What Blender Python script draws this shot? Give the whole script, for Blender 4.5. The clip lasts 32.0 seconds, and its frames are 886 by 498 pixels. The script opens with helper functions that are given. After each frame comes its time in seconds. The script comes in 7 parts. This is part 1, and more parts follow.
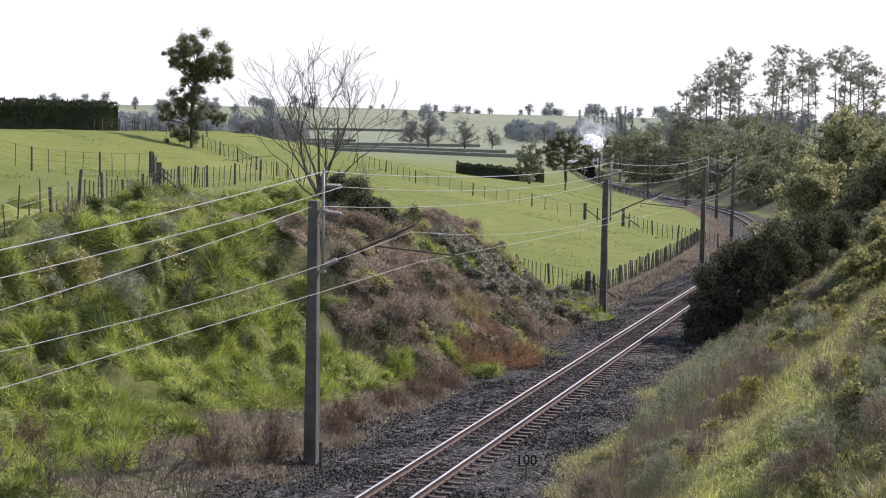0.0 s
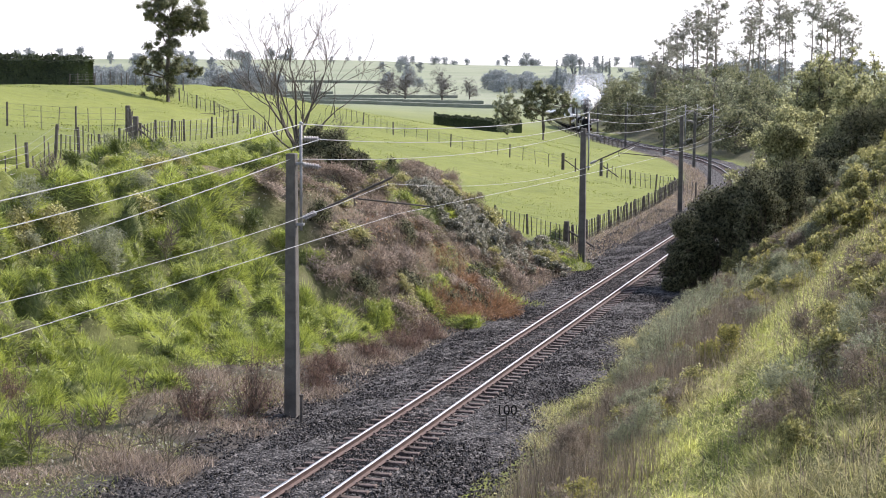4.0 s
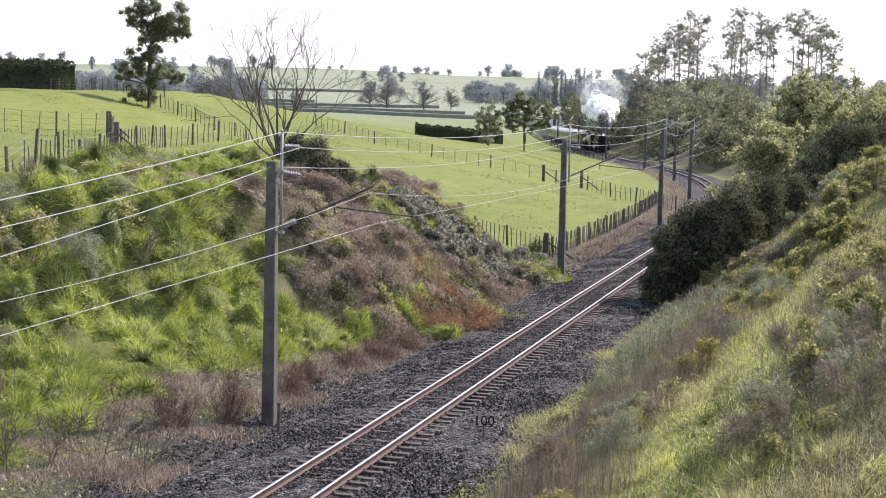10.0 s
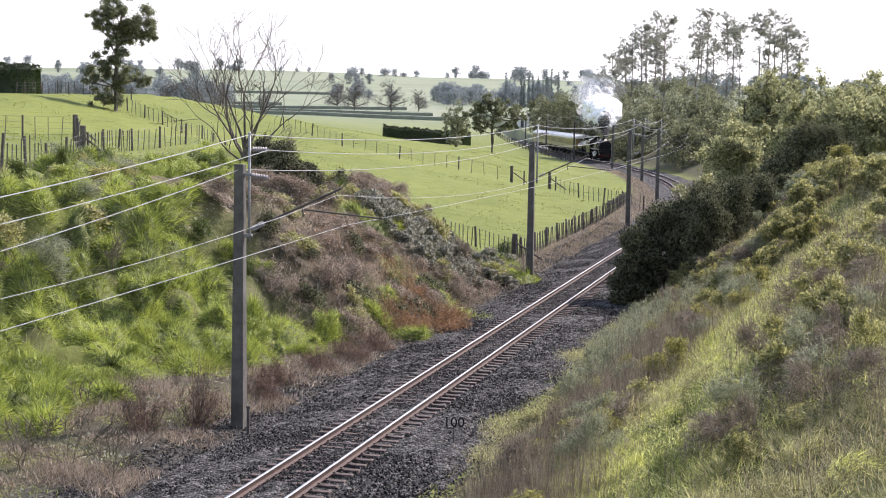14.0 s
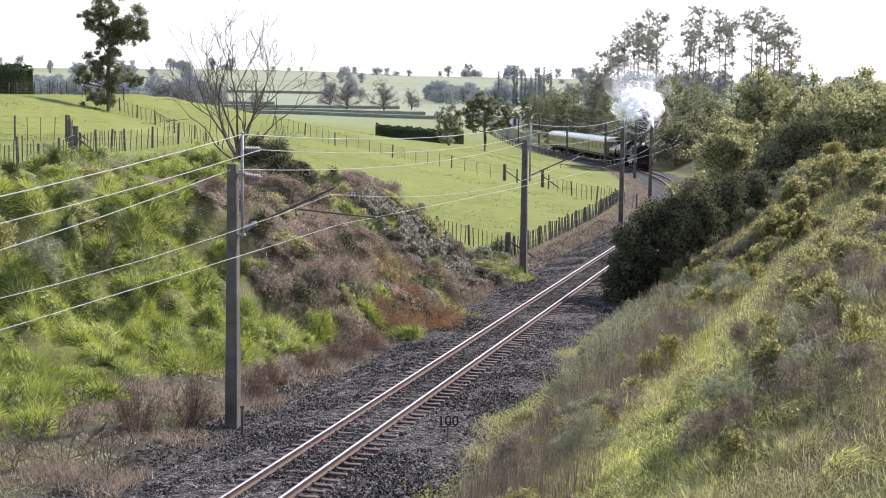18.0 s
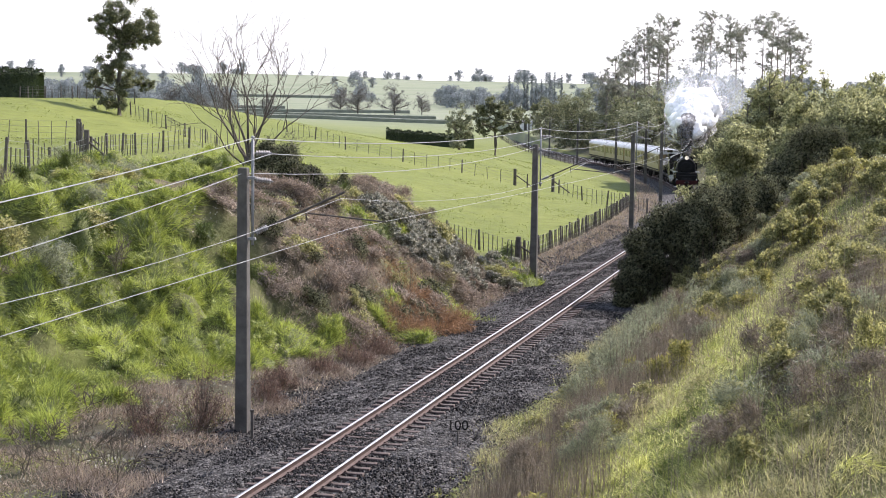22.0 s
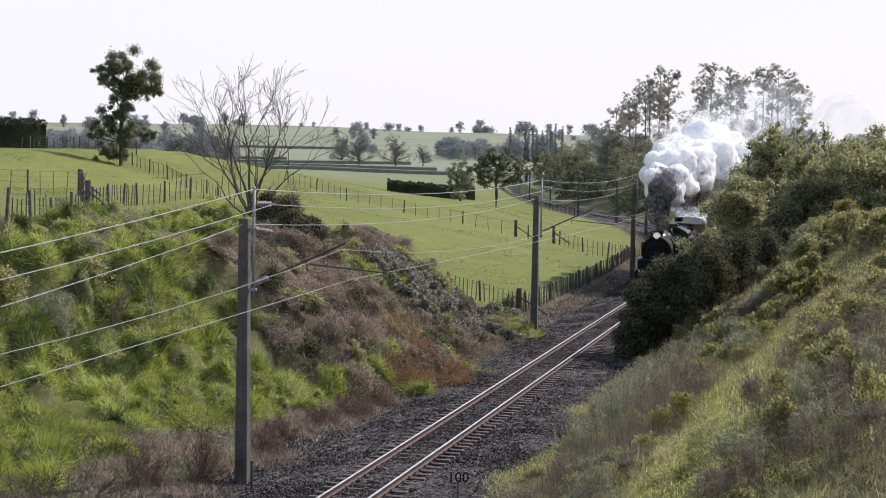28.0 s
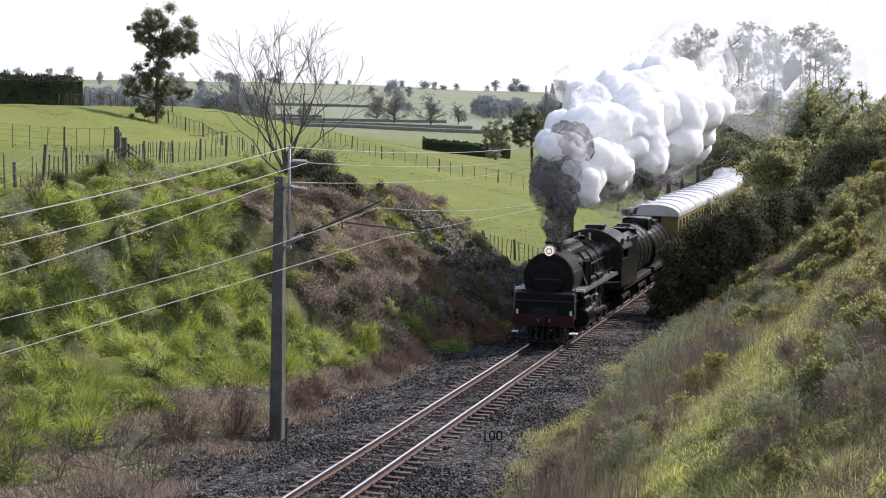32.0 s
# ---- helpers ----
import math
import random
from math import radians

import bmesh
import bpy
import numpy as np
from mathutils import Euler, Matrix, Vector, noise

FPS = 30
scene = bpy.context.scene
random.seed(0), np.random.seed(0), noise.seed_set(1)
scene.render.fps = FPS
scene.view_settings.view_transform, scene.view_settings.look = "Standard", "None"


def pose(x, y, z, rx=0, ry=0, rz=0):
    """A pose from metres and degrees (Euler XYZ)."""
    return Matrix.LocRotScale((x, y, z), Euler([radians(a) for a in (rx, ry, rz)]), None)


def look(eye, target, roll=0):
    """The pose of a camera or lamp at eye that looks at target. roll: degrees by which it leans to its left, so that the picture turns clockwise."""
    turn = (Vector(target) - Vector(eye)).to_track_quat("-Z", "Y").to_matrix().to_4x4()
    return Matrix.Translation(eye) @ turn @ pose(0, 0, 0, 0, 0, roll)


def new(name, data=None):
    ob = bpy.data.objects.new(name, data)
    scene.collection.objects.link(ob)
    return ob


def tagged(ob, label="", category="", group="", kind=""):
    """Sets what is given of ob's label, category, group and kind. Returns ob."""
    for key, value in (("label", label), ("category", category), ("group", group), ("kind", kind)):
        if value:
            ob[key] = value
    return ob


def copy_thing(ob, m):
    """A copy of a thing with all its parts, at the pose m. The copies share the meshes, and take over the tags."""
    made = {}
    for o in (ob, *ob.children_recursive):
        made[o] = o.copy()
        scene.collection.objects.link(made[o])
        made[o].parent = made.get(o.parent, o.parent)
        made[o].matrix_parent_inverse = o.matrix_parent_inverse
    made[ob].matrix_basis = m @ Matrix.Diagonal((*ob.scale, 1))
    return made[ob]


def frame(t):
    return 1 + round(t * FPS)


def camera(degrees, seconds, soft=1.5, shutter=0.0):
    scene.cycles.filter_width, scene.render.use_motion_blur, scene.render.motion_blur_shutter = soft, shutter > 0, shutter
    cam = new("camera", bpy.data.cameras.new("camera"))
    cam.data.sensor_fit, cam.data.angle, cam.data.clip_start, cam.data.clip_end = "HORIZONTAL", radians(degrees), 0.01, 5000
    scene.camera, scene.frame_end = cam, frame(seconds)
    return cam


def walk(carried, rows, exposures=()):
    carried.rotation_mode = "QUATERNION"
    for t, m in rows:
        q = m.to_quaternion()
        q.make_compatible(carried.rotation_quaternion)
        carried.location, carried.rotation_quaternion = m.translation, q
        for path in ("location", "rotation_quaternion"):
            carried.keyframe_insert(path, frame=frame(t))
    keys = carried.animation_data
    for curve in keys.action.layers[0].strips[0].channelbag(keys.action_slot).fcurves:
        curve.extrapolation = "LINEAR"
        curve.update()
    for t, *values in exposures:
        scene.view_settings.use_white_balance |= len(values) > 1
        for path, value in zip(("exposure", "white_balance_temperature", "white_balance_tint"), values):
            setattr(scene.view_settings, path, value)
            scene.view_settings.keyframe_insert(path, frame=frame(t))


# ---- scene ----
EYE = 8.03
cam = camera(28.4, 32.0, soft=1.0)
ROWS = [
    (0, 86.198, -0.898, 0.060), (0.5, 86.389, -0.697, -0.007), (1, 86.473, -0.897, -0.072), (1.5, 86.239, -0.834, -0.206), (2, 85.727, -1.179, -0.258),
    (2.5, 85.271, -0.986, -0.369), (3, 84.856, -0.470, -0.476), (3.5, 84.708, -0.610, -0.550), (4, 84.619, -0.365, -0.685), (4.5, 84.527, -0.666, -0.789),
    (6.5, 84.510, -1.009, -1.086), (7, 84.600, -1.020, -1.165), (7.5, 84.723, -1.038, -1.234), (8, 84.802, -0.888, -1.312), (8.5, 84.859, -1.041, -1.326),
    (9, 84.895, -1.148, -1.303), (9.5, 84.936, -1.214, -1.267), (10, 84.956, -1.192, -1.279), (10.5, 84.902, -1.051, -1.278), (11, 84.750, -0.787, -1.246),
    (11.5, 84.552, -0.745, -1.214), (12, 84.613, -0.865, -1.292), (12.5, 84.847, -0.934, -1.612), (13, 85.018, -0.963, -1.875), (13.5, 85.111, -0.866, -2.197),
    (14, 85.028, -0.876, -2.336), (14.5, 84.952, -0.813, -2.449), (16.5, 84.973, -0.830, -2.730), (17, 84.962, -0.709, -2.750), (17.5, 84.958, -0.688, -2.656),
    (18, 84.989, -0.617, -2.578), (18.5, 85.018, -0.601, -2.437), (19, 85.028, -0.739, -2.346), (19.5, 85.030, -0.838, -2.259), (20, 85.059, -0.882, -2.200),
    (20.5, 85.105, -0.824, -2.173), (21, 85.150, -0.758, -2.185), (21.5, 85.163, -0.808, -2.204), (22, 85.131, -0.730, -2.234), (22.5, 84.937, -0.380, -2.112),
    (23, 85.116, -0.638, -1.948), (23.5, 85.507, -0.745, -1.975), (24, 86.015, -0.943, -2.099), (24.5, 86.471, -1.212, -2.286), (25, 86.812, -1.464, -2.426),
    (25.5, 87.051, -1.332, -2.486), (27.5, 86.970, -0.968, -2.308), (28, 86.803, -0.859, -2.199), (28.5, 86.689, -0.729, -2.062), (29, 86.663, -1.175, -1.939),
    (29.5, 86.598, -1.288, -1.851), (30, 86.535, -1.290, -1.762), (30.5, 86.366, -1.129, -1.697), (31, 85.991, -0.863, -1.542), (31.5, 85.735, -0.964, -1.293),
    (32, 85.431, -1.054, -1.041),
]
walk(cam, [(t, pose(0, 0, EYE, rx, ry, rz)) for t, rx, ry, rz in ROWS],
     [(t, ev, 6450, 18) for t, ev in ((0, 0.1), (2, 0.14), (3, 0.5), (4, 0.6), (22, 0.6), (25, 0.04), (29, -0.02), (31, 0.03), (32, 0.15))])

# ---- light ----
SUN_AZ, SUN_EL = 55.0, 42.0
world = bpy.data.worlds.new("sky")
scene.world = world
world.use_nodes = True
wt = world.node_tree
sky = wt.nodes.new("ShaderNodeTexSky")
sky.sky_type = "NISHITA"
sky.sun_disc = False
sky.sun_elevation, sky.sun_rotation = radians(SUN_EL), radians(SUN_AZ)
sky.air_density, sky.dust_density, sky.ozone_density = 1.2, 1.0, 1.5
wt.nodes["Background"].inputs["Strength"].default_value = 0.15
haze = wt.nodes.new("ShaderNodeMix")  # a thin bright overcast over the blue
haze.data_type = "RGBA"
haze.inputs[7].default_value = (6.3, 6.5, 6.8, 1)
wco, wsep, wmap = wt.nodes.new("ShaderNodeTexCoord"), wt.nodes.new("ShaderNodeSeparateXYZ"), wt.nodes.new("ShaderNodeMapRange")
wmap.inputs["From Min"].default_value, wmap.inputs["From Max"].default_value = 0.08, 0.42
wmap.inputs["To Min"].default_value, wmap.inputs["To Max"].default_value = 0.92, 0.1
wt.links.new(wco.outputs["Generated"], wsep.inputs[0])
wt.links.new(wsep.outputs["Z"], wmap.inputs["Value"])
wt.links.new(wmap.outputs[0], haze.inputs["Factor"])
wt.links.new(sky.outputs["Color"], haze.inputs[6])
wt.links.new(haze.outputs[2], wt.nodes["Background"].inputs["Color"])
sun = new("sun", bpy.data.lights.new("sun", "SUN"))
sun.data.energy, sun.data.angle, sun.data.color = 4.9, radians(0.6), (1.0, 0.94, 0.86)
sun_to = Vector((math.sin(radians(SUN_AZ)) * math.cos(radians(SUN_EL)), math.cos(radians(SUN_AZ)) * math.cos(radians(SUN_EL)), math.sin(radians(SUN_EL))))
sun.matrix_world = look(sun_to * 400, (0, 0, 0))


# ---- materials ----
def material(name, stops, scale=2.0, rough=0.8, metal=0.0, bump=0.0, bump_scale=None, detail=6.0, translucent=0.0, island=0.0, big=0.0, big_scale=0.1, spec=None):
    """A noise between colour stops [(place, (r, g, b))], with relief, a second larger scale, and variation by island or object."""
    m = bpy.data.materials.new(name)
    m.use_nodes = True
    t = m.node_tree
    n, l = t.nodes, t.links
    b = n["Principled BSDF"]
    b.inputs["Roughness"].default_value, b.inputs["Metallic"].default_value = rough, metal
    if spec is not None:
        b.inputs["Specular IOR Level"].default_value = spec
    co = n.new("ShaderNodeTexCoord")
    no = n.new("ShaderNodeTexNoise")
    no.inputs["Scale"].default_value, no.inputs["Detail"].default_value, no.inputs["Roughness"].default_value = scale, detail, 0.65
    l.new(co.outputs["Object"], no.inputs["Vector"])
    fac = no.outputs["Fac"]
    if big:
        nb = n.new("ShaderNodeTexNoise")
        nb.inputs["Scale"].default_value, nb.inputs["Detail"].default_value = big_scale, 4
        l.new(co.outputs["Object"], nb.inputs["Vector"])
        ma = n.new("ShaderNodeMath")
        ma.operation = "MULTIPLY_ADD"
        sub = n.new("ShaderNodeMath")
        sub.operation = "SUBTRACT"
        sub.inputs[1].default_value = 0.5
        l.new(nb.outputs["Fac"], sub.inputs[0])
        l.new(sub.outputs[0], ma.inputs[0])
        ma.inputs[1].default_value = big
        l.new(fac, ma.inputs[2])
        fac = ma.outputs[0]
    if island:
        ge = n.new("ShaderNodeNewGeometry")
        s2 = n.new("ShaderNodeMath")
        s2.operation = "SUBTRACT"
        s2.inputs[1].default_value = 0.5
        l.new(ge.outputs["Random Per Island"], s2.inputs[0])
        m2 = n.new("ShaderNodeMath")
        m2.operation = "MULTIPLY_ADD"
        m2.inputs[1].default_value = island
        l.new(s2.outputs[0], m2.inputs[0])
        l.new(fac, m2.inputs[2])
        fac = m2.outputs[0]
    ra = n.new("ShaderNodeValToRGB")
    el = ra.color_ramp.elements
    while len(el) < len(stops):
        el.new(0.5)
    for e, (p, c) in zip(el, stops):
        e.position, e.color = p, (*c, 1)
    l.new(fac, ra.inputs["Fac"])
    l.new(ra.outputs["Color"], b.inputs["Base Color"])
    if bump:
        n2 = n.new("ShaderNodeTexNoise")
        n2.inputs["Scale"].default_value, n2.inputs["Detail"].default_value = bump_scale or scale * 3, 5
        l.new(co.outputs["Object"], n2.inputs["Vector"])
        bu = n.new("ShaderNodeBump")
        bu.inputs["Strength"].default_value, bu.inputs["Distance"].default_value = bump, 0.05
        l.new(n2.outputs["Fac"], bu.inputs["Height"])
        l.new(bu.outputs["Normal"], b.inputs["Normal"])
    if translucent:
        tr = n.new("ShaderNodeBsdfTranslucent")
        mx = n.new("ShaderNodeMixShader")
        mx.inputs["Fac"].default_value = translucent
        hs = n.new("ShaderNodeHueSaturation")
        hs.inputs["Value"].default_value, hs.inputs["Saturation"].default_value = 1.6, 1.1
        l.new(ra.outputs["Color"], hs.inputs["Color"])
        l.new(hs.outputs["Color"], tr.inputs["Color"])
        l.new(b.outputs[0], mx.inputs[1])
        l.new(tr.outputs[0], mx.inputs[2])
        l.new(mx.outputs[0], n["Material Output"].inputs["Surface"])
    return m


def two(a, b):
    return [(0.3, a), (0.7, b)]


def stone_material():
    """Crushed stone: a cell a stone, each with its own grey."""
    m = bpy.data.materials.new("ballast_stone")
    m.use_nodes = True
    n, l = m.node_tree.nodes, m.node_tree.links
    b = n["Principled BSDF"]
    b.inputs["Roughness"].default_value = 0.85
    b.inputs["Specular IOR Level"].default_value = 0.3
    co, vo, ra = n.new("ShaderNodeTexCoord"), n.new("ShaderNodeTexVoronoi"), n.new("ShaderNodeValToRGB")
    vo.inputs["Scale"].default_value = 15.0
    l.new(co.outputs["Object"], vo.inputs["Vector"])
    sep = n.new("ShaderNodeSeparateColor")
    l.new(vo.outputs["Color"], sep.inputs[0])
    no = n.new("ShaderNodeTexNoise")
    no.inputs["Scale"].default_value, no.inputs["Detail"].default_value = 0.8, 5
    l.new(co.outputs["Object"], no.inputs["Vector"])
    ad = n.new("ShaderNodeMath")
    ad.operation = "MULTIPLY_ADD"
    ad.inputs[1].default_value = 0.35
    l.new(no.outputs["Fac"], ad.inputs[0])
    l.new(sep.outputs[0], ad.inputs[2])
    el = ra.color_ramp.elements
    el.new(0.5)
    for e, (p, c) in zip(el, ((0.35, (0.01, 0.0095, 0.0092)), (0.8, (0.042, 0.039, 0.037)), (1.0, (0.14, 0.131, 0.125)))):
        e.position, e.color = p, (*c, 1)
    l.new(ad.outputs[0], ra.inputs["Fac"])
    l.new(ra.outputs["Color"], b.inputs["Base Color"])
    bu = n.new("ShaderNodeBump")
    bu.invert = True
    bu.inputs["Strength"].default_value, bu.inputs["Distance"].default_value = 1.0, 0.06
    l.new(vo.outputs["Distance"], bu.inputs["Height"])
    l.new(bu.outputs["Normal"], b.inputs["Normal"])
    return m


M_STEEL = material("rail_side", two((0.045, 0.026, 0.022), (0.1, 0.06, 0.05)), 6, 0.75, 0.1)
M_RAILTOP = material("rail_head", two((0.55, 0.53, 0.52), (0.75, 0.73, 0.72)), 3, 0.32, 1.0)
M_SLEEPER = material("sleeper_wood", two((0.042, 0.03, 0.026), (0.135, 0.098, 0.086)), 5, 0.85, 0, 0.4, 30)
M_STONE = stone_material()
M_CONCRETE = material("weathered_concrete", two((0.06, 0.056, 0.05), (0.14, 0.13, 0.115)), 2.5, 0.85, 0, 0.3, 30)
M_GALV = material("galvanised_steel", two((0.22, 0.225, 0.23), (0.34, 0.345, 0.35)), 8, 0.6, 0.3)
M_PORCELAIN = material("insulator_porcelain", two((0.2, 0.19, 0.19), (0.32, 0.31, 0.31)), 8, 0.35)
M_WIRE = material("wire", two((0.36, 0.36, 0.36), (0.48, 0.48, 0.47)), 3, 0.5, 0.4)
M_POST = material("fence_wood", two((0.05, 0.043, 0.036), (0.14, 0.125, 0.11)), 4, 0.9, 0, 0.4, 30)
M_FENCEWIRE = material("fence_wire", two((0.14, 0.14, 0.14), (0.25, 0.25, 0.25)), 3, 0.5, 0.8)
M_BARK = material("bark", two((0.06, 0.05, 0.04), (0.17, 0.145, 0.12)), 3, 0.9, 0, 0.6, 14)
M_TWIG = material("twig_bark", two((0.09, 0.075, 0.055), (0.2, 0.17, 0.12)), 3, 0.85)
M_GUM = material("gum_bark", two((0.12, 0.1, 0.09), (0.33, 0.29, 0.25)), 1.5, 0.8, 0, 0.4, 8)
M_LEAF = material("dark_leaf", two((0.075, 0.083, 0.05), (0.21, 0.218, 0.13)), 0.9, 0.6, 0, translucent=0.45, spec=0.3, island=0.9)
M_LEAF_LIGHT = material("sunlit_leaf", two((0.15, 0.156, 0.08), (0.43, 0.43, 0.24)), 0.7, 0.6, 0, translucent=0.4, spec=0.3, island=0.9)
# grey gum foliage, lightened further to paint the haze before it
M_LEAF_GUM = material("hazed_gum_leaf", two((0.13, 0.137, 0.115), (0.29, 0.295, 0.24)), 0.6, 0.6, 0, translucent=0.45, spec=0.3, island=0.9)
M_GORSE = material("gorse_needle", two((0.022, 0.025, 0.014), (0.22, 0.222, 0.13)), 0.9, 0.85, 0, translucent=0.12, spec=0.2, island=1.0)
M_GREYBUSH = material("grey_green_leaf", two((0.12, 0.132, 0.085), (0.32, 0.335, 0.215)), 0.9, 0.6, 0, translucent=0.35, island=0.9)
M_BRAMBLE = material("bramble_leaf", two((0.13, 0.13, 0.09), (0.47, 0.455, 0.375)), 1.2, 0.5, 0, translucent=0.2, spec=0.35, island=1.2)
M_DEAD = material("dead_bracken", two((0.15, 0.118, 0.092), (0.42, 0.345, 0.275)), 1.0, 0.9, 0, translucent=0.2, island=1.0)
M_RUSSET = material("russet_twig", two((0.085, 0.055, 0.042), (0.25, 0.168, 0.128)), 1.0, 0.9, 0, translucent=0.15, island=1.0)
M_DEADRED = material("rusty_bracken", two((0.16, 0.09, 0.05), (0.38, 0.235, 0.135)), 1.0, 0.9, 0, translucent=0.2, island=0.8)
M_GRASS = material("lush_grass", two((0.13, 0.166, 0.034), (0.47, 0.52, 0.145)), 0.5, 0.5, 0, translucent=0.3, island=0.6, big=0.7, big_scale=0.2)
M_DRYGRASS = material("rank_grass", two((0.17, 0.165, 0.075), (0.47, 0.44, 0.24)), 0.5, 0.6, 0, translucent=0.35, island=0.9, big=0.8, big_scale=0.15)
M_STRAW = material("pale_straw", two((0.26, 0.21, 0.13), (0.45, 0.38, 0.26)), 0.8, 0.8, 0, translucent=0.3, island=0.9)
M_HEDGE = material("hedge_leaf", two((0.018, 0.028, 0.012), (0.05, 0.07, 0.025)), 1.0, 0.7, 0, translucent=0.15, island=1.0)
# far crowns: leaf colour paled and blued, the haze is painted in
M_HAZETREE = material("hazed_leaf", two((0.19, 0.215, 0.22), (0.3, 0.325, 0.33)), 0.4, 0.8, 0, translucent=0.2, island=0.9)
M_LEAF_YELLOW = material("yellow_weed_leaf", two((0.16, 0.155, 0.055), (0.36, 0.335, 0.13)), 0.9, 0.6, 0, translucent=0.35, island=0.9, spec=0.3)
# far hedges are much paler than M_HEDGE: haze mixed into the colour
M_HAZEHEDGE = material("hazed_hedge", two((0.15, 0.17, 0.13), (0.23, 0.25, 0.2)), 0.5, 0.9, 0, island=0.8)
M_SEDGE = material("dark_sedge", two((0.05, 0.072, 0.016), (0.14, 0.175, 0.045)), 0.9, 0.6, 0, translucent=0.2, island=0.9)
M_THATCH = material("grass_thatch", two((0.07, 0.088, 0.026), (0.2, 0.22, 0.075)), 6.0, 0.85, 0, 0.8, 22)
M_SCRUB = material("olive_scrub", two((0.16, 0.16, 0.066), (0.42, 0.4, 0.18)), 0.9, 0.6, 0, translucent=0.35, island=1.0)
M_GRASS2 = material("yellow_green_grass", two((0.26, 0.28, 0.08), (0.6, 0.61, 0.26)), 0.5, 0.5, 0, translucent=0.5, island=0.8, big=0.6, big_scale=0.15)
M_GRASS3 = material("grazed_grass", two((0.09, 0.12, 0.02), (0.22, 0.25, 0.06)), 0.5, 0.6, 0, translucent=0.35, island=0.8)
M_WEED = material("brown_weed_stem", two((0.125, 0.104, 0.076), (0.31, 0.258, 0.195)), 0.8, 0.85, 0, translucent=0.15, island=1.0)
# willow twigs out on the plain, greyed with haze in the base colour
M_HAZETWIG = material("hazed_twigs", two((0.15, 0.145, 0.135), (0.25, 0.24, 0.22)), 0.4, 0.9, 0, island=0.8)
M_WHITEWALL = material("whitewashed_board", two((0.6, 0.6, 0.58), (0.78, 0.78, 0.76)), 1.5, 0.7)


# ---- plan: the line of the track and the lie of the land ----
A0 = math.atan(0.2759)
R1 = 480.0
P0 = (17.24, 105.0)
CX, CY = P0[0] - R1 * math.cos(A0), P0[1] + R1 * math.sin(A0)
S_END = R1 * A0
PE = (CX + R1, CY)


def sm(u):
    u = np.clip(u, 0, 1)
    return u * u * (3 - 2 * u)


def track_z(s):
    s = np.asarray(s, float)
    return -0.0078 * (np.clip(s, 20, 280) - 20) - 0.15 * sm((s - 10) / 60.0)


def track_point(s, d=0.0):
    """Place and heading (from y towards x) at chainage s, d metres to the right of the centre line."""
    if s < 0:
        a, x, y = A0, P0[0] + s * math.sin(A0), P0[1] + s * math.cos(A0)
    elif s < S_END:
        a = A0 - s / R1
        x, y = CX + R1 * math.cos(a), CY - R1 * math.sin(a)
    else:
        a, x, y = 0.0, PE[0], PE[1] + s - S_END
    return x + d * math.cos(a), y - d * math.sin(a), float(track_z(s)), a


def to_track(x, y):
    """Chainage and offset of places (arrays)."""
    x, y = np.asarray(x, float), np.asarray(y, float)
    ux, uy = x - P0[0], y - P0[1]
    s1, d1 = ux * math.sin(A0) + uy * math.cos(A0), ux * math.cos(A0) - uy * math.sin(A0)
    vx, vy = x - CX, y - CY
    r = np.hypot(vx, vy)
    a = np.arctan2(-vy, vx)
    s2, d2 = R1 * (A0 - a), r - R1
    s3, d3 = S_END + y - PE[1], x - PE[0]
    s, d = np.where(s1 < 0, s1, s2), np.where(s1 < 0, d1, d2)
    late = (y > PE[1]) & (x > CX)
    return np.where(late, s3, s), np.where(late, d3, d)


def crest_left(s):
    """How far left of the line the rough bank gives way to the paddock."""
    return 15.7 + 0.36 * np.clip(np.asarray(s, float) + 54, 0, 23)


def waves(x, y, k, seed):
    """A smooth uneven field in -1..1 made of sines."""
    r = np.random.RandomState(seed)
    out = np.zeros_like(np.asarray(x, float))
    for i in range(7):
        a, f, p = r.uniform(0, 2 * math.pi), k * r.uniform(0.5, 2.0), r.uniform(0, 6.28)
        out = out + np.sin(f * (x * math.cos(a) + y * math.sin(a)) + p)
    return out / 3.5


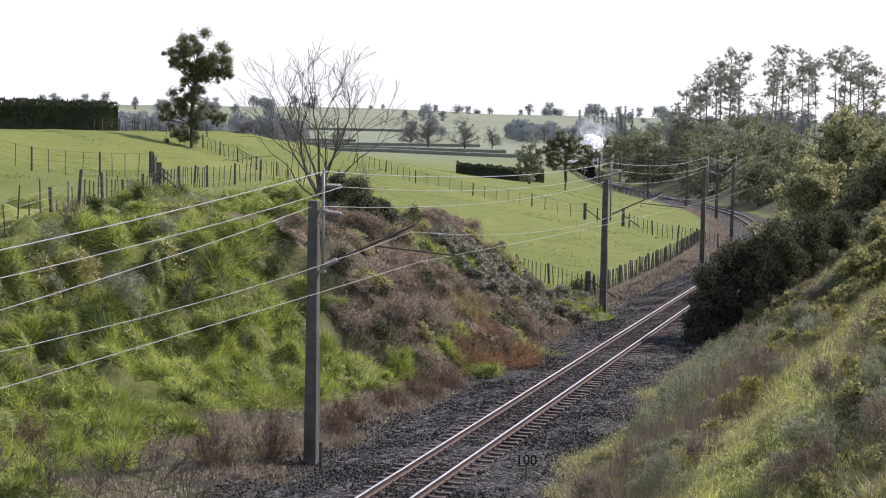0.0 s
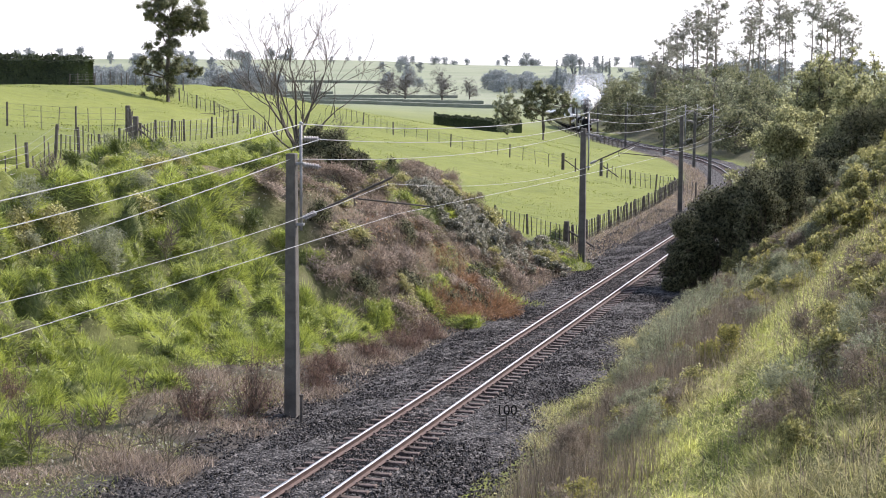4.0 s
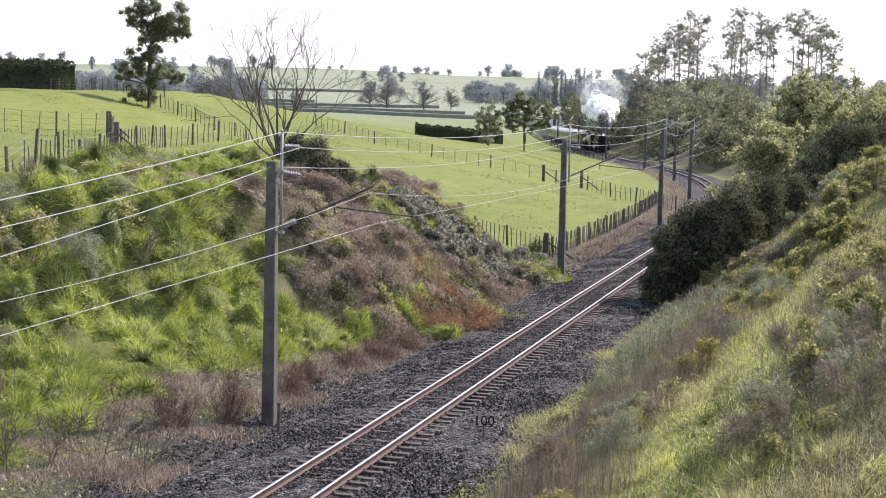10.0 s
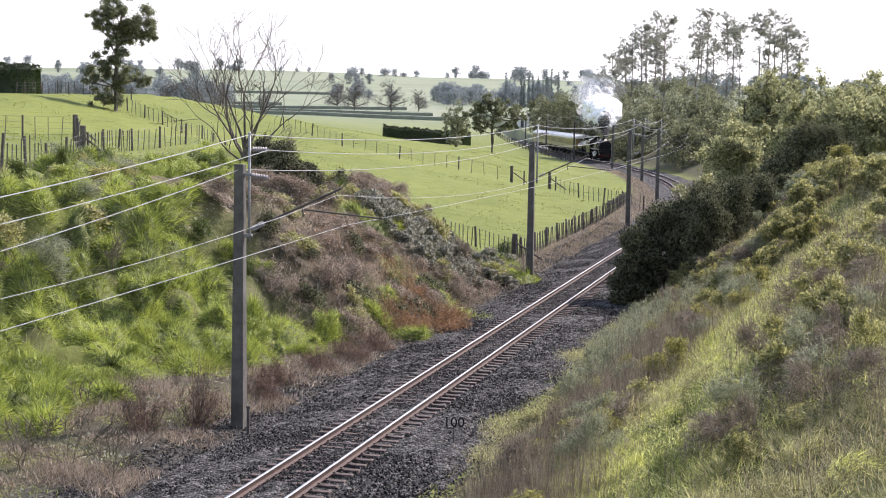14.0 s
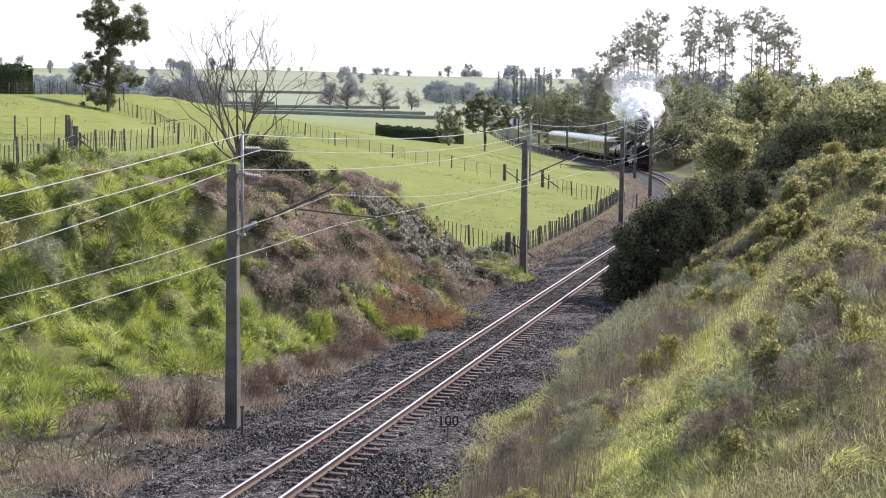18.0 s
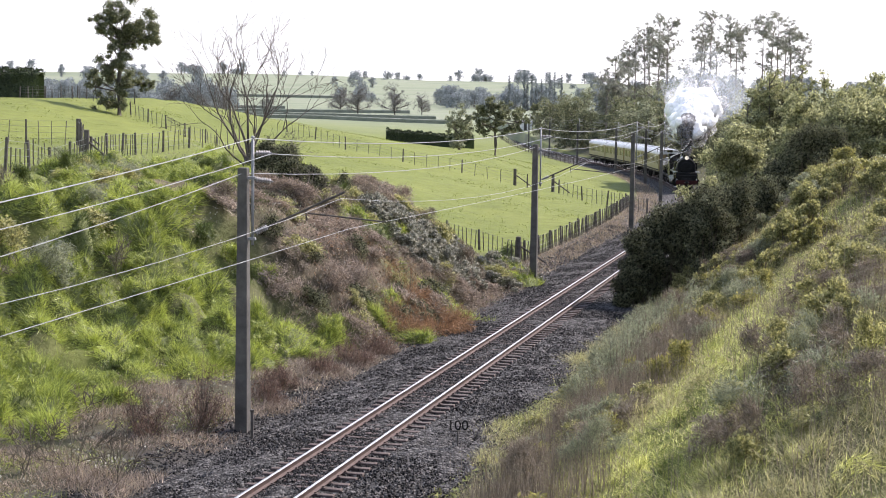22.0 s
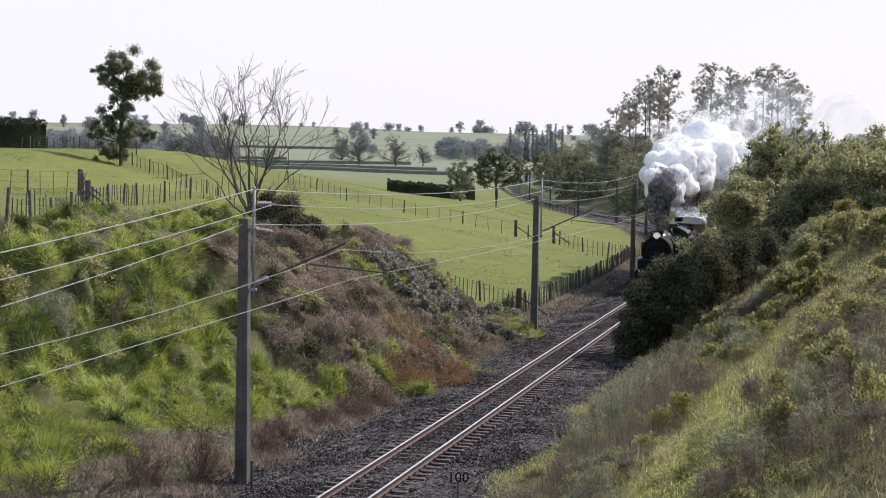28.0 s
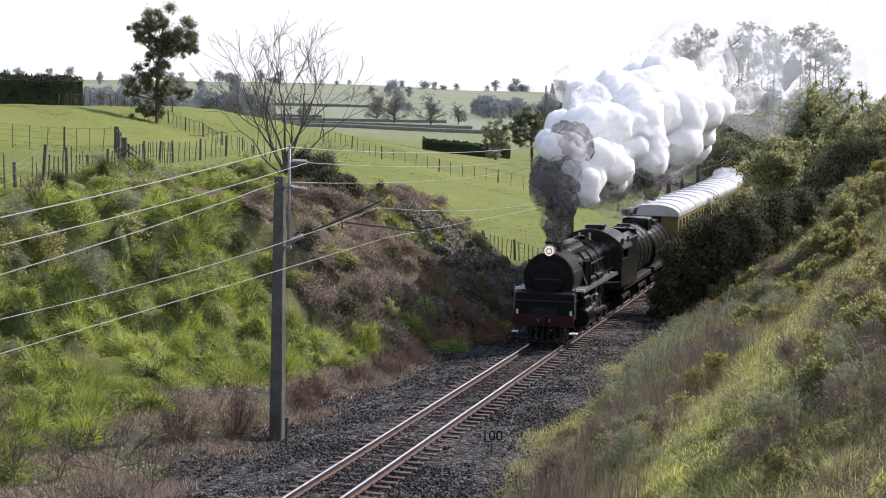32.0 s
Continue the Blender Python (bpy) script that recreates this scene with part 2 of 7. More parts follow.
def land(x, y):
    """Height of the ground."""
    x, y = np.asarray(x, float), np.asarray(y, float)
    s, d = to_track(x, y)
    zt = track_z(s)
    left = -d
    # paddock that climbs away from the line
    u = np.clip((left - 5.5) / 48.0, 0, 1.0)
    field = 7.6 * u ** 1.3
    field = field * (1 - 0.5 * sm((y - 170) / 120.0)) + 0.9 * np.exp(-(((y - 205) / 45.0) ** 2)) * sm((left - 8) / 14.0)
    # the spur that the line is cut through
    toe = 3.0 + 5.2 * sm((-46 - s) / 18.0)
    lump = sm((-27.0 - s + 1.4 * (left - 4)) / 10.0)
    wide = 6.5 + 8.0 * sm((-46 - s) / 20.0)
    bank = (4.1 - 0.5 * sm((s + 45) / 8.0) + 0.08 * np.clip(left - 8, 0, 20)) * sm((left - toe + 0.08 * wide) / wide) * sm((left - toe) / 1.0) * lump
    lz = np.maximum(field, bank) - 0.3 * (1 - sm((left - 2.5) / 3.0))
    # the side of the cutting towards the path
    rb = -0.3 * (1 - sm((d - 3.5) / 2.5)) + 5.0 * sm((d - 3.6) / (11.5 - 3.5 * sm((s + 48) / 14.0))) * (1 - 0.5 * sm((-66 - s) / 22.0)) * (1 - 0.55 * sm((s - 40) / 60.0))
    far_r = 9.0 * sm((d - 12) / 70.0) * sm((s - 30) / 120.0)
    z = zt + np.where(d < 0, lz, rb + far_r)
    z = z + 0.12 * waves(x, y, 0.5, 3) * sm((np.abs(d) - 4.5) / 5.0)
    rough_l = sm((left - toe - 0.5) / 2.0) * lump * (1 - sm((left - 20) / 4.0))
    z = z + (0.26 + 0.34 * sm((-46 - s) / 10)) * waves(x, y, 2.0, 5) * rough_l + (0.13 + 0.15 * sm((-46 - s) / 10)) * waves(x, y, 4.2, 6) * rough_l
    # distance
    w = sm((y - 300) / 300.0)
    far = 3.2 + 31 * sm((y - 560) / 2300.0) + (1.5 + 5.0 * sm((y - 700) / 1200)) * waves(x, y, 0.006, 8) * sm((y - 420) / 500) + 9 * waves(x, 0.35 * y, 0.0035, 9) * sm((y - 900) / 1400)
    far = far + 7 * sm((x - 60 - 0.0 * y) / 120.0) * (1 - sm((y - 500) / 900))
    z = z * (1 - w) + far * w
    near = (np.abs(d) < 2.6) & (y < 620)
    return np.where(near, zt - 0.6, z)


def land1(x, y):
    return float(land(np.array([x]), np.array([y]))[0])


# ---- building helpers ----
def mesh_from(name, verts, faces, mat, smooth=False):
    """A mesh from arrays: faces is (n, 3) or (n, 4)."""
    verts, faces = np.asarray(verts, np.float32), np.asarray(faces, np.int32)
    me = bpy.data.meshes.new(name)
    me.vertices.add(len(verts))
    me.vertices.foreach_set("co", verts.ravel())
    k = faces.shape[1]
    me.loops.add(faces.size)
    me.loops.foreach_set("vertex_index", faces.ravel())
    me.polygons.add(len(faces))
    me.polygons.foreach_set("loop_start", np.arange(len(faces), dtype=np.int32) * k)
    me.polygons.foreach_set("use_smooth", np.full(len(faces), smooth))
    me.update(calc_edges=True)
    me.materials.append(mat)
    return me


def put(name, me, parent=None, label="", m=None):
    ob = new(name, me)
    if parent is not None:
        ob.parent = parent
    if m is not None:
        ob.matrix_basis = m
    if label:
        tagged(ob, label)
    return ob


def bm_mesh(name, bm, mat, smooth=False):
    me = bpy.data.meshes.new(name)
    bm.to_mesh(me)
    bm.free()
    me.materials.append(mat)
    if smooth:
        me.polygons.foreach_set("use_smooth", np.ones(len(me.polygons), bool))
    return me


def part(name, bm, mat, parent, label="", m=None, smooth=False):
    return put(name, bm_mesh(name, bm, mat, smooth), parent, label, m)


def box(bm, cx, cy, cz, sx, sy, sz, bevel=0.0, turn=None):
    """Adds a box with softened edges."""
    m = Matrix.Translation((cx, cy, cz)) @ (turn or Matrix()) @ Matrix.Diagonal((sx, sy, sz, 1))
    r = bmesh.ops.create_cube(bm, size=1, matrix=m)
    if bevel:
        es = list({e for v in r["verts"] for e in v.link_edges})
        bmesh.ops.bevel(bm, geom=es, offset=bevel, segments=1, affect="EDGES", profile=0.5)
    return bm


def rod(bm, a, b, r0, r1=None, n=8):
    """Adds a tapered rod between two places."""
    a, b = Vector(a), Vector(b)
    v = b - a
    m = Matrix.Translation((a + b) / 2) @ v.to_track_quat("Z", "Y").to_matrix().to_4x4()
    bmesh.ops.create_cone(bm, cap_ends=True, segments=n, radius1=r0, radius2=r0 if r1 is None else r1, depth=v.length, matrix=m)
    return bm


def thing(name, x, y, z, rz=0.0, label="", category="", group=""):
    ob = new(name)
    ob.empty_display_size = 0.2
    ob.matrix_basis = pose(x, y, z, 0, 0, rz)
    return tagged(ob, label, category, group)


def tube_path(pts, r, n=6):
    """Verts and quads of a tube along points."""
    pts = [Vector(p) for p in pts]
    vs, fs = [], []
    for i, p in enumerate(pts):
        d = (pts[min(i + 1, len(pts) - 1)] - pts[max(i - 1, 0)]).normalized()
        q = d.to_track_quat("Z", "Y")
        rr = r[i] if hasattr(r, "__len__") else r
        for j in range(n):
            a = 2 * math.pi * j / n
            vs.append(p + q @ Vector((rr * math.cos(a), rr * math.sin(a), 0)))
    for i in range(len(pts) - 1):
        for j in range(n):
            k = (j + 1) % n
            fs.append((i * n + j, i * n + k, i * n + n + k, i * n + n + j))
    return vs, fs


def join_tubes(lists):
    vs, fs = [], []
    for v, f in lists:
        o = len(vs)
        vs += [tuple(p) for p in v]
        fs += [tuple(i + o for i in q) for q in f]
    return vs, fs


def leaves(name, pts, size, mat, rng, aspect=0.5, up=0.0, out=None, parent=None, label=""):
    """One mesh of many small pointed leaves round the places given."""
    n = len(pts)
    pts = np.asarray(pts, float)
    ax = rng.normal(size=(n, 3))
    if out is not None:
        ax = ax + out
    ax[:, 2] += up
    ax /= np.linalg.norm(ax, axis=1)[:, None]
    h = rng.normal(size=(n, 3))
    si = np.cross(ax, h)
    si /= np.linalg.norm(si, axis=1)[:, None] + 1e-9
    sz = size * rng.uniform(0.55, 1.4, n)[:, None]
    v = np.empty((n, 4, 3))
    v[:, 0] = pts - ax * sz * 0.5
    v[:, 1] = pts + si * sz * aspect * 0.5
    v[:, 2] = pts + ax * sz * 0.5
    v[:, 3] = pts - si * sz * aspect * 0.5
    f = np.arange(n * 4).reshape(n, 4)
    return put(name, mesh_from(name, v.reshape(-1, 3), f, mat), parent, label)


def clump_points(clumps, n, rng, shell=0.55, squash=0.85):
    """Places in uneven balls (x, y, z, r), more of them near the outside."""
    cl = np.asarray(clumps, float)
    w = cl[:, 3] ** 2
    idx = rng.choice(len(cl), n, p=w / w.sum())
    d = rng.normal(size=(n, 3))
    d /= np.linalg.norm(d, axis=1)[:, None]
    rad = (shell + (1 - shell) * rng.uniform(size=n)) * (1 + 0.18 * rng.normal(size=n))
    p = cl[idx, :3] + d * (rad * cl[idx, 3])[:, None] * np.array([1, 1, squash])
    return p, d


def blades(pts, height, width, rng, lean=0.5, per=6, spread=0.12):
    """Verts and triangles of grass tufts at the places given."""
    n = len(pts) * per
    base = np.repeat(np.asarray(pts, float), per, 0)
    base[:, :2] += rng.normal(size=(n, 2)) * spread
    hgt = np.repeat(np.broadcast_to(height, len(pts)), per) * rng.uniform(0.5, 1.25, n)
    a = rng.uniform(0, 2 * math.pi, n)
    ln = rng.normal(size=(n, 2)) * lean
    side = np.stack([np.cos(a), np.sin(a), np.zeros(n)], 1) * (width * rng.uniform(0.6, 1.4, n))[:, None]
    tip = base + np.concatenate([ln * hgt[:, None], (hgt * (1 - 0.35 * np.clip(np.hypot(ln[:, 0], ln[:, 1]), 0, 1.5)))[:, None]], 1)
    v = np.stack([base - side, base + side, tip], 1).reshape(-1, 3)
    return v, np.arange(n * 3).reshape(-1, 3)


def scatter(n, x0, x1, y0, y1, rng, keep):
    """Places on the ground, kept where keep(x, y, s, d) says."""
    x, y = rng.uniform(x0, x1, n), rng.uniform(y0, y1, n)
    s, d = to_track(x, y)
    k = keep(x, y, s, d)
    x, y = x[k], y[k]
    return np.stack([x, y, land(x, y)], 1)


# ---- ground ----
def ground_material():
    m = bpy.data.materials.new("ground_cover")
    m.use_nodes = True
    n, l = m.node_tree.nodes, m.node_tree.links
    b = n["Principled BSDF"]
    b.inputs["Roughness"].default_value = 0.85
    b.inputs["Specular IOR Level"].default_value = 0.25
    co = n.new("ShaderNodeTexCoord")

    def noise_at(scale, detail=6):
        k = n.new("ShaderNodeTexNoise")
        k.inputs["Scale"].default_value, k.inputs["Detail"].default_value, k.inputs["Roughness"].default_value = scale, detail, 0.65
        l.new(co.outputs["Object"], k.inputs["Vector"])
        return k.outputs["Fac"]

    def ramp(fac, stops):
        r = n.new("ShaderNodeValToRGB")
        el = r.color_ramp.elements
        while len(el) < len(stops):
            el.new(0.5)
        for e, (p, c) in zip(el, stops):
            e.position, e.color = p, (*c, 1)
        l.new(fac, r.inputs["Fac"])
        return r.outputs["Color"]

    def mix(fac, a, c):
        x = n.new("ShaderNodeMix")
        x.data_type = "RGBA"
        if hasattr(fac, "links"):
            l.new(fac, x.inputs["Factor"])
        else:
            x.inputs["Factor"].default_value = fac
        l.new(a, x.inputs[6])
        l.new(c, x.inputs[7])
        return x.outputs[2]

    def attr(name):
        a = n.new("ShaderNodeAttribute")
        a.attribute_name = name
        return a.outputs["Fac"]

    grass = mix(0.5, ramp(noise_at(0.9, 8), [(0.3, (0.08, 0.104, 0.022)), (0.5, (0.15, 0.182, 0.033)), (0.72, (0.215, 0.238, 0.052))]),
                ramp(noise_at(0.05, 5), [(0.35, (0.112, 0.138, 0.024)), (0.65, (0.195, 0.214, 0.044))]))
    soil = ramp(noise_at(2.2, 8), [(0.3, (0.025, 0.02, 0.015)), (0.5, (0.06, 0.048, 0.036)), (0.7, (0.12, 0.1, 0.075))])
    clay = ramp(noise_at(1.3, 8), [(0.3, (0.06, 0.043, 0.03)), (0.6, (0.17, 0.12, 0.084))])
    grit = ramp(noise_at(14.0, 4), [(0.35, (0.011, 0.0105, 0.01)), (0.5, (0.036, 0.034, 0.032)), (0.68, (0.12, 0.11, 0.1))])
    # distant fields: pale greyed greens hold the haze in the colour
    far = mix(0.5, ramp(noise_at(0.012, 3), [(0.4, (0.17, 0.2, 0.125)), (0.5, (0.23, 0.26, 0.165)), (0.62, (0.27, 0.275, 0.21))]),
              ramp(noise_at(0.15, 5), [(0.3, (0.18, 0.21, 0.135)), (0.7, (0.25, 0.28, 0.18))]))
    c = mix(attr("soil"), grass, soil)
    c = mix(attr("clay"), c, clay)
    c = mix(attr("grit"), c, grit)
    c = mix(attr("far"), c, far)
    l.new(c, b.inputs["Base Color"])
    bu = n.new("ShaderNodeBump")
    bu.inputs["Strength"].default_value, bu.inputs["Distance"].default_value = 0.7, 0.12
    l.new(noise_at(5.0, 8), bu.inputs["Height"])
    l.new(bu.outputs["Normal"], b.inputs["Normal"])
    return m


def steps(edges):
    out = []
    for a, b, k in edges:
        out += list(np.linspace(a, b, k, endpoint=False))
    return np.array(out + [edges[-1][1]])


def build_ground():
    xs = steps([(-3200, -400, 26), (-400, -80, 40), (-80, -26, 40), (-26, 26, 150), (26, 60, 50), (60, 400, 50), (400, 3200, 26)])
    ys = steps([(-300, -20, 10), (-20, 28, 30), (28, 92, 170), (92, 150, 90), (150, 340, 120), (340, 1000, 80), (1000, 5200, 70)])
    X, Y = np.meshgrid(xs, ys)
    x, y = X.ravel(), Y.ravel()
    z = land(x, y)
    nx, ny = len(xs), len(ys)
    i = np.arange(nx * ny).reshape(ny, nx)
    f = np.stack([i[:-1, :-1], i[:-1, 1:], i[1:, 1:], i[1:, :-1]], -1).reshape(-1, 4)
    me = mesh_from("ground", np.stack([x, y, z], 1), f, ground_material(), True)
    s, d = to_track(x, y)
    left = -d
    toe = 3.0 + 5.2 * sm((-46 - s) / 18.0)
    grit = sm((4.2 + 0.8 * waves(x, y, 1.1, 11) - 0.7 * (d > 0) + 1.0 * sm((-44 - s) / 22.0) * (d < 0) - np.abs(d)) / 1.6) * (y < 520)
    w = waves(x, y, 0.9, 12)
    bank = sm((left - toe + 1.5) / 1.5) * (1 - sm((left - 13 + 2 * w) / 4.0)) * sm((-16 - s) / 6.0)
    soil = np.clip(bank * (0.75 + 0.5 * w), 0, 1) * (0.75 + 0.25 * sm((s + 54 + 0.25 * (left - 6)) / 8.0))
    soil = np.maximum(soil, sm((d - 3) / 1.0) * (1 - sm((d - 22) / 6)) * np.clip(0.45 + 0.4 * w + 0.9 * (1 - sm((d - 5.5) / 2.2)), 0, 1) * (1 - np.exp(-(((d - 8.2 - 0.07 * (y - 35)) / 1.5) ** 2))) * (y < 200))
    soil = np.maximum(soil, np.where((d < 0) & (s > -28) & (s < 200), (1 - sm((left - 4.5) / 0.9)), 0))
    soil = np.maximum(soil, np.where((d > 0) & (s > 20) & (s < 320), 0.8 * sm((d - 3) / 2) * (1 - sm((d - 26) / 6.0)), 0))
    soil = np.maximum(soil, np.where((d < 0) & (left < toe + 1.0) & (s < -20), np.clip(0.95 + 0.2 * w, 0.7, 1), 0))
    clay = bank * sm((s + 52) / 6.0) * (1 - sm((s + 30) / 8.0)) * np.clip(0.6 + 0.7 * waves(x, y, 0.7, 14), 0, 1) * 0.9
    # share of the haze-paled field colour, growing with distance
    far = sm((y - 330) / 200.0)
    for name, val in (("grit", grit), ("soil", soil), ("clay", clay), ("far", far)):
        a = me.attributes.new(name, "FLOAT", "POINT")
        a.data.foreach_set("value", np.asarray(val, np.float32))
    g = put("ground", me)
    tagged(g, "grassy farmland with a gravelled railway cutting", "ground", kind="structure")


build_ground()


# ---- railway track ----
GAUGE = 0.5685


def sweep(profile, d, s0, s1, step):
    """A profile (offset, height) swept along the line at offset d."""
    ss = np.arange(s0, s1 + step, step)
    k = len(profile)
    vs, fs = [], []
    for s in ss:
        for px, pz in profile:
            x, y, z, a = track_point(s, d + px)
            vs.append((x, y, z + pz))
    for i in range(len(ss) - 1):
        for j in range(k):
            q = (j + 1) % k
            fs.append((i * k + j, i * k + q, i * k + k + q, i * k + k + j))
    return vs, fs


def build_track():
    root = thing("railway_track", 0, 0, 0, 0, "single narrow-gauge railway track with rusty rails and grey sleepers", "railway track")
    body = [(-0.07, -0.15), (0.07, -0.15), (0.07, -0.137), (0.012, -0.11), (0.012, -0.045), (0.034, -0.032), (0.034, -0.004), (-0.034, -0.004), (-0.034, -0.032), (-0.012, -0.045), (-0.012, -0.11), (-0.07, -0.137)]
    top = [(-0.0335, -0.004), (0.0335, -0.004), (0.026, 0.003), (-0.026, 0.003)]
    for sg in (-1, 1):
        v, f = sweep(body, sg * GAUGE, -125, 500, 3.0)
        r = put("rail", mesh_from("rail", v, f, M_STEEL), root)
        v, f = sweep(top, sg * GAUGE, -125, 500, 3.0)
        put("rail_head", mesh_from("rail_head", v, f, M_RAILTOP), r, "bright worn running surface")
    bm = box(bmesh.new(), 0, 0, -0.215, 2.13, 0.19, 0.125, 0.014)
    for sg in (-1, 1):
        box(bm, sg * GAUGE, 0, -0.148, 0.3, 0.16, 0.016)
        for q in (-0.09, 0.09):
            box(bm, sg * GAUGE + q, 0.0, -0.128, 0.045, 0.06, 0.03)
    me = bm_mesh("sleeper", bm, M_SLEEPER)
    rng = random.Random(4)
    s, made = -86.0, 0
    while s < 62 and made < 290:
        x, y, z, a = track_point(s)
        put("sleeper", me, root, "", pose(x, y, z + rng.uniform(-0.012, 0.006), 0, rng.uniform(-0.4, 0.4), -math.degrees(a) + rng.uniform(-0.8, 0.8)))
        s += 0.56 + rng.uniform(-0.03, 0.03)
        made += 1
    base = np.array([v.co[:] for v in me.vertices])
    quads = np.array([p.vertices[:] for p in me.polygons if len(p.vertices) == 4])
    vs, fs, o = [], [], 0
    for s in list(np.arange(-124, -86.3, 0.56)) + list(np.arange(s, 330, 0.56)):
        x, y, z, a = track_point(s)
        c, q = math.cos(a), math.sin(a)
        vs.append(np.stack([x + base[:, 0] * c + base[:, 1] * q, y - base[:, 0] * q + base[:, 1] * c, z + base[:, 2]], 1))
        fs.append(quads + o)
        o += len(base)
    tagged(put("distant_sleeper", mesh_from("distant_sleeper", np.concatenate(vs), np.concatenate(fs), M_SLEEPER), root), kind="stuff")
    # the bed
    ds = np.linspace(-3.9, 3.9, 40)
    ss = np.concatenate([np.arange(-122, -15, 0.35), np.arange(-15, 480, 2.0)])
    D, S = np.meshgrid(ds, ss)
    d, s = D.ravel(), S.ravel()
    xy = np.array([track_point(q, w)[:3] for q, w in zip(s, d)])
    r = np.random.RandomState(2)
    crown = -0.205 - 0.09 * np.clip((np.abs(d) - 1.35) / 1.6, 0, 1) + 0.02 * r.normal(size=len(d)) + 0.025 * waves(xy[:, 0], xy[:, 1], 1.2, 21)
    crown = crown + 0.036 * (np.abs(d) < 0.5) - 0.5 * np.clip((np.abs(d) - 3.2) / 0.7, 0, 1)
    z = xy[:, 2] + crown
    n1, n2 = len(ds), len(ss)
    i = np.arange(n1 * n2).reshape(n2, n1)
    f = np.stack([i[:-1, :-1], i[:-1, 1:], i[1:, 1:], i[1:, :-1]], -1).reshape(-1, 4)
    bed = put("ballast_bed", mesh_from("ballast_bed", np.stack([xy[:, 0], xy[:, 1], z], 1), f, M_STONE))
    tagged(bed, "grey crushed-stone ballast under the track", "ballast", kind="stuff")
    # loose stones
    n = 130000
    s = -100 + 110 * r.uniform(size=n) ** 1.4
    d = np.where(r.uniform(size=n) < 0.25, r.uniform(-0.5, 0.5, n), np.sign(r.normal(size=n)) * r.uniform(0.6, 4.2, n))
    ok = np.abs(np.abs(d) - GAUGE) > 0.1
    s, d = s[ok], d[ok]
    n = len(s)
    P = np.array([track_point(a, b)[:3] for a, b in zip(s, d)])
    P[:, 2] += -0.2 + 0.036 * (np.abs(d) < 0.5) - 0.09 * np.clip((np.abs(d) - 1.35) / 1.6, 0, 1)
    g = np.abs(d) > 3.0
    P[g, 2] = np.maximum(P[g, 2] - 0.5 * np.clip((np.abs(d[g]) - 3.2) / 0.7, 0, 1), land(P[g, 0], P[g, 1]) + 0.01)
    octa = np.array([(1, 0, 0), (0, 1, 0), (-1, 0, 0), (0, -1, 0), (0, 0, 1), (0, 0, -1)], float)
    tri = np.array([(0, 1, 4), (1, 2, 4), (2, 3, 4), (3, 0, 4), (1, 0, 5), (2, 1, 5), (3, 2, 5), (0, 3, 5)])
    size = r.uniform(0.02, 0.042, n)
    v = octa[None] * (r.uniform(0.6, 1.4, (n, 6, 1)) * size[:, None, None])
    a = r.uniform(0, 6.28, n)
    c, q = np.cos(a)[:, None], np.sin(a)[:, None]
    vx, vy = v[:, :, 0] * c + v[:, :, 2] * q, v[:, :, 1]
    vz = v[:, :, 2] * c - v[:, :, 0] * q
    v = np.stack([vx, vy, vz], 2) + P[:, None, :]
    f = tri[None] + (np.arange(n) * 6)[:, None, None]
    st = put("ballast_stones", mesh_from("ballast_stones", v.reshape(-1, 3), f.reshape(-1, 3), M_STONE))
    tagged(st, "loose grey crushed stones beside the rails", "ballast", kind="stuff")


build_track()


# ---- overhead line ----
def mast_place(s, d):
    x, y, z, a = track_point(s, d)
    return x, y, land1(x, y), -math.degrees(a)


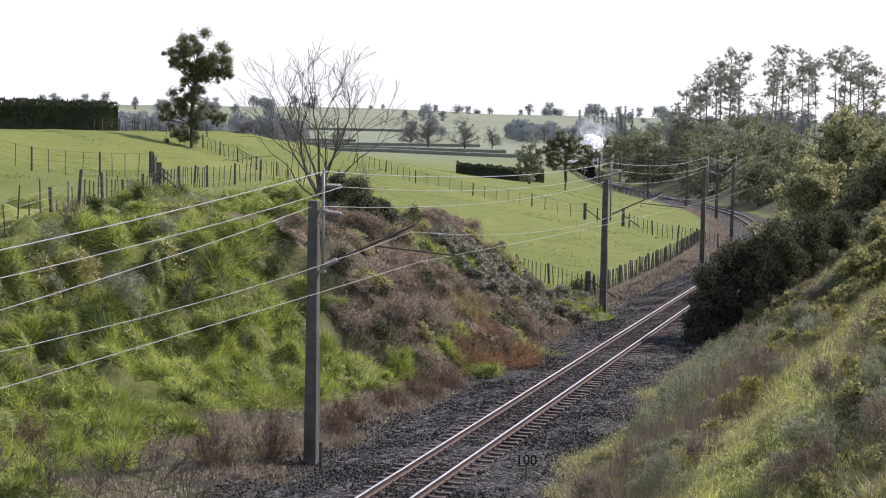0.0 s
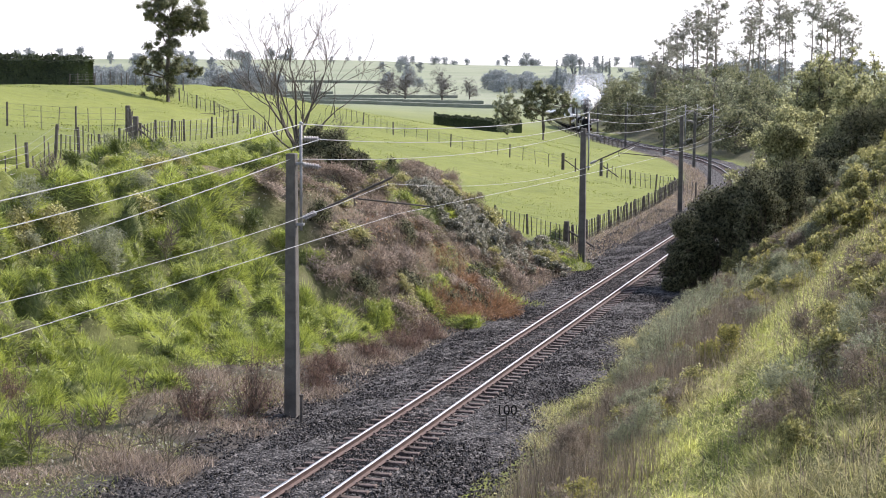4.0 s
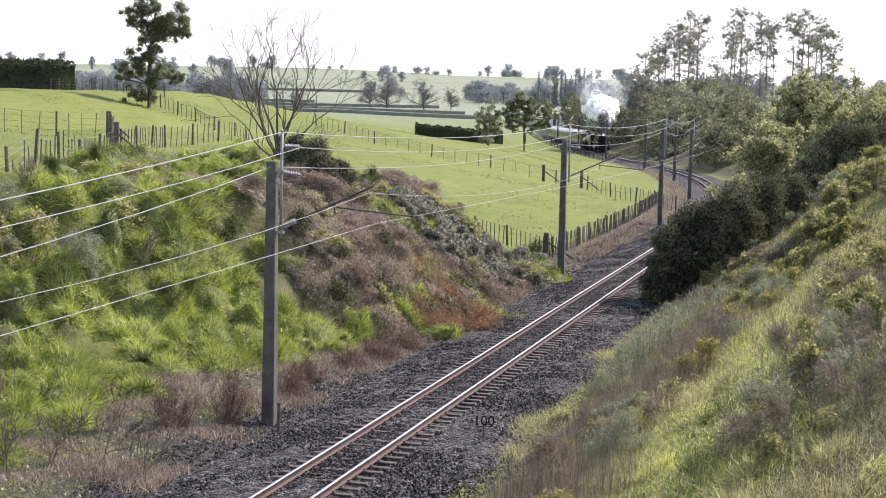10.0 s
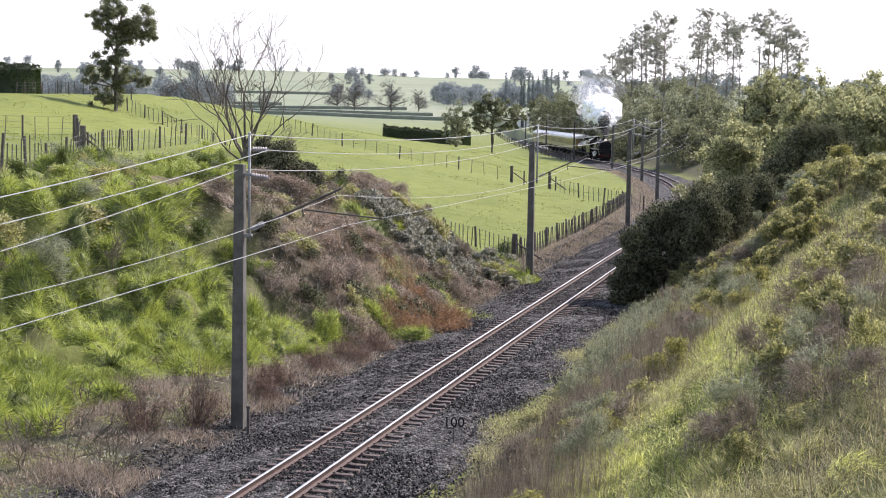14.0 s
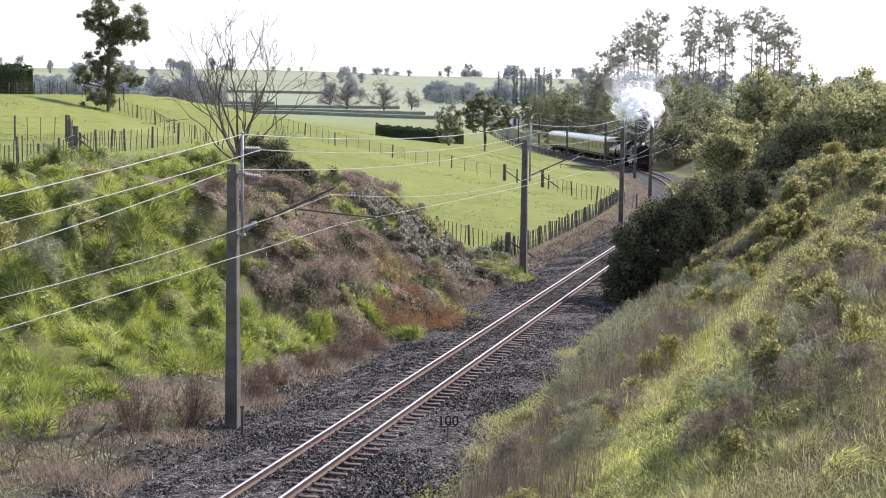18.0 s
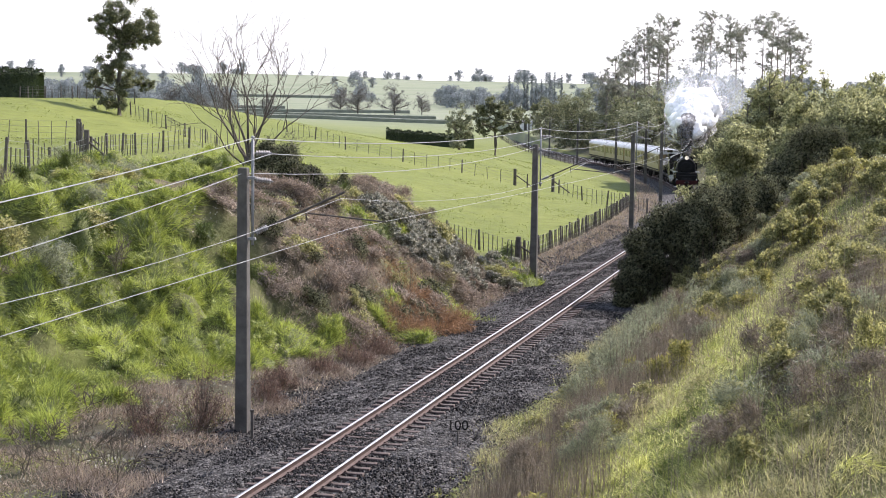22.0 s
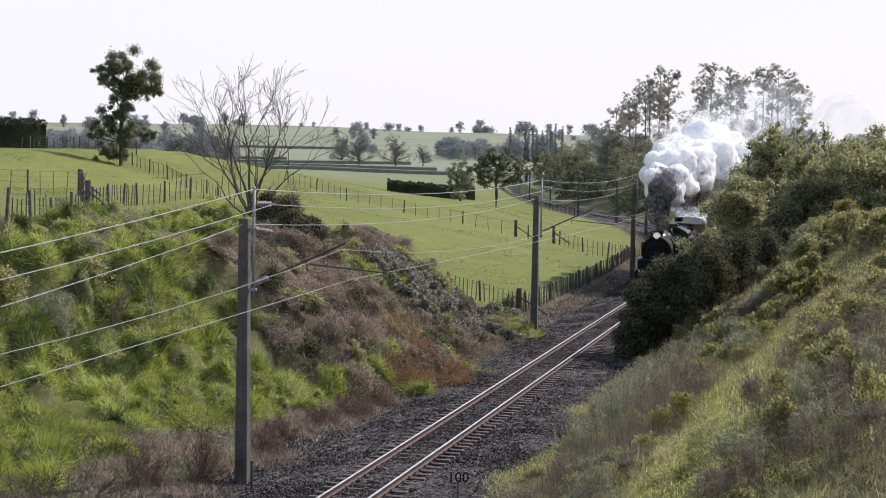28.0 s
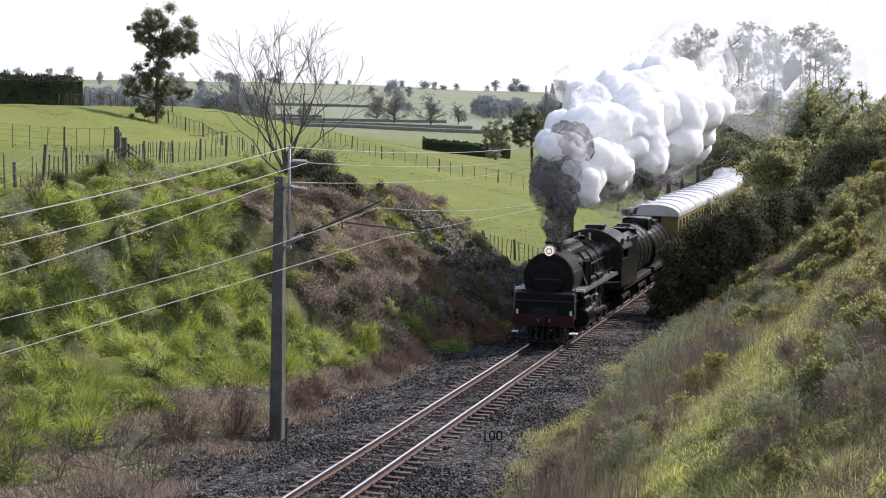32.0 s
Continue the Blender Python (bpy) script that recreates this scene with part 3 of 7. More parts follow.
def build_mast(x, y, z, rz, tall=6.2, arm=True, back=False):
    """Concrete pole with a steel tube on its track side and a hinged cantilever."""
    root = thing("catenary_mast", x, y, z, rz, "square concrete railway mast with steel tube and insulated arm", "railway mast", "masts along the track")
    bm = bmesh.new()
    r = bmesh.ops.create_cone(bm, cap_ends=True, segments=4, radius1=0.235, radius2=0.165, depth=tall + 0.5, matrix=Matrix.Translation((0, 0, (tall - 0.5) / 2)) @ Matrix.Rotation(math.pi / 4, 4, "Z"))
    bmesh.ops.bevel(bm, geom=bm.edges[:], offset=0.02, segments=1, affect="EDGES")
    part("pole", bm, M_CONCRETE, root)
    tx = 0.24
    bm = rod(bmesh.new(), (tx, 0, tall - 1.9), (tx, 0, tall + 0.72), 0.036, n=10)
    bmesh.ops.create_uvsphere(bm, u_segments=8, v_segments=6, radius=0.05, matrix=Matrix.Translation((tx, 0, tall + 0.74)))
    tube = part("steel_tube", bm, M_GALV, root, "galvanised tube", smooth=True)
    for h in (tall - 1.75, tall - 0.25):
        bm = box(bmesh.new(), tx / 2 + 0.04, 0, h, tx + 0.08, 0.1, 0.07, 0.01)
        part("clamp", bm, M_GALV, root)
    if not arm:
        return root

    def insulator(p, q, name="insulator"):
        bm = bmesh.new()
        p, q = Vector(p), Vector(q)
        rod(bm, p, q, 0.025, n=8)
        for k in range(6):
            c = p.lerp(q, 0.15 + 0.14 * k)
            dirv = (q - p).normalized() * 0.012
            rod(bm, c - dirv, c + dirv, 0.075, 0.05, n=12)
        return part(name, bm, M_PORCELAIN, root, "ribbed grey porcelain")

    h0 = tall - 1.6
    insulator((tx + 0.05, 0, tall + 0.36), (tx + 0.5, 0, tall + 0.36))
    insulator((tx + 0.05, 0, tall - 0.28), (tx + 0.52, 0, tall - 0.33))
    insulator((tx + 0.06, 0, h0), (tx + 0.42, 0, h0 + 0.17))
    bm = rod(bmesh.new(), (tx + 0.42, 0, h0 + 0.17), (tx + 2.35, 0, h0 + 1.06), 0.028, n=8)
    arm_ob = part("cantilever_arm", bm, M_POST, root, "dark inclined tube")
    bm = rod(bmesh.new(), (tx + 1.42, 0, h0 + 0.52), (tx + 3.4, 0, h0 + 0.36), 0.02, n=8)
    rod(bm, (tx + 1.36, 0, h0 + 0.62), (tx + 1.4, 0, h0 + 0.34), 0.018, n=6)
    part("steady_arm", bm, M_POST, root, "thin dark registration arm")
    bm = rod(bmesh.new(), (tx + 2.2, 0, h0 + 1.0), (tx + 2.24, 0, h0 + 0.82), 0.014, n=6)
    part("hanger", bm, M_POST, root)
    return root


MASTS = [(-65.0, -3.27), (-27.6, -2.69), (9.8, -2.75), (47.0, -2.6), (88.0, -2.9), (127.0, -2.6), (171.0, -2.6), (215.0, -2.6), (258.0, -2.6)]
TALL = {-65.0: 6.56, -27.6: 6.38, 9.8: 6.32}
for ms, md in MASTS:
    build_mast(*mast_place(ms, md), TALL.get(ms, 6.25))


def wire(name, pts, r, label, mat=None):
    v, f = tube_path(pts, r, 5)
    w = put(name, mesh_from(name, v, f, mat or M_WIRE))
    return tagged(w, label, "wire", "overhead wires")


def sag_line(ends, sag, k=10):
    pts = []
    for a, b in zip(ends[:-1], ends[1:]):
        a, b = Vector(a), Vector(b)
        for i in range(k):
            u = i / k
            p = a.lerp(b, u)
            p.z -= sag * 4 * u * (1 - u)
            pts.append(p)
    return pts + [Vector(ends[-1])]


def along(h, d, s_list, dip=0.0):
    """Places of a wire at the masts; it dips to pass under the bridge at the near end."""
    out = []
    for s, md in s_list:
        x, y, z, a = track_point(s, md + d if d is not None else 0)
        gx, gy, gz, _ = mast_place(s, md)
        out.append((x, y, gz + h + TALL.get(s, 6.25 if s > -80 else 6.56) - 6.2 - (dip if s < -80 else 0.0)))
    return out


def build_wires():
    ms = [(-103.0, -3.27)] + MASTS
    wire("earth_wire", sag_line(along(6.92, 0.24, ms, 1.6), 0.35), 0.0115, "thin grey earth wire along the mast tops")
    wire("feeder_wire", sag_line(along(6.55, 0.72, ms, 1.4), 0.4), 0.009, "grey feeder wire on the upper insulators")
    wire("feeder_wire", sag_line(along(6.06, -0.02, ms, 1.95), 0.4), 0.009, "grey feeder wire beside the mast heads")
    wire("catenary_wire", sag_line(along(5.5, 2.5, ms), 0.65), 0.006, "grey catenary wire over the track")
    wire("contact_wire", sag_line(along(4.78, 2.75, ms, 0.6), 0.04), 0.0065, "grey contact wire over the track")


build_wires()


# ---- trees and shrubs ----
def branch_tubes(rng, p, d, length, r, depth, out, spread=0.5, kids=(2, 3), up=0.12, shrink=0.72, tips=None, wob=0.12):
    """Grows a limb and its branches as tapered tubes."""
    n = 4
    pts, rr, q, v = [Vector(p)], [r], Vector(p), Vector(d).normalized()
    for i in range(n):
        v = (v + Vector((rng.gauss(0, wob), rng.gauss(0, wob), rng.gauss(0, wob) + up * 0.3))).normalized()
        q = q + v * (length / n)
        pts.append(q.copy())
        rr.append(max(0.009, r * (1 - 0.42 * (i + 1) / n)))
    out.append(tube_path(pts, rr, 7 if depth > 3 else (5 if depth > 1 else 3)))
    if depth <= 0:
        if tips is not None:
            tips.append(q.copy())
        return
    for k in range(rng.randint(*kids)):
        i = rng.randint(2, n)
        base = pts[i]
        side = Vector((rng.gauss(0, 1), rng.gauss(0, 1), rng.gauss(0, 0.6)))
        w = (v + side.normalized() * spread * rng.uniform(0.6, 1.3) + Vector((0, 0, up))).normalized()
        branch_tubes(rng, base, w, length * shrink * rng.uniform(0.75, 1.15), rr[i] * 0.72, depth - 1, out, spread, kids, up, shrink, tips, wob)
    if depth > 1:
        branch_tubes(rng, pts[-1], v, length * shrink, rr[-1] * 0.9, depth - 1, out, spread, kids, up, shrink, tips, wob)


def wood(name, tubes, mat, parent, label=""):
    v, f = join_tubes(tubes)
    return put(name, mesh_from(name, [tuple(p) for p in v], f, mat, True), parent, label)


def leafy_tree(name, x, y, height, clumps, mat, seed, label, leaf=0.22, count=6000, trunk=0.2, bark=None, group="", z=None, aspect=0.55, category="tree", lean=(0, 0), shell=0.45):
    """Trunk with limbs to each clump, and a crown of small leaves; clumps are (x, y, z, r) from the foot."""
    z0 = land1(x, y) if z is None else z
    root = thing(name, x, y, z0, 0, label, category, group)
    rng, nr = random.Random(seed), np.random.RandomState(seed)
    top = Vector((lean[0], lean[1], height * 0.78))
    tubes = [tube_path([(0, 0, -0.4), top * 0.33 + Vector((rng.gauss(0, 0.1), rng.gauss(0, 0.1), 0)), top * 0.66 + Vector((rng.gauss(0, 0.1), rng.gauss(0, 0.1), 0)), top], [trunk * 1.25, trunk, trunk * 0.7, trunk * 0.3], 8)]
    for c in clumps:
        k = min(0.95, max(0.15, (c[2] - c[3] * 0.9) / max(top.z, 0.1)))
        a = top * k
        b = Vector(c[:3])
        mid = a.lerp(b, 0.5) + Vector((0, 0, -0.1 * c[3]))
        tubes.append(tube_path([a, mid, b], [trunk * 0.42, trunk * 0.28, trunk * 0.08], 5))
        for _ in range(3):
            e = b + Vector((rng.gauss(0, 0.5), rng.gauss(0, 0.5), rng.gauss(0, 0.4))) * c[3]
            tubes.append(tube_path([mid, b.lerp(e, 0.5), e], [trunk * 0.2, trunk * 0.12, trunk * 0.04], 4))
    wood("trunk", tubes, bark or M_BARK, root)
    fine = []
    for c in clumps:
        fine.append((c[0], c[1], c[2], c[3] * 0.55))
        for _ in range(7):
            v = Vector((rng.gauss(0, 1), rng.gauss(0, 1), rng.gauss(0, 0.8))).normalized() * c[3] * rng.uniform(0.5, 1.4)
            fine.append((c[0] + v.x, c[1] + v.y, c[2] + v.z, c[3] * rng.uniform(0.3, 0.6)))
    p, d = clump_points(fine, count, nr, shell)
    leaves("crown", p, leaf, mat, nr, aspect, out=d * 0.7, parent=root)
    return root


def ball_clumps(rng, n, rx, ry, z0, z1, r0, r1):
    out = []
    for _ in range(n):
        a, q = rng.uniform(0, 6.28), math.sqrt(rng.uniform(0, 1))
        h = rng.uniform(0, 1)
        k = 1 - 0.5 * h
        out.append((rx * q * k * math.cos(a), ry * q * k * math.sin(a), z0 + (z1 - z0) * h, rng.uniform(r0, r1)))
    return out


def shrub(name, x, y, w, h, mat, seed, label, leaf=0.12, count=3000, aspect=0.4, group="", up=0.2, category="shrub", depth=None, stems=True):
    """A dense low bush of many twigs and leaves, uneven on top."""
    z0 = land1(x, y)
    root = thing(name, x, y, z0, 0, label, category, group)
    rng, nr = random.Random(seed), np.random.RandomState(seed)
    dp = depth or w
    clumps = ball_clumps(rng, 26, w * 0.42, dp * 0.42, h * 0.15, h * 0.86, min(w, h) * 0.11, min(w, h) * 0.22)
    zs = [land1(x + c[0], y + c[1]) - z0 for c in clumps]
    clumps = [(c[0], c[1], c[2] + z, c[3]) for c, z in zip(clumps, zs)]
    p, d = clump_points(clumps, count, nr, 0.5, 0.9)
    g = land(p[:, 0] + x, p[:, 1] + y) - z0
    p[:, 2] = np.maximum(p[:, 2], g + 0.03 + 0.1 * nr.uniform(size=len(p)))
    leaves("foliage", p, leaf, mat, nr, aspect, up=up, out=d * 0.8, parent=root)
    if stems:
        tubes = []
        for c in clumps:
            b = Vector((c[0] * 0.35, c[1] * 0.35, -0.1))
            e = Vector(c[:3])
            tubes.append(tube_path([b, b.lerp(e, 0.5) + Vector((rng.gauss(0, 0.08), rng.gauss(0, 0.08), 0)), e, e + Vector((rng.gauss(0, 0.6), rng.gauss(0, 0.6), 1.0)) * c[3]], [0.035, 0.025, 0.014, 0.004], 4))
        tagged(wood("stem_clump", tubes, M_TWIG, root), kind="stuff")
    return root


def feather_bush(name, x, y, w, h, mat, seed, label, leaf, count, group, stems=24, aspect=0.08):
    """An upright bush: slender stems fanning out of one foot, feathered with fine shoots."""
    root = thing(name, x, y, land1(x, y), 0, label, "shrub", group)
    rng, nr = random.Random(seed), np.random.RandomState(seed)
    tubes, pts, axes = [], [], []
    for k in range(stems):
        a, q = rng.uniform(0, 6.28), math.sqrt(rng.random())
        tip = Vector((0.58 * w * q * math.cos(a), 0.58 * w * q * math.sin(a), h * (1 - 0.55 * q * q) * rng.uniform(0.45, 1.12)))
        foot = Vector((tip.x * 0.12, tip.y * 0.12, -0.1))
        mid = foot.lerp(tip, 0.5) + Vector((tip.x * 0.16, tip.y * 0.16, -0.05 * h))
        tip.z += land1(x + tip.x, y + tip.y) - root.location.z
        tubes.append(tube_path([foot, mid, tip], [0.016, 0.011, 0.003], 4))
        wood("stem", tubes[-1:], M_TWIG, root)
        n = count // stems
        u = nr.uniform(0.12, 1.02, n)[:, None]
        f, m, e = (np.array(v) for v in (foot, mid, tip))
        c = (1 - u) ** 2 * f + 2 * u * (1 - u) * (2 * m - 0.5 * f - 0.5 * e) + u * u * e
        pts.append(c + nr.normal(size=(n, 3)) * 0.12 * w ** 0.5 * (1.05 - 0.6 * u))
        axes.append(np.repeat(np.array((tip - mid).normalized())[None] * 1.3, n, 0))
    leaves("foliage", np.concatenate(pts), leaf, mat, nr, aspect, out=np.concatenate(axes), parent=root)
    return root


def build_trees():
    # round-topped tree alone in the paddock
    rng = random.Random(3)
    cl = [(0.3, 0, 7.7, 1.05), (-0.9, 0.2, 7.5, 0.95), (1.5, 0.1, 7.3, 0.95), (0.5, 0.5, 6.8, 1.0), (-1.5, 0, 7.0, 0.7), (2.3, 0, 6.2, 0.8), (1.5, 0.3, 6.2, 0.75), (-0.5, 0, 6.6, 0.75), (2.9, 0, 6.0, 0.45), (0.3, 0.1, 5.8, 0.6),
          (-0.6, 0.2, 5.3, 0.75), (0.1, 0, 4.7, 0.7), (-0.2, 0, 4.0, 0.8), (-0.8, 0.1, 3.4, 0.85), (-1.6, 0, 2.7, 0.8), (0.5, 0.2, 2.8, 0.75), (1.5, 0.1, 2.6, 0.6), (2.3, 0, 2.6, 0.42), (0.0, 0, 2.2, 0.7), (-1.3, 0.2, 1.2, 0.7), (-0.3, 0.2, 0.9, 0.8), (-2.2, 0, 2.3, 0.45)]
    cl = [(a * 1.05 + 0.06 * max(0, c - 5), b, c * 1.08, r * 1.22) for a, b, c, r in cl]
    leafy_tree("paddock_tree", -21.6, 150, 8.6, cl, M_LEAF, 11, "dark evergreen tree with a ragged crown alone in the paddock", 0.15, 52000, 0.2, shell=0.1)
    # bare tree on the crest
    x, y = -6.2, 86.0
    root = thing("bare_tree", x, y, land1(x, y) - 0.3, 0, "leafless many-branched tree on the crest of the cutting", "tree")
    rng = random.Random(8)
    tubes = []
    fork = Vector((0.05, 0, 1.1))
    tubes.append(tube_path([(0, 0, -0.6), (0.04, 0, 0.2), (-0.02, 0, 0.7), fork], [0.27, 0.2, 0.17, 0.13], 9))
    wood("trunk", list(tubes), M_BARK, root)
    for k in range(11):
        a = k * 2.4 + rng.uniform(-0.25, 0.25)
        o = (0.2, 0.75, 1.3, 2.1)[k % 4] * rng.uniform(0.85, 1.15)
        limb = []
        branch_tubes(rng, fork - Vector((0, 0, 0.22 * (k % 4))), (o * math.cos(a), 0.7 * o * math.sin(a), 1.0), rng.uniform(2.3, 2.75) * (1.08 - 0.1 * o), 0.074 - 0.012 * o, 4, limb, 0.62, (1, 3), 0.08, 0.72, None, 0.16)
        wood("limb", limb, M_BARK, root)
    # spreading tree by the line
    rng = random.Random(5)
    cl = [(-0.6, 0, 7.2, 1.2), (0.6, 0, 7.0, 1.2), (1.7, 0.2, 6.3, 1.1), (-1.7, 0.2, 6.2, 1.2), (2.9, 0.3, 5.6, 0.9), (0.4, 0, 5.4, 1.2), (3.9, 0, 5.3, 0.6), (4.6, 0.2, 5.0, 0.4), (2.2, 0.2, 4.4, 0.8), (-2.4, 0, 5.0, 1.0), (-0.8, 0.3, 4.4, 1.0), (-2.0, 0, 3.6, 0.8), (1.0, 0.2, 3.4, 0.8), (3.2, 0, 4.2, 0.5)]
    leafy_tree("trackside_tree", 16.6, 240, 7.4, cl, M_LEAF, 21, "broad dark tree beside the railway", 0.26, 11000, 0.22, shell=0.1)
    cl = ball_clumps(rng, 12, 3.0, 2, 1.6, 5.6, 0.8, 1.2)
    leafy_tree("trackside_tree", 11.8, 243, 5.6, cl, M_GREYBUSH, 22, "grey-green tree with a flat crown beside the railway", 0.25, 6000, 0.18, shell=0.1)
    # row of tall gum trees
    spots = [(1207, 155, 330), (1232, 130, 335), (1262, 100, 340), (1283, 88, 345), (1306, 95, 350), (1352, 110, 350), (1375, 80, 345), (1412, 88, 350), (1436, 100, 360), (1470, 85, 350), (1498, 80, 355), (1512, 90, 365), (1540, 117, 350), (1390, 120, 370), (1335, 165, 380), (1218, 175, 328), (1246, 120, 338), (1272, 112, 352), (1294, 120, 342), (1364, 96, 356), (1424, 110, 346), (1484, 100, 362), (1190, 190, 326), (1526, 105, 352)]
    for i, (px, py, dist) in enumerate(spots):
        x = (px - 784) / 3100 * dist + 0.15
        yh = 235 + 0.0157 * (px - 784)
        top = EYE + dist * (yh - py) / 3100
        z0 = land1(x, dist)
        h = top - z0
        r2 = random.Random(40 + i)
        cl = []
        for k in range(15):
            q = r2.random()
            wide = 1.9 * math.sin(math.pi * min(0.95, 0.2 + 0.7 * q))
            cl.append((r2.uniform(-1, 1) * wide, r2.gauss(0, 0.9), h - 0.7 - 6.5 * q ** 1.2, r2.uniform(0.55, 1.15)))
        for k in range(13):
            cl.append((r2.gauss(0, 1.0), r2.gauss(0, 0.9), h * r2.uniform(0.15, 0.7), r2.uniform(0.4, 0.9)))
        leafy_tree("gum_tree", x, dist, h * 1.2, cl, M_LEAF_GUM, 60 + i, "tall slender gum tree with a high tufted crown", 0.19, 10000, 0.16, M_GUM, "row of gum trees", lean=(r2.gauss(0, 0.6), 0), shell=0.05, aspect=0.4)


build_trees()


def hedge(name, x0, y0, x1, y1, h, w, seed, label, mat=None, count=9000):
    rng = np.random.RandomState(seed)
    root = thing(name, (x0 + x1) / 2, (y0 + y1) / 2, land1((x0 + x1) / 2, (y0 + y1) / 2), 0, label, "hedge")
    u = rng.uniform(size=count)
    px, py = x0 + (x1 - x0) * u, y0 + (y1 - y0) * u
    a = rng.uniform(0, 2 * math.pi, count)
    q = 0.5 + 0.5 * np.sqrt(rng.uniform(size=count))
    top = h * (1 + 0.05 * np.sin(px * 3.1) + 0.04 * np.sin(px * 7.7 + 1))
    hz = rng.uniform(size=count) ** 0.7 * top
    off = w * (0.5 + 0.08 * rng.normal(size=count)) * rng.choice([-1, 1], count)
    cap = rng.uniform(size=count) < 0.35
    hz = np.where(cap, top + 0.08 * rng.normal(size=count), hz)
    off = np.where(cap, rng.uniform(-0.5, 0.5, count) * w, off)
    L = math.hypot(x1 - x0, y1 - y0)
    nx, ny = -(y1 - y0) / L, (x1 - x0) / L
    gx, gy = px + nx * off, py + ny * off
    P = np.stack([gx - root.location.x, gy - root.location.y, land(gx, gy) - root.location.z + hz], 1)
    leaves("foliage", P, 0.26, mat or M_HEDGE, rng, 0.5, up=0.3, parent=root)
    # dense inner body
    k = max(4, int(L / (1.5 if L < 60 else 9.0)))
    vs, fs = [], []
    for i in range(k + 1):
        t = i / k
        cx, cy = x0 + (x1 - x0) * t, y0 + (y1 - y0) * t
        for ox, oz in ((-0.44, -0.2), (-0.42, 0.86), (0.0, 0.95), (0.42, 0.86), (0.44, -0.2)):
            gx, gy = cx + nx * ox * w, cy + ny * ox * w
            vs.append((gx - root.location.x, gy - root.location.y, land1(gx, gy) - root.location.z + oz * h * (1 + 0.03 * math.sin(i * 2.3))))
    for i in range(k):
        for j in range(4):
            fs.append((i * 5 + j, i * 5 + j + 1, i * 5 + j + 6, i * 5 + j + 5))
    put("twig_core", mesh_from("twig_core", vs, fs, mat or M_HEDGE), root)
    return root


def build_far():
    rng = random.Random(77)
    def model(name, mat, h, w, leaf, n, seed, label):
        cl = ball_clumps(random.Random(seed), 14, w * 0.36, w * 0.36, h * 0.12, h * 0.84, w * 0.14, w * 0.24)
        return leafy_tree(name, 0, 900 + seed * 3, h, cl, mat, seed, label, leaf, n, h * 0.02, None, "distant trees", 0.0)

    kinds = [model("distant_tree", M_HAZETREE, 10, 9, 0.6, 1500, 1, "round tree far across the plain, coloured pale grey-green with haze"), model("distant_tree", M_HAZETREE, 8, 10, 0.6, 1500, 2, "broad tree far across the plain, coloured pale grey-green with haze"),
             model("distant_tree", M_HAZETREE, 11, 10, 0.7, 1500, 3, "tall tree far across the plain, coloured pale grey-green with haze")]
    pop = leafy_tree("distant_poplar", 0, 930, 17, [(0, 0, 1.2 + 1.05 * k, 0.95 - 0.04 * k) for k in range(15)], M_HAZETREE, 5, "slim upright poplar far across the plain", 0.5, 2600, 0.2, None, "distant poplars", 0.0)
    wil = leafy_tree("bare_willow", 0, 940, 10, ball_clumps(random.Random(9), 22, 5.2, 5.2, 1.8, 8.6, 1.2, 2.0), M_HAZETWIG, 9, "rounded leafless willow on the plain", 0.6, 4200, 0.35, None, "willows on the plain", 0.0, aspect=0.12)

    def stand(ob, x, y, sc=1.0):
        c = copy_thing(ob, pose(x, y, land1(x, y) - 0.1, 0, 0, rng.uniform(0, 360)))
        c.scale = (sc, sc, sc * rng.uniform(0.9, 1.1))

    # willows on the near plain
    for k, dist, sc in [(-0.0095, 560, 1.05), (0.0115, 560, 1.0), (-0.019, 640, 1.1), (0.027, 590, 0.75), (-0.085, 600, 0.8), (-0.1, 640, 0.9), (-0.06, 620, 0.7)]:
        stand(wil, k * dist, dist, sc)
    # scattered and grouped trees to the skyline
    for i in range(22):
        dist = 700 + 2000 * rng.random() ** 0.8
        k = rng.uniform(-0.29, 0.3)
        for j in range(rng.choice((1, 1, 2, 4))):
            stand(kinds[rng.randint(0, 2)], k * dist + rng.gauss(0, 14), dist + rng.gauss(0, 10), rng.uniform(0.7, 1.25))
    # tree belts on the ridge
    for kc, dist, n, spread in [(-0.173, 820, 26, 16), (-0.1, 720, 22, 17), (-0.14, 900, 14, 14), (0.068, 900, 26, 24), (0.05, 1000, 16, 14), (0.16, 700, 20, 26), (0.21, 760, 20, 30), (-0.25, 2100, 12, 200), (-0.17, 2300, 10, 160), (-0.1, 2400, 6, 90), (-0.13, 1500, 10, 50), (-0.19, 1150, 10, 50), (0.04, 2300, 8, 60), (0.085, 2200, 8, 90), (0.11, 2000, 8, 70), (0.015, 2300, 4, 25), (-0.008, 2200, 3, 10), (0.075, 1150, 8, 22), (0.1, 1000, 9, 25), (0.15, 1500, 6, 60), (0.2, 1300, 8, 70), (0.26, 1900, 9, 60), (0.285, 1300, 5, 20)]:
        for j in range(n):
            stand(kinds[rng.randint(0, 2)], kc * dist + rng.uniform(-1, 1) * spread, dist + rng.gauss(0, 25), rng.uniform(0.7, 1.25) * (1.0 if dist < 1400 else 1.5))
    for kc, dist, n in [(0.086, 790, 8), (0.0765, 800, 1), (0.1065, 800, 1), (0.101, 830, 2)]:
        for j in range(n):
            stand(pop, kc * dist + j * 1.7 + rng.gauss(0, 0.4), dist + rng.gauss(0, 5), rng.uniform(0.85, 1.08))
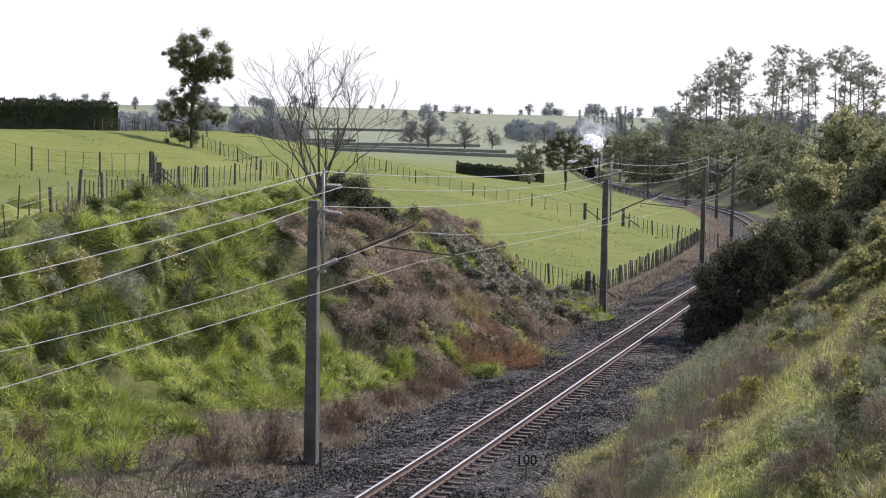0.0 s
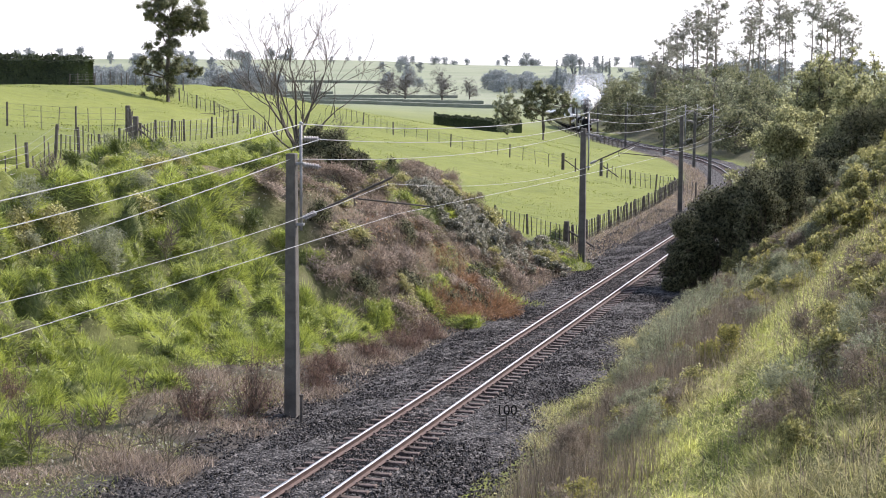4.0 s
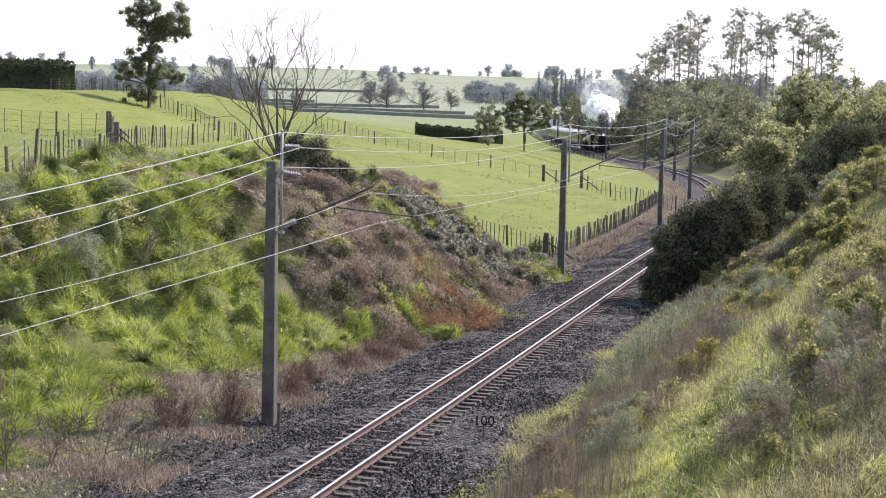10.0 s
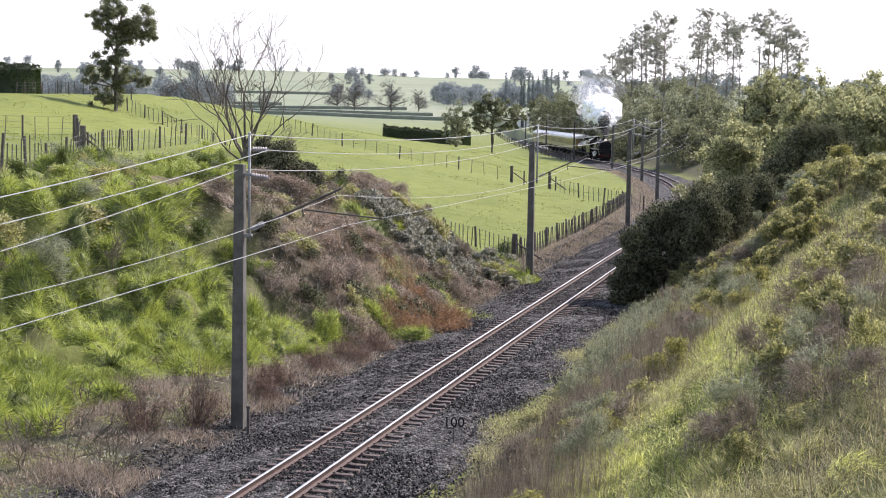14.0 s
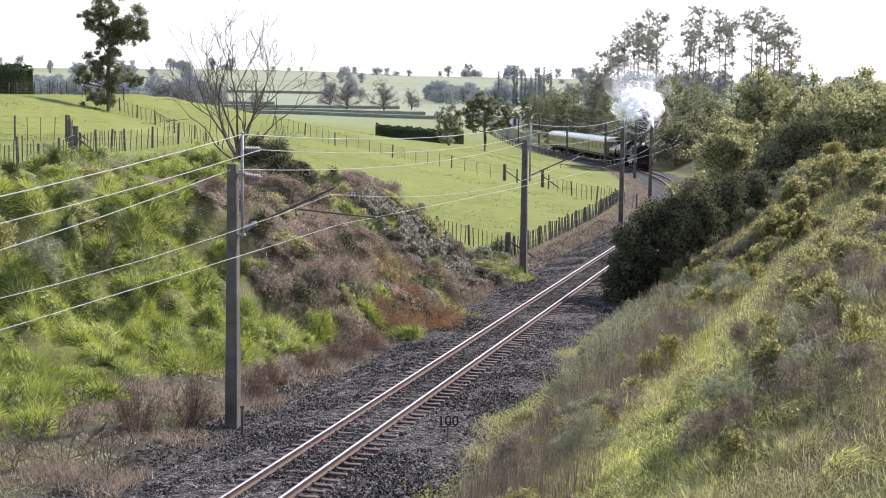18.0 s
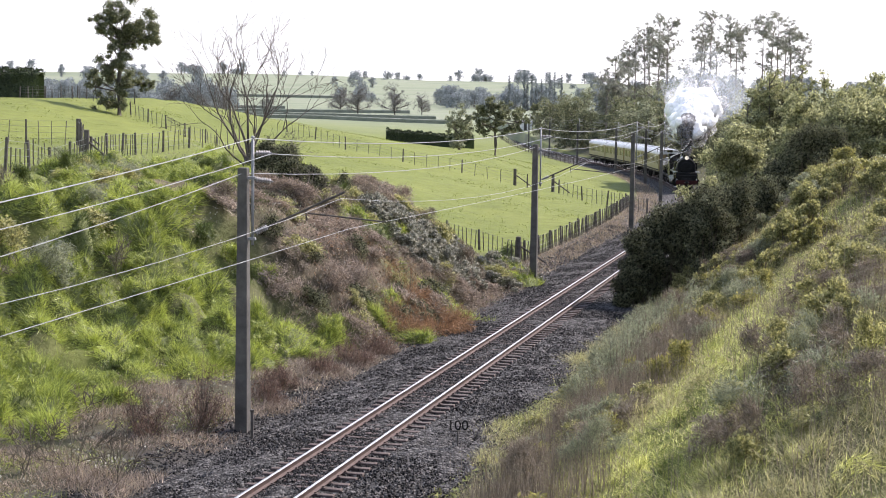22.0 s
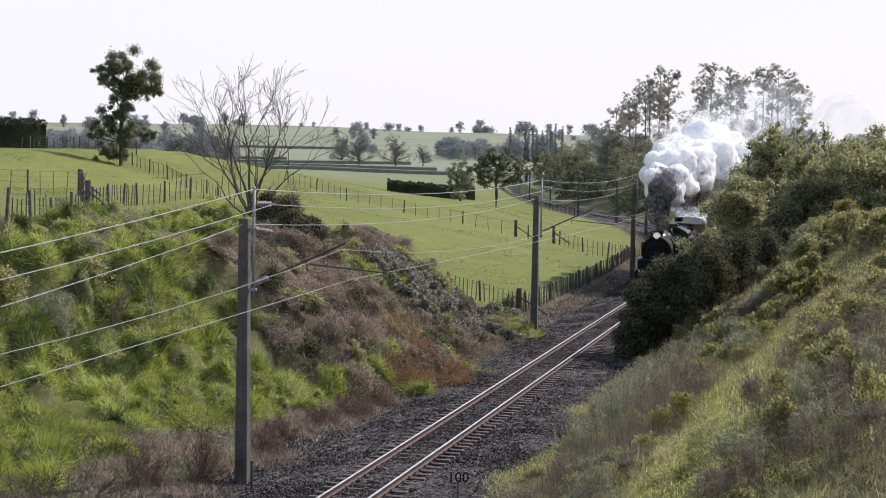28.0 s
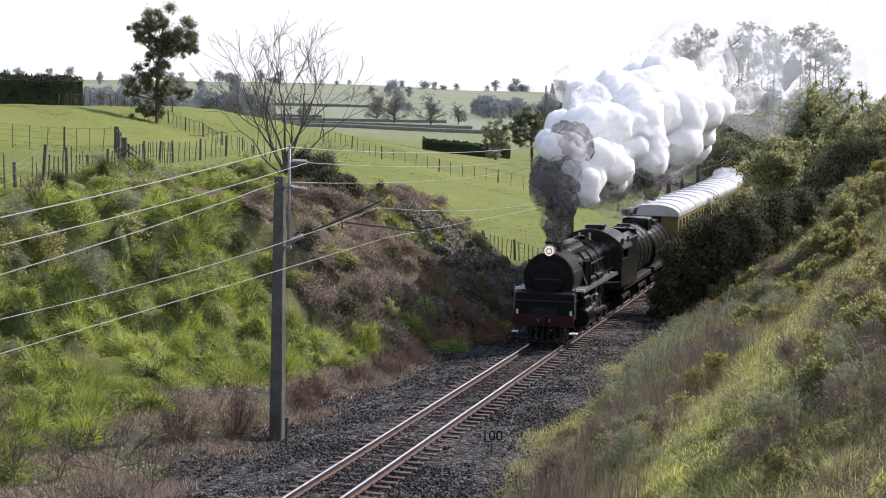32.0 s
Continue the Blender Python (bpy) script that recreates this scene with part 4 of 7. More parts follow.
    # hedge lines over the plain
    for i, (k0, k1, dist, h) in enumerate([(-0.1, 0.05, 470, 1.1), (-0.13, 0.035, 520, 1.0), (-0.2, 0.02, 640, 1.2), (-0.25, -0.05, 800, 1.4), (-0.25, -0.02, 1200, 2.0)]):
        hedge("field_hedge", k0 * dist, dist, k1 * dist, dist * rng.uniform(0.97, 1.03), h, 2.2, 20 + i, "long trimmed hedge across the plain", M_HAZEHEDGE, 2500)
    for ob in kinds + [pop, wil]:
        x = rng.uniform(-200, -60)
        ob.matrix_basis = pose(x, 700, land1(x, 700))
    # pale shed near the line
    x, y = 39.2, 452.0
    root = thing("farm_shed", x, y, land1(x, y), 12, "small white farm shed with a grey roof beside the line", "shed")
    part("wall", box(bmesh.new(), 0, 0, 0.9, 2.8, 2.0, 2.2, 0.03), M_WHITEWALL, root)
    bm = bmesh.new()
    for sg in (-1, 1):
        box(bm, 0, sg * 0.55, 2.2, 3.0, 1.3, 0.07, 0, Matrix.Rotation(-sg * 0.4, 4, "X"))
    part("roof", bm, M_GALV, root)
    part("door", box(bmesh.new(), -0.5, -1.02, 0.85, 0.8, 0.05, 1.8, 0.01), M_POST, root)
    # bushes beyond the far straight
    for i, (k, dist, w, h) in enumerate([(0.0825, 470, 5, 4.4), (0.0935, 458, 5.5, 5.6), (0.0995, 452, 5.5, 5.4), (0.1055, 448, 5.5, 5.0), (0.1115, 442, 5, 5.2)]):
        x = k * dist
        cl = ball_clumps(random.Random(80 + i), 14, w * 0.42, 2.2, 0.6, h, 0.8, 1.3)
        leafy_tree("far_bush", x, dist, h, cl, M_LEAF, 700 + i, "dark green bush beyond the far end of the line", 0.4, 2600, 0.14, None, "bushes beyond the line", shell=0.2)


build_far()


hedge("clipped_hedge", -60, 176, -32.3, 172, 2.75, 1.9, 1, "tall clipped dark hedge at the edge of the paddock", None, 14000)
hedge("clipped_hedge", 2.4, 335, 18.8, 331, 2.3, 1.6, 2, "low clipped dark hedge across the far paddock", None, 7000)


SMALL = {}


def small_shrub(name, x, y, w, h, mat, rng, label, leaf, count, aspect, group, up):
    """A low bush from a few shared shapes, set on the slope."""
    key = (mat.name, leaf, rng.randint(0, 2))
    if key not in SMALL:
        r2, nr = random.Random(len(SMALL) + 900), np.random.RandomState(len(SMALL) + 900)
        cl = ball_clumps(r2, 14, 0.42, 0.42, 0.15, 0.75, 0.14, 0.26)
        p, d = clump_points(cl, count, nr, 0.35, 0.9)
        p[:, 2] = np.abs(p[:, 2])
        tmp = leaves("foliage", p, leaf / 1.3, mat, nr, aspect, up=up, out=d * 0.8)
        SMALL[key] = tmp.data
        bpy.data.objects.remove(tmp)
    z = land(np.array([x, x + 0.4, x]), np.array([y, y, y + 0.4]))
    n = Vector((-(z[1] - z[0]) / 0.4, -(z[2] - z[0]) / 0.4, 1.4)).normalized()
    root = new(name, SMALL[key])
    root.matrix_basis = Matrix.Translation((x, y, z[0] - 0.06)) @ n.to_track_quat("Z", "Y").to_matrix().to_4x4() @ pose(0, 0, 0, 0, 0, rng.uniform(0, 360)) @ Matrix.Diagonal((w, w, h * 1.3, 1))
    return tagged(root, label, "shrub", group)


def path_d(y):
    return 8.2 + 0.07 * (np.asarray(y) - 35) + 1.6 * sm((np.asarray(y) - 47) / 9.0)


def build_bushes():
    rng = random.Random(17)
    # gorse on the cutting side towards the track
    for i, (k, dist, w, h) in enumerate([(0.1475, 70.5, 1.3, 2.2), (0.151, 71, 1.9, 3.2), (0.156, 71.5, 2.3, 4.0), (0.163, 72, 2.6, 4.3), (0.172, 72, 2.8, 4.4), (0.182, 72, 2.9, 4.4), (0.193, 70, 3.0, 3.9), (0.206, 72, 2.9, 3.2), (0.219, 74, 2.7, 2.5), (0.231, 76, 2.4, 1.7),
                                         (0.197, 79, 3.2, 3.6), (0.21, 80, 2.8, 2.6), (0.222, 82, 2.8, 2.4), (0.234, 84, 3.0, 3.0), (0.247, 84.5, 3.4, 3.3), (0.26, 85, 3.0, 2.6), (0.272, 86, 2.6, 1.7)]):
        shrub("gorse_bush", k * dist, dist, w, h, M_GORSE, 100 + i, "dense dark gorse bush on the cutting side", 0.14, 15000, 0.24, "gorse bushes", 0.3)
    # brambles that climb the bank in front of the gorse
    kinds = ((M_SCRUB, 0.11, 0.5), (M_SCRUB, 0.11, 0.5), (M_LEAF_YELLOW, 0.1, 0.5), (M_SCRUB, 0.09, 0.5), (M_GREYBUSH, 0.15, 0.14))
    for i in range(46):
        u = (i + rng.random()) / 46
        dist = 58 + 24 * rng.random()
        k = (0.176 + 0.004 * (66 - dist) * (dist < 66)) + 0.118 * u
        w, h = rng.uniform(1.6, 2.6), rng.uniform(0.8, 1.35)
        if abs(float(to_track([k * dist], [dist])[1][0]) - float(path_d(dist))) < 1.3 and dist < 62:
            continue
        m, lf, asp = rng.choice(kinds)
        shrub("bramble_thicket", k * dist, dist, w, h, m, 480 + i, "sunlit olive bramble thicket on the bank", lf, 4200, asp, "brambles on the bank", 0.2)
    # leafy trees on the bank
    for i in range(26):
        dist = rng.uniform(90, 116)
        k = 0.203 + 0.1 * (i + rng.random()) / 26
        x = k * dist
        top = 5.2 + 4.0 * float(sm((k - 0.195) / 0.03)) + rng.uniform(-1.4, 0.3)
        h = max(2.5, top - land1(x, dist)) - 0.8
        cl = ball_clumps(rng, 12, 1.9, 1.9, 0.35 * h, h, 0.6, 1.1)
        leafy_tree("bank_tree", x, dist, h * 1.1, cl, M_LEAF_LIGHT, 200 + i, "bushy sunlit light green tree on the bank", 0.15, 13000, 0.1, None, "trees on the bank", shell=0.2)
    for i, (k, top) in enumerate([(0.226, 10.1), (0.234, 9.6), (0.242, 10.3), (0.25, 9.5), (0.258, 10.0), (0.27, 9.2), (0.214, 8.6)]):
        x, dist = k * 102, 102
        h = top - land1(x, dist)
        cl = [(rng.gauss(0, 0.25) + 0.02 * h, rng.gauss(0, 0.25), h * (0.3 + 0.68 * j / 9), 0.85 - 0.07 * j) for j in range(10)]
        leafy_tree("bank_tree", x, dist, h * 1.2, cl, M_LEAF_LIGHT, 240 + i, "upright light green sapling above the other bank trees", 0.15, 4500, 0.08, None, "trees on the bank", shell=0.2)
    # trees outside the curve
    for i in range(84):
        s, d = 60 + 255 * (i + rng.random()) / 84, 6.0 + 20 * rng.random()
        x, y, z, a = track_point(s, d)
        h = rng.uniform(4.0, 6.0) + 4.5 * float(sm((s - 110) / 70.0)) * (0.55 + 0.45 * float(sm((d - 7) / 8.0)))
        cl = ball_clumps(rng, 12, 2.5, 2.5, 0.6, h, 1.0, 1.6) + [(2.3 * math.cos(q), 2.3 * math.sin(q), 0.8, 1.3) for q in (0.3, 1.6, 2.9, 4.2, 5.5)]
        leafy_tree("trackside_tree", x, y, h * 1.1, cl, M_LEAF if i % 3 else M_GREYBUSH, 300 + i, "dark green bushy tree outside the curve of the track", 0.32, 3800, 0.14, None, "trees outside the curve", shell=0.2)
    # dark bush under the bare tree
    for i, (x, y, w, h) in enumerate([(-5.2, 82, 1.8, 1.5), (-4.6, 76, 1.9, 2.1), (-3.7, 75, 2.1, 2.2), (-3.0, 74, 1.7, 1.6), (-4.0, 72.5, 1.7, 1.4), (-3.2, 72, 1.4, 1.0), (-3.4, 69.5, 1.9, 1.7), (-2.5, 70.5, 1.8, 1.4), (-4.2, 68.5, 1.6, 1.3), (-2.6, 66.5, 1.4, 0.9)]):
        shrub("gorse_bush", x, y, w, h, M_GORSE, 130 + i, "dark gorse bush at the foot of the bare tree", 0.14, 8000, 0.22, "gorse bushes", 0.3)
    # cutting side: brambles, bracken, dark sedge, dead brush
    for i, (k, dist, w, h) in enumerate([(0.022, 71, 2.6, 1.3), (0.034, 73, 2.4, 1.1), (0.012, 73, 2.2, 1.0), (0.044, 74, 2.0, 0.9), (0.056, 75, 2.0, 0.8), (0.067, 75.5, 2.0, 0.7), (0.078, 76, 1.8, 0.6), (0.03, 69, 2.0, 0.9), (0.05, 72, 1.8, 0.7), (0.071, 80, 2.0, 0.8), (0.08, 83, 1.8, 0.7), (0.062, 78, 2.0, 0.9), (0.05, 77, 2.0, 0.9), (0.085, 80, 1.6, 0.6), (0.0, 70.5, 2.0, 1.0), (0.008, 71.5, 2.2, 1.2), (0.017, 69, 2.0, 1.1), (0.027, 71, 2.2, 1.2), (0.034, 70, 2.0, 1.0), (0.042, 71.5, 2.0, 1.0), (0.055, 73, 1.8, 0.9), (0.065, 77.5, 1.8, 0.9), (0.07, 83, 1.8, 0.9)]):
        shrub("bramble_thicket", k * dist, dist, w, h, M_BRAMBLE, 400 + i, "tangled silvery bramble thicket on the spur", 0.085, 9000, 0.55, "brambles on the spur", 0.1)
    for i, (k, dist, w, h) in enumerate([(0.038, 62.5, 1.9, 1.1), (0.026, 61.0, 1.7, 0.9), (0.046, 64.5, 1.5, 0.9), (0.018, 60.0, 1.4, 0.9), (0.022, 63.5, 1.5, 1.3)]):
        feather_bush("bracken", k * dist, dist, w * 1.15, h, M_DEADRED, 420 + i, "rust-brown dead bracken at the foot of the bank", 0.2, 3000, "dead bracken", 30, 0.08)
    for i, (k, dist, w, h) in enumerate([(-0.1, 42.8, 1.7, 2.0), (-0.129, 41.6, 1.2, 1.3), (-0.06, 47.0, 1.1, 0.9), (-0.235, 42.0, 1.2, 1.1), (-0.052, 49, 0.9, 0.8), (-0.012, 54, 1.2, 0.9), (0.002, 56.5, 1.1, 0.8), (-0.03, 52, 1.0, 0.7)]):
        feather_bush("dead_brush", k * dist, dist, w, h, M_RUSSET, 430 + i, "feathery russet-brown dead brush beside the ballast", 0.16, 3000, "dead brush", 26, 0.065)
    n = 0
    for i in range(1500):
        s, d = rng.uniform(-78, -24), -rng.uniform(3.4, 19)
        toe = 3.0 + 5.2 * float(sm((-46 - s) / 18.0))
        if -d < toe + 0.2 or -d > float(crest_left(s)) - 0.5:
            continue
        x, y, z, a = track_point(s, d)
        if y < 38 or abs(x / y) > 0.29:
            continue
        brown = s > -52 + 0.3 * (-d - toe) and -d < toe + 8
        r = rng.random()
        if brown and r < 0.85:
            m, lf, asp = rng.choice(((M_DEAD, 0.15, 0.12), (M_DEAD, 0.15, 0.12), (M_GORSE, 0.13, 0.2), (M_WEED, 0.16, 0.1), (M_SCRUB, 0.1, 0.4)))
            small_shrub("dead_scrub", x, y, rng.uniform(0.9, 1.9), rng.uniform(0.4, 0.9), m, rng, "low withered scrub on the cutting face", lf, 1600, asp, "scrub on the cutting face", 0.5)
        elif -d > float(crest_left(s)) - 4.5 and r < 0.3:
            m, lf, asp = rng.choice(((M_GREYBUSH, 0.15, 0.1), (M_GREYBUSH, 0.15, 0.1), (M_SCRUB, 0.11, 0.4)))
            small_shrub("crest_scrub", x, y, rng.uniform(0.8, 1.7), rng.uniform(0.5, 1.0), m, rng, "grey-brown scrub near the crest of the bank", lf, 1600, asp, "scrub on the crest", 0.8)
        elif r < 0.42:
            small_shrub("grass_tussock", x, y, rng.uniform(0.9, 1.7), rng.uniform(0.4, 0.75), rng.choice((M_SEDGE, M_GRASS, M_GRASS, M_GRASS)), rng, "thick green grass tussock on the bank", 0.3, 1500, 0.06, "tussocks on the bank", 0.9)
        else:
            continue
        n += 1
        if n > 330:
            break
    # leafless brush on the bank
    for i, (k, dist, h) in enumerate([(-0.146, 54, 1.5), (-0.2, 52, 1.2), (-0.22, 44, 1.1), (-0.165, 43.5, 1.0), (-0.04, 66, 1.6), (-0.075, 68, 1.5), (-0.21, 56, 1.3), (-0.17, 37.5, 1.3), (-0.148, 36.5, 1.5), (-0.2, 37, 1.3), (-0.26, 37.5, 1.2), (-0.235, 39, 1.0), (-0.185, 39, 1.0), (-0.225, 36, 1.2), (-0.16, 39.5, 0.9)]):
        x, y = k * dist, dist
        root = thing("leafless_brush", x, y, land1(x, y), 0, "leafless grey brush standing in the grass", "shrub", "leafless brush")
        tubes = []
        for j in range(rng.randint(3, 5)):
            a = rng.uniform(0, 6.28)
            branch_tubes(rng, (0, 0, -0.05), (0.6 * math.cos(a), 0.6 * math.sin(a), 1), h * 0.4, 0.012, 3, tubes, 0.6, (1, 3), 0.08, 0.75, None, 0.2)
        wood("twig_crown", tubes, M_TWIG, root)
    # side towards the path
    for i, (k, dist, w, h) in enumerate([(0.143, 49, 2.2, 1.5), (0.15, 51.5, 2.2, 1.5), (0.138, 52, 1.7, 1.1), (0.162, 55, 2.2, 1.3), (0.153, 58, 2.0, 1.0), (0.176, 60, 2.2, 1.1), (0.163, 62.5, 2.0, 1.0), (0.126, 46.5, 1.5, 0.9), (0.19, 62, 2.0, 1.0)]):
        feather_bush("broom_bush", k * dist, dist, w, h * 1.1, M_GREYBUSH, 450 + i, "grey-green feathery broom bush beside the line", 0.17, 6000, "broom bushes", 40)
    kinds = ((M_GREYBUSH, 0.16, 0.09, "grey-green feathery scrub beside the line"), (M_SCRUB, 0.1, 0.4, "olive scrub on the bank by the path"), (M_WEED, 0.18, 0.08, "brown dead weeds on the bank"),
             (M_LEAF_YELLOW, 0.1, 0.45, "yellow-green leafy weeds on the bank"), (M_BRAMBLE, 0.1, 0.5, "pale bramble patch on the bank"), (M_SEDGE, 0.26, 0.06, "dark green sedge clump on the bank"))
    n = 0
    for i in range(1400):
        y = rng.uniform(28, 68)
        x = y * rng.uniform(0.08, 0.31)
        s, d = (float(v[0]) for v in to_track([x], [y]))
        pd = float(path_d(y))
        if d < 3.7 or pd - 1.3 < d < pd + 1.4:
            continue
        if d < pd:
            m, lf, asp, lab = rng.choice((kinds[0], kinds[2], kinds[2], kinds[3], kinds[1]))
        else:
            m, lf, asp, lab = rng.choice((kinds[1], kinds[1], kinds[1], kinds[2], kinds[2], kinds[0]))
        low = 0.55 if d < 4.5 else 1.0
        small_shrub("scrub_bush", x, y, rng.uniform(0.7, 1.6), rng.uniform(0.35, 0.95) * low, m, rng, lab, lf, 1300, asp, "scrub by the path", 0.7)
        n += 1
        if n > 250:
            break


build_bushes()


# ---- grass ----
def grass_stuff(name, pts, height, width, mat, seed, label, lean=0.5, per=6, spread=0.12):
    rng = np.random.RandomState(seed)
    v, f = blades(pts, height, width, rng, lean, per, spread)
    return tagged(put(name, mesh_from(name, v, f, mat)), label, "grass", kind="stuff")


def tussocks(name, centres, radius, height, n, width, mat, seed, label, blade=0.2, wild=0.45, dome=True):
    """Rounded mounds: an uneven thatch dome each, covered with fine blades that fall outwards."""
    rng = np.random.RandomState(seed)
    m = len(centres)
    c = np.asarray(centres, float)
    rad, high, ph = radius * rng.uniform(0.6, 1.4, m), height * rng.uniform(0.55, 1.35, m), rng.uniform(0, 6.28, (m, 3))
    drop = rng.normal(size=(m, 2)) * 0.25

    def surface(i, q, a):
        """Height and offset on mound i at share q of its radius in direction a."""
        k = 1 + 0.16 * np.sin(2 * a + ph[i, 0]) + 0.1 * np.sin(3 * a + ph[i, 1]) + 0.07 * np.sin(7 * a + ph[i, 2])
        r = rad[i] * q * k
        z = high[i] * ((1 - q ** 2.4) * (1 + 0.12 * np.sin(5 * a + 4 * q + ph[i, 1]))) - 0.12
        x, y = c[i, 0] + r * np.cos(a) + drop[i, 0] * (1 - q), c[i, 1] + r * np.sin(a) + drop[i, 1] * (1 - q)
        return np.stack([x, y, 0.7 * land(x, y) + 0.3 * c[i, 2] * (1 - q) + 0.3 * land(x, y) * q + z], 1)

    rings, segs = 5, 12
    ids = np.arange(m)
    grid = [surface(ids, np.full(m, (j + 0.02) / rings) ** 0.8, np.full(m, 2 * math.pi * t / segs)) for j in range(rings + 1) for t in range(segs)]
    v0 = np.stack(grid, 1)
    quad = np.array([(j * segs + t, j * segs + (t + 1) % segs, (j + 1) * segs + (t + 1) % segs, (j + 1) * segs + t) for j in range(rings) for t in range(segs)])
    tri = np.concatenate([quad[:, [0, 2, 1]], quad[:, [0, 3, 2]]])
    k0 = v0.shape[1]
    f0 = (tri[None] + (ids * k0)[:, None, None]).reshape(-1, 3)
    i = np.repeat(ids, n)
    q, a = np.sqrt(rng.uniform(size=m * n)) * 1.02, rng.uniform(0, 2 * math.pi, m * n)
    base = surface(i, q, a)
    way = np.stack([np.cos(a) * (0.15 + 0.8 * q), np.sin(a) * (0.15 + 0.8 * q), 0.75 - 0.95 * q * q], 1) + rng.normal(size=(m * n, 3)) * wild + np.repeat(rng.normal(size=(m, 3)) * 0.2, n, 0)
    tip = base + way * (blade * rng.uniform(0.5, 1.35, m * n))[:, None]
    side = np.cross(way, rng.normal(size=(m * n, 3)))
    side *= (width * rng.uniform(0.6, 1.4, m * n) / (np.linalg.norm(side, axis=1) + 1e-9))[:, None]
    v1 = np.stack([base - side, base + side, tip], 1).reshape(-1, 3)
    if not dome:
        return tagged(put(name, mesh_from(name, v1, np.arange(m * n * 3).reshape(-1, 3), mat)), label, "grass", kind="stuff")
    f1 = np.arange(m * n * 3).reshape(-1, 3) + m * k0
    me = mesh_from(name, np.concatenate([v0.reshape(-1, 3), v1]), np.concatenate([f0, f1]), mat)
    smooth = np.zeros(len(f0) + len(f1), bool)
    smooth[:len(f0)] = True
    me.materials.append(M_THATCH)
    me.polygons.foreach_set("material_index", smooth.astype(np.int32))
    me.polygons.foreach_set("use_smooth", smooth)
    return tagged(put(name, me), label, "grass", kind="stuff")


def build_grass():
    rng = np.random.RandomState(31)

    def green(x, y, s, d, loose=0.5):
        toe = 3.0 + 5.2 * sm((-46 - s) / 18.0)
        g = 0.8 * waves(x, y, 0.9, 41) + 2.2 * sm((-50.0 - s + 0.2 * (-d - 9)) / 7.0) - 0.8
        foot = toe - 0.3 - 2.6 * sm(0.7 * waves(x, y, 1.3, 43))
        return (-d > foot) & (-d < crest_left(s) - 0.8) & (s < -14) & (np.abs(x / y) < 0.3) & (g > rng.uniform(-loose, loose, len(x)))

    def spaced(p, gap):
        """Drops places closer than gap to an earlier one."""
        cells, out = {}, []
        for i, (x, y, z) in enumerate(p):
            c = (int(x // gap), int(y // gap))
            near = [j for a in (-1, 0, 1) for b in (-1, 0, 1) for j in cells.get((c[0] + a, c[1] + b), ())]
            if all((p[j][0] - x) ** 2 + (p[j][1] - y) ** 2 > gap * gap for j in near):
                cells.setdefault(c, []).append(i)
                out.append(i)
        return p[out]

    p = spaced(scatter(12000, -26, 8, 34, 98, rng, green), 0.95)
    near = p[:, 1] < 60
    tussocks("grass_mounds", p[near], 0.7, 0.5, 2000, 0.0095, M_GRASS, 14, "broad mounds of lush hanging grass on the cutting side", 0.25)
    tussocks("grass_mounds", p[~near], 0.7, 0.5, 1000, 0.013, M_GRASS, 16, "broad mounds of lush hanging grass on the cutting side")
    p = spaced(scatter(12000, -26, 8, 34, 90, rng, green), 0.8)[::2]
    tussocks("grass_tussocks", p, 0.38, 0.36, 420, 0.0085, M_GRASS, 15, "rounded tussocks of lush grass on the cutting side")
    p = spaced(scatter(5000, -26, 8, 36, 90, rng, lambda x, y, s, d: green(x, y, s, d, 0.9)), 1.7)[::2]
    tussocks("sedge_tussocks", p, 0.5, 0.6, 700, 0.009, M_SEDGE, 17, "dark green sedge tussocks among the grass", 0.26)
    p = scatter(60000, -26, 8, 34, 98, rng, green)
    hv = 0.24 + 0.14 * waves(p[:, 0], p[:, 1], 2.2, 42)
    grass_stuff("bank_grass", p, np.clip(hv * 0.8, 0.1, 0.5), 0.009, M_GRASS, 5, "long lush grass on the cutting side", 0.9, 5)

    def dead_bank(x, y, s, d):
        toe = 3.0 + 5.2 * sm((-46 - s) / 18.0)
        return (-d > 3.1) & (-d < toe + 1.2 + 5.5 * sm((s + 54) / 8)) & (s < -20) & (waves(x, y, 1.4, 47) + 0.4 * sm((s + 64) / 10) > rng.uniform(-0.3, 0.8, len(x))) & (np.abs(x / y) < 0.3)

    p = scatter(100000, -14, 9, 33, 82, rng, dead_bank)
    hv = 0.2 + 0.12 * waves(p[:, 0], p[:, 1], 1.8, 48)
    k = rng.uniform(size=len(p)) < 0.14
    grass_stuff("dead_grass", p[k], np.clip(hv[k], 0.06, 0.5), 0.012, M_STRAW, 7, "pale dead grass at the foot of the bank", 0.9, 6)
    grass_stuff("dead_stalks", p[~k], np.clip(hv[~k] * 1.4, 0.08, 0.6), 0.010, M_DEAD, 8, "brown dead stalks at the foot of the bank", 0.7, 6)

    def right_bank(x, y, s, d):
        return (d > 3.35 + 0.5 * waves(x, y, 0.8, 44)) & (d < 30) & (s < -12) & (x / y < 0.36)

    p = scatter(230000, 0, 32, 20, 90, rng, right_bank)
    s, d = to_track(p[:, 0], p[:, 1])
    path = np.exp(-(((d - path_d(p[:, 1])) / 1.5) ** 2))
    hv = (0.26 + 0.16 * waves(p[:, 0], p[:, 1], 1.3, 45)) * (1 - 0.55 * path)
    mixv = 0.7 * waves(p[:, 0], p[:, 1], 0.8, 46) + 2.4 * path - 0.75 + 0.45 * rng.normal(size=len(p))
    g = mixv > 0
    grass_stuff("path_grass", p[g], np.clip(hv[g], 0.07, 0.7), 0.0075, M_GRASS2, 6, "light green grass on the bank by the path", 0.95, 6, 0.16)
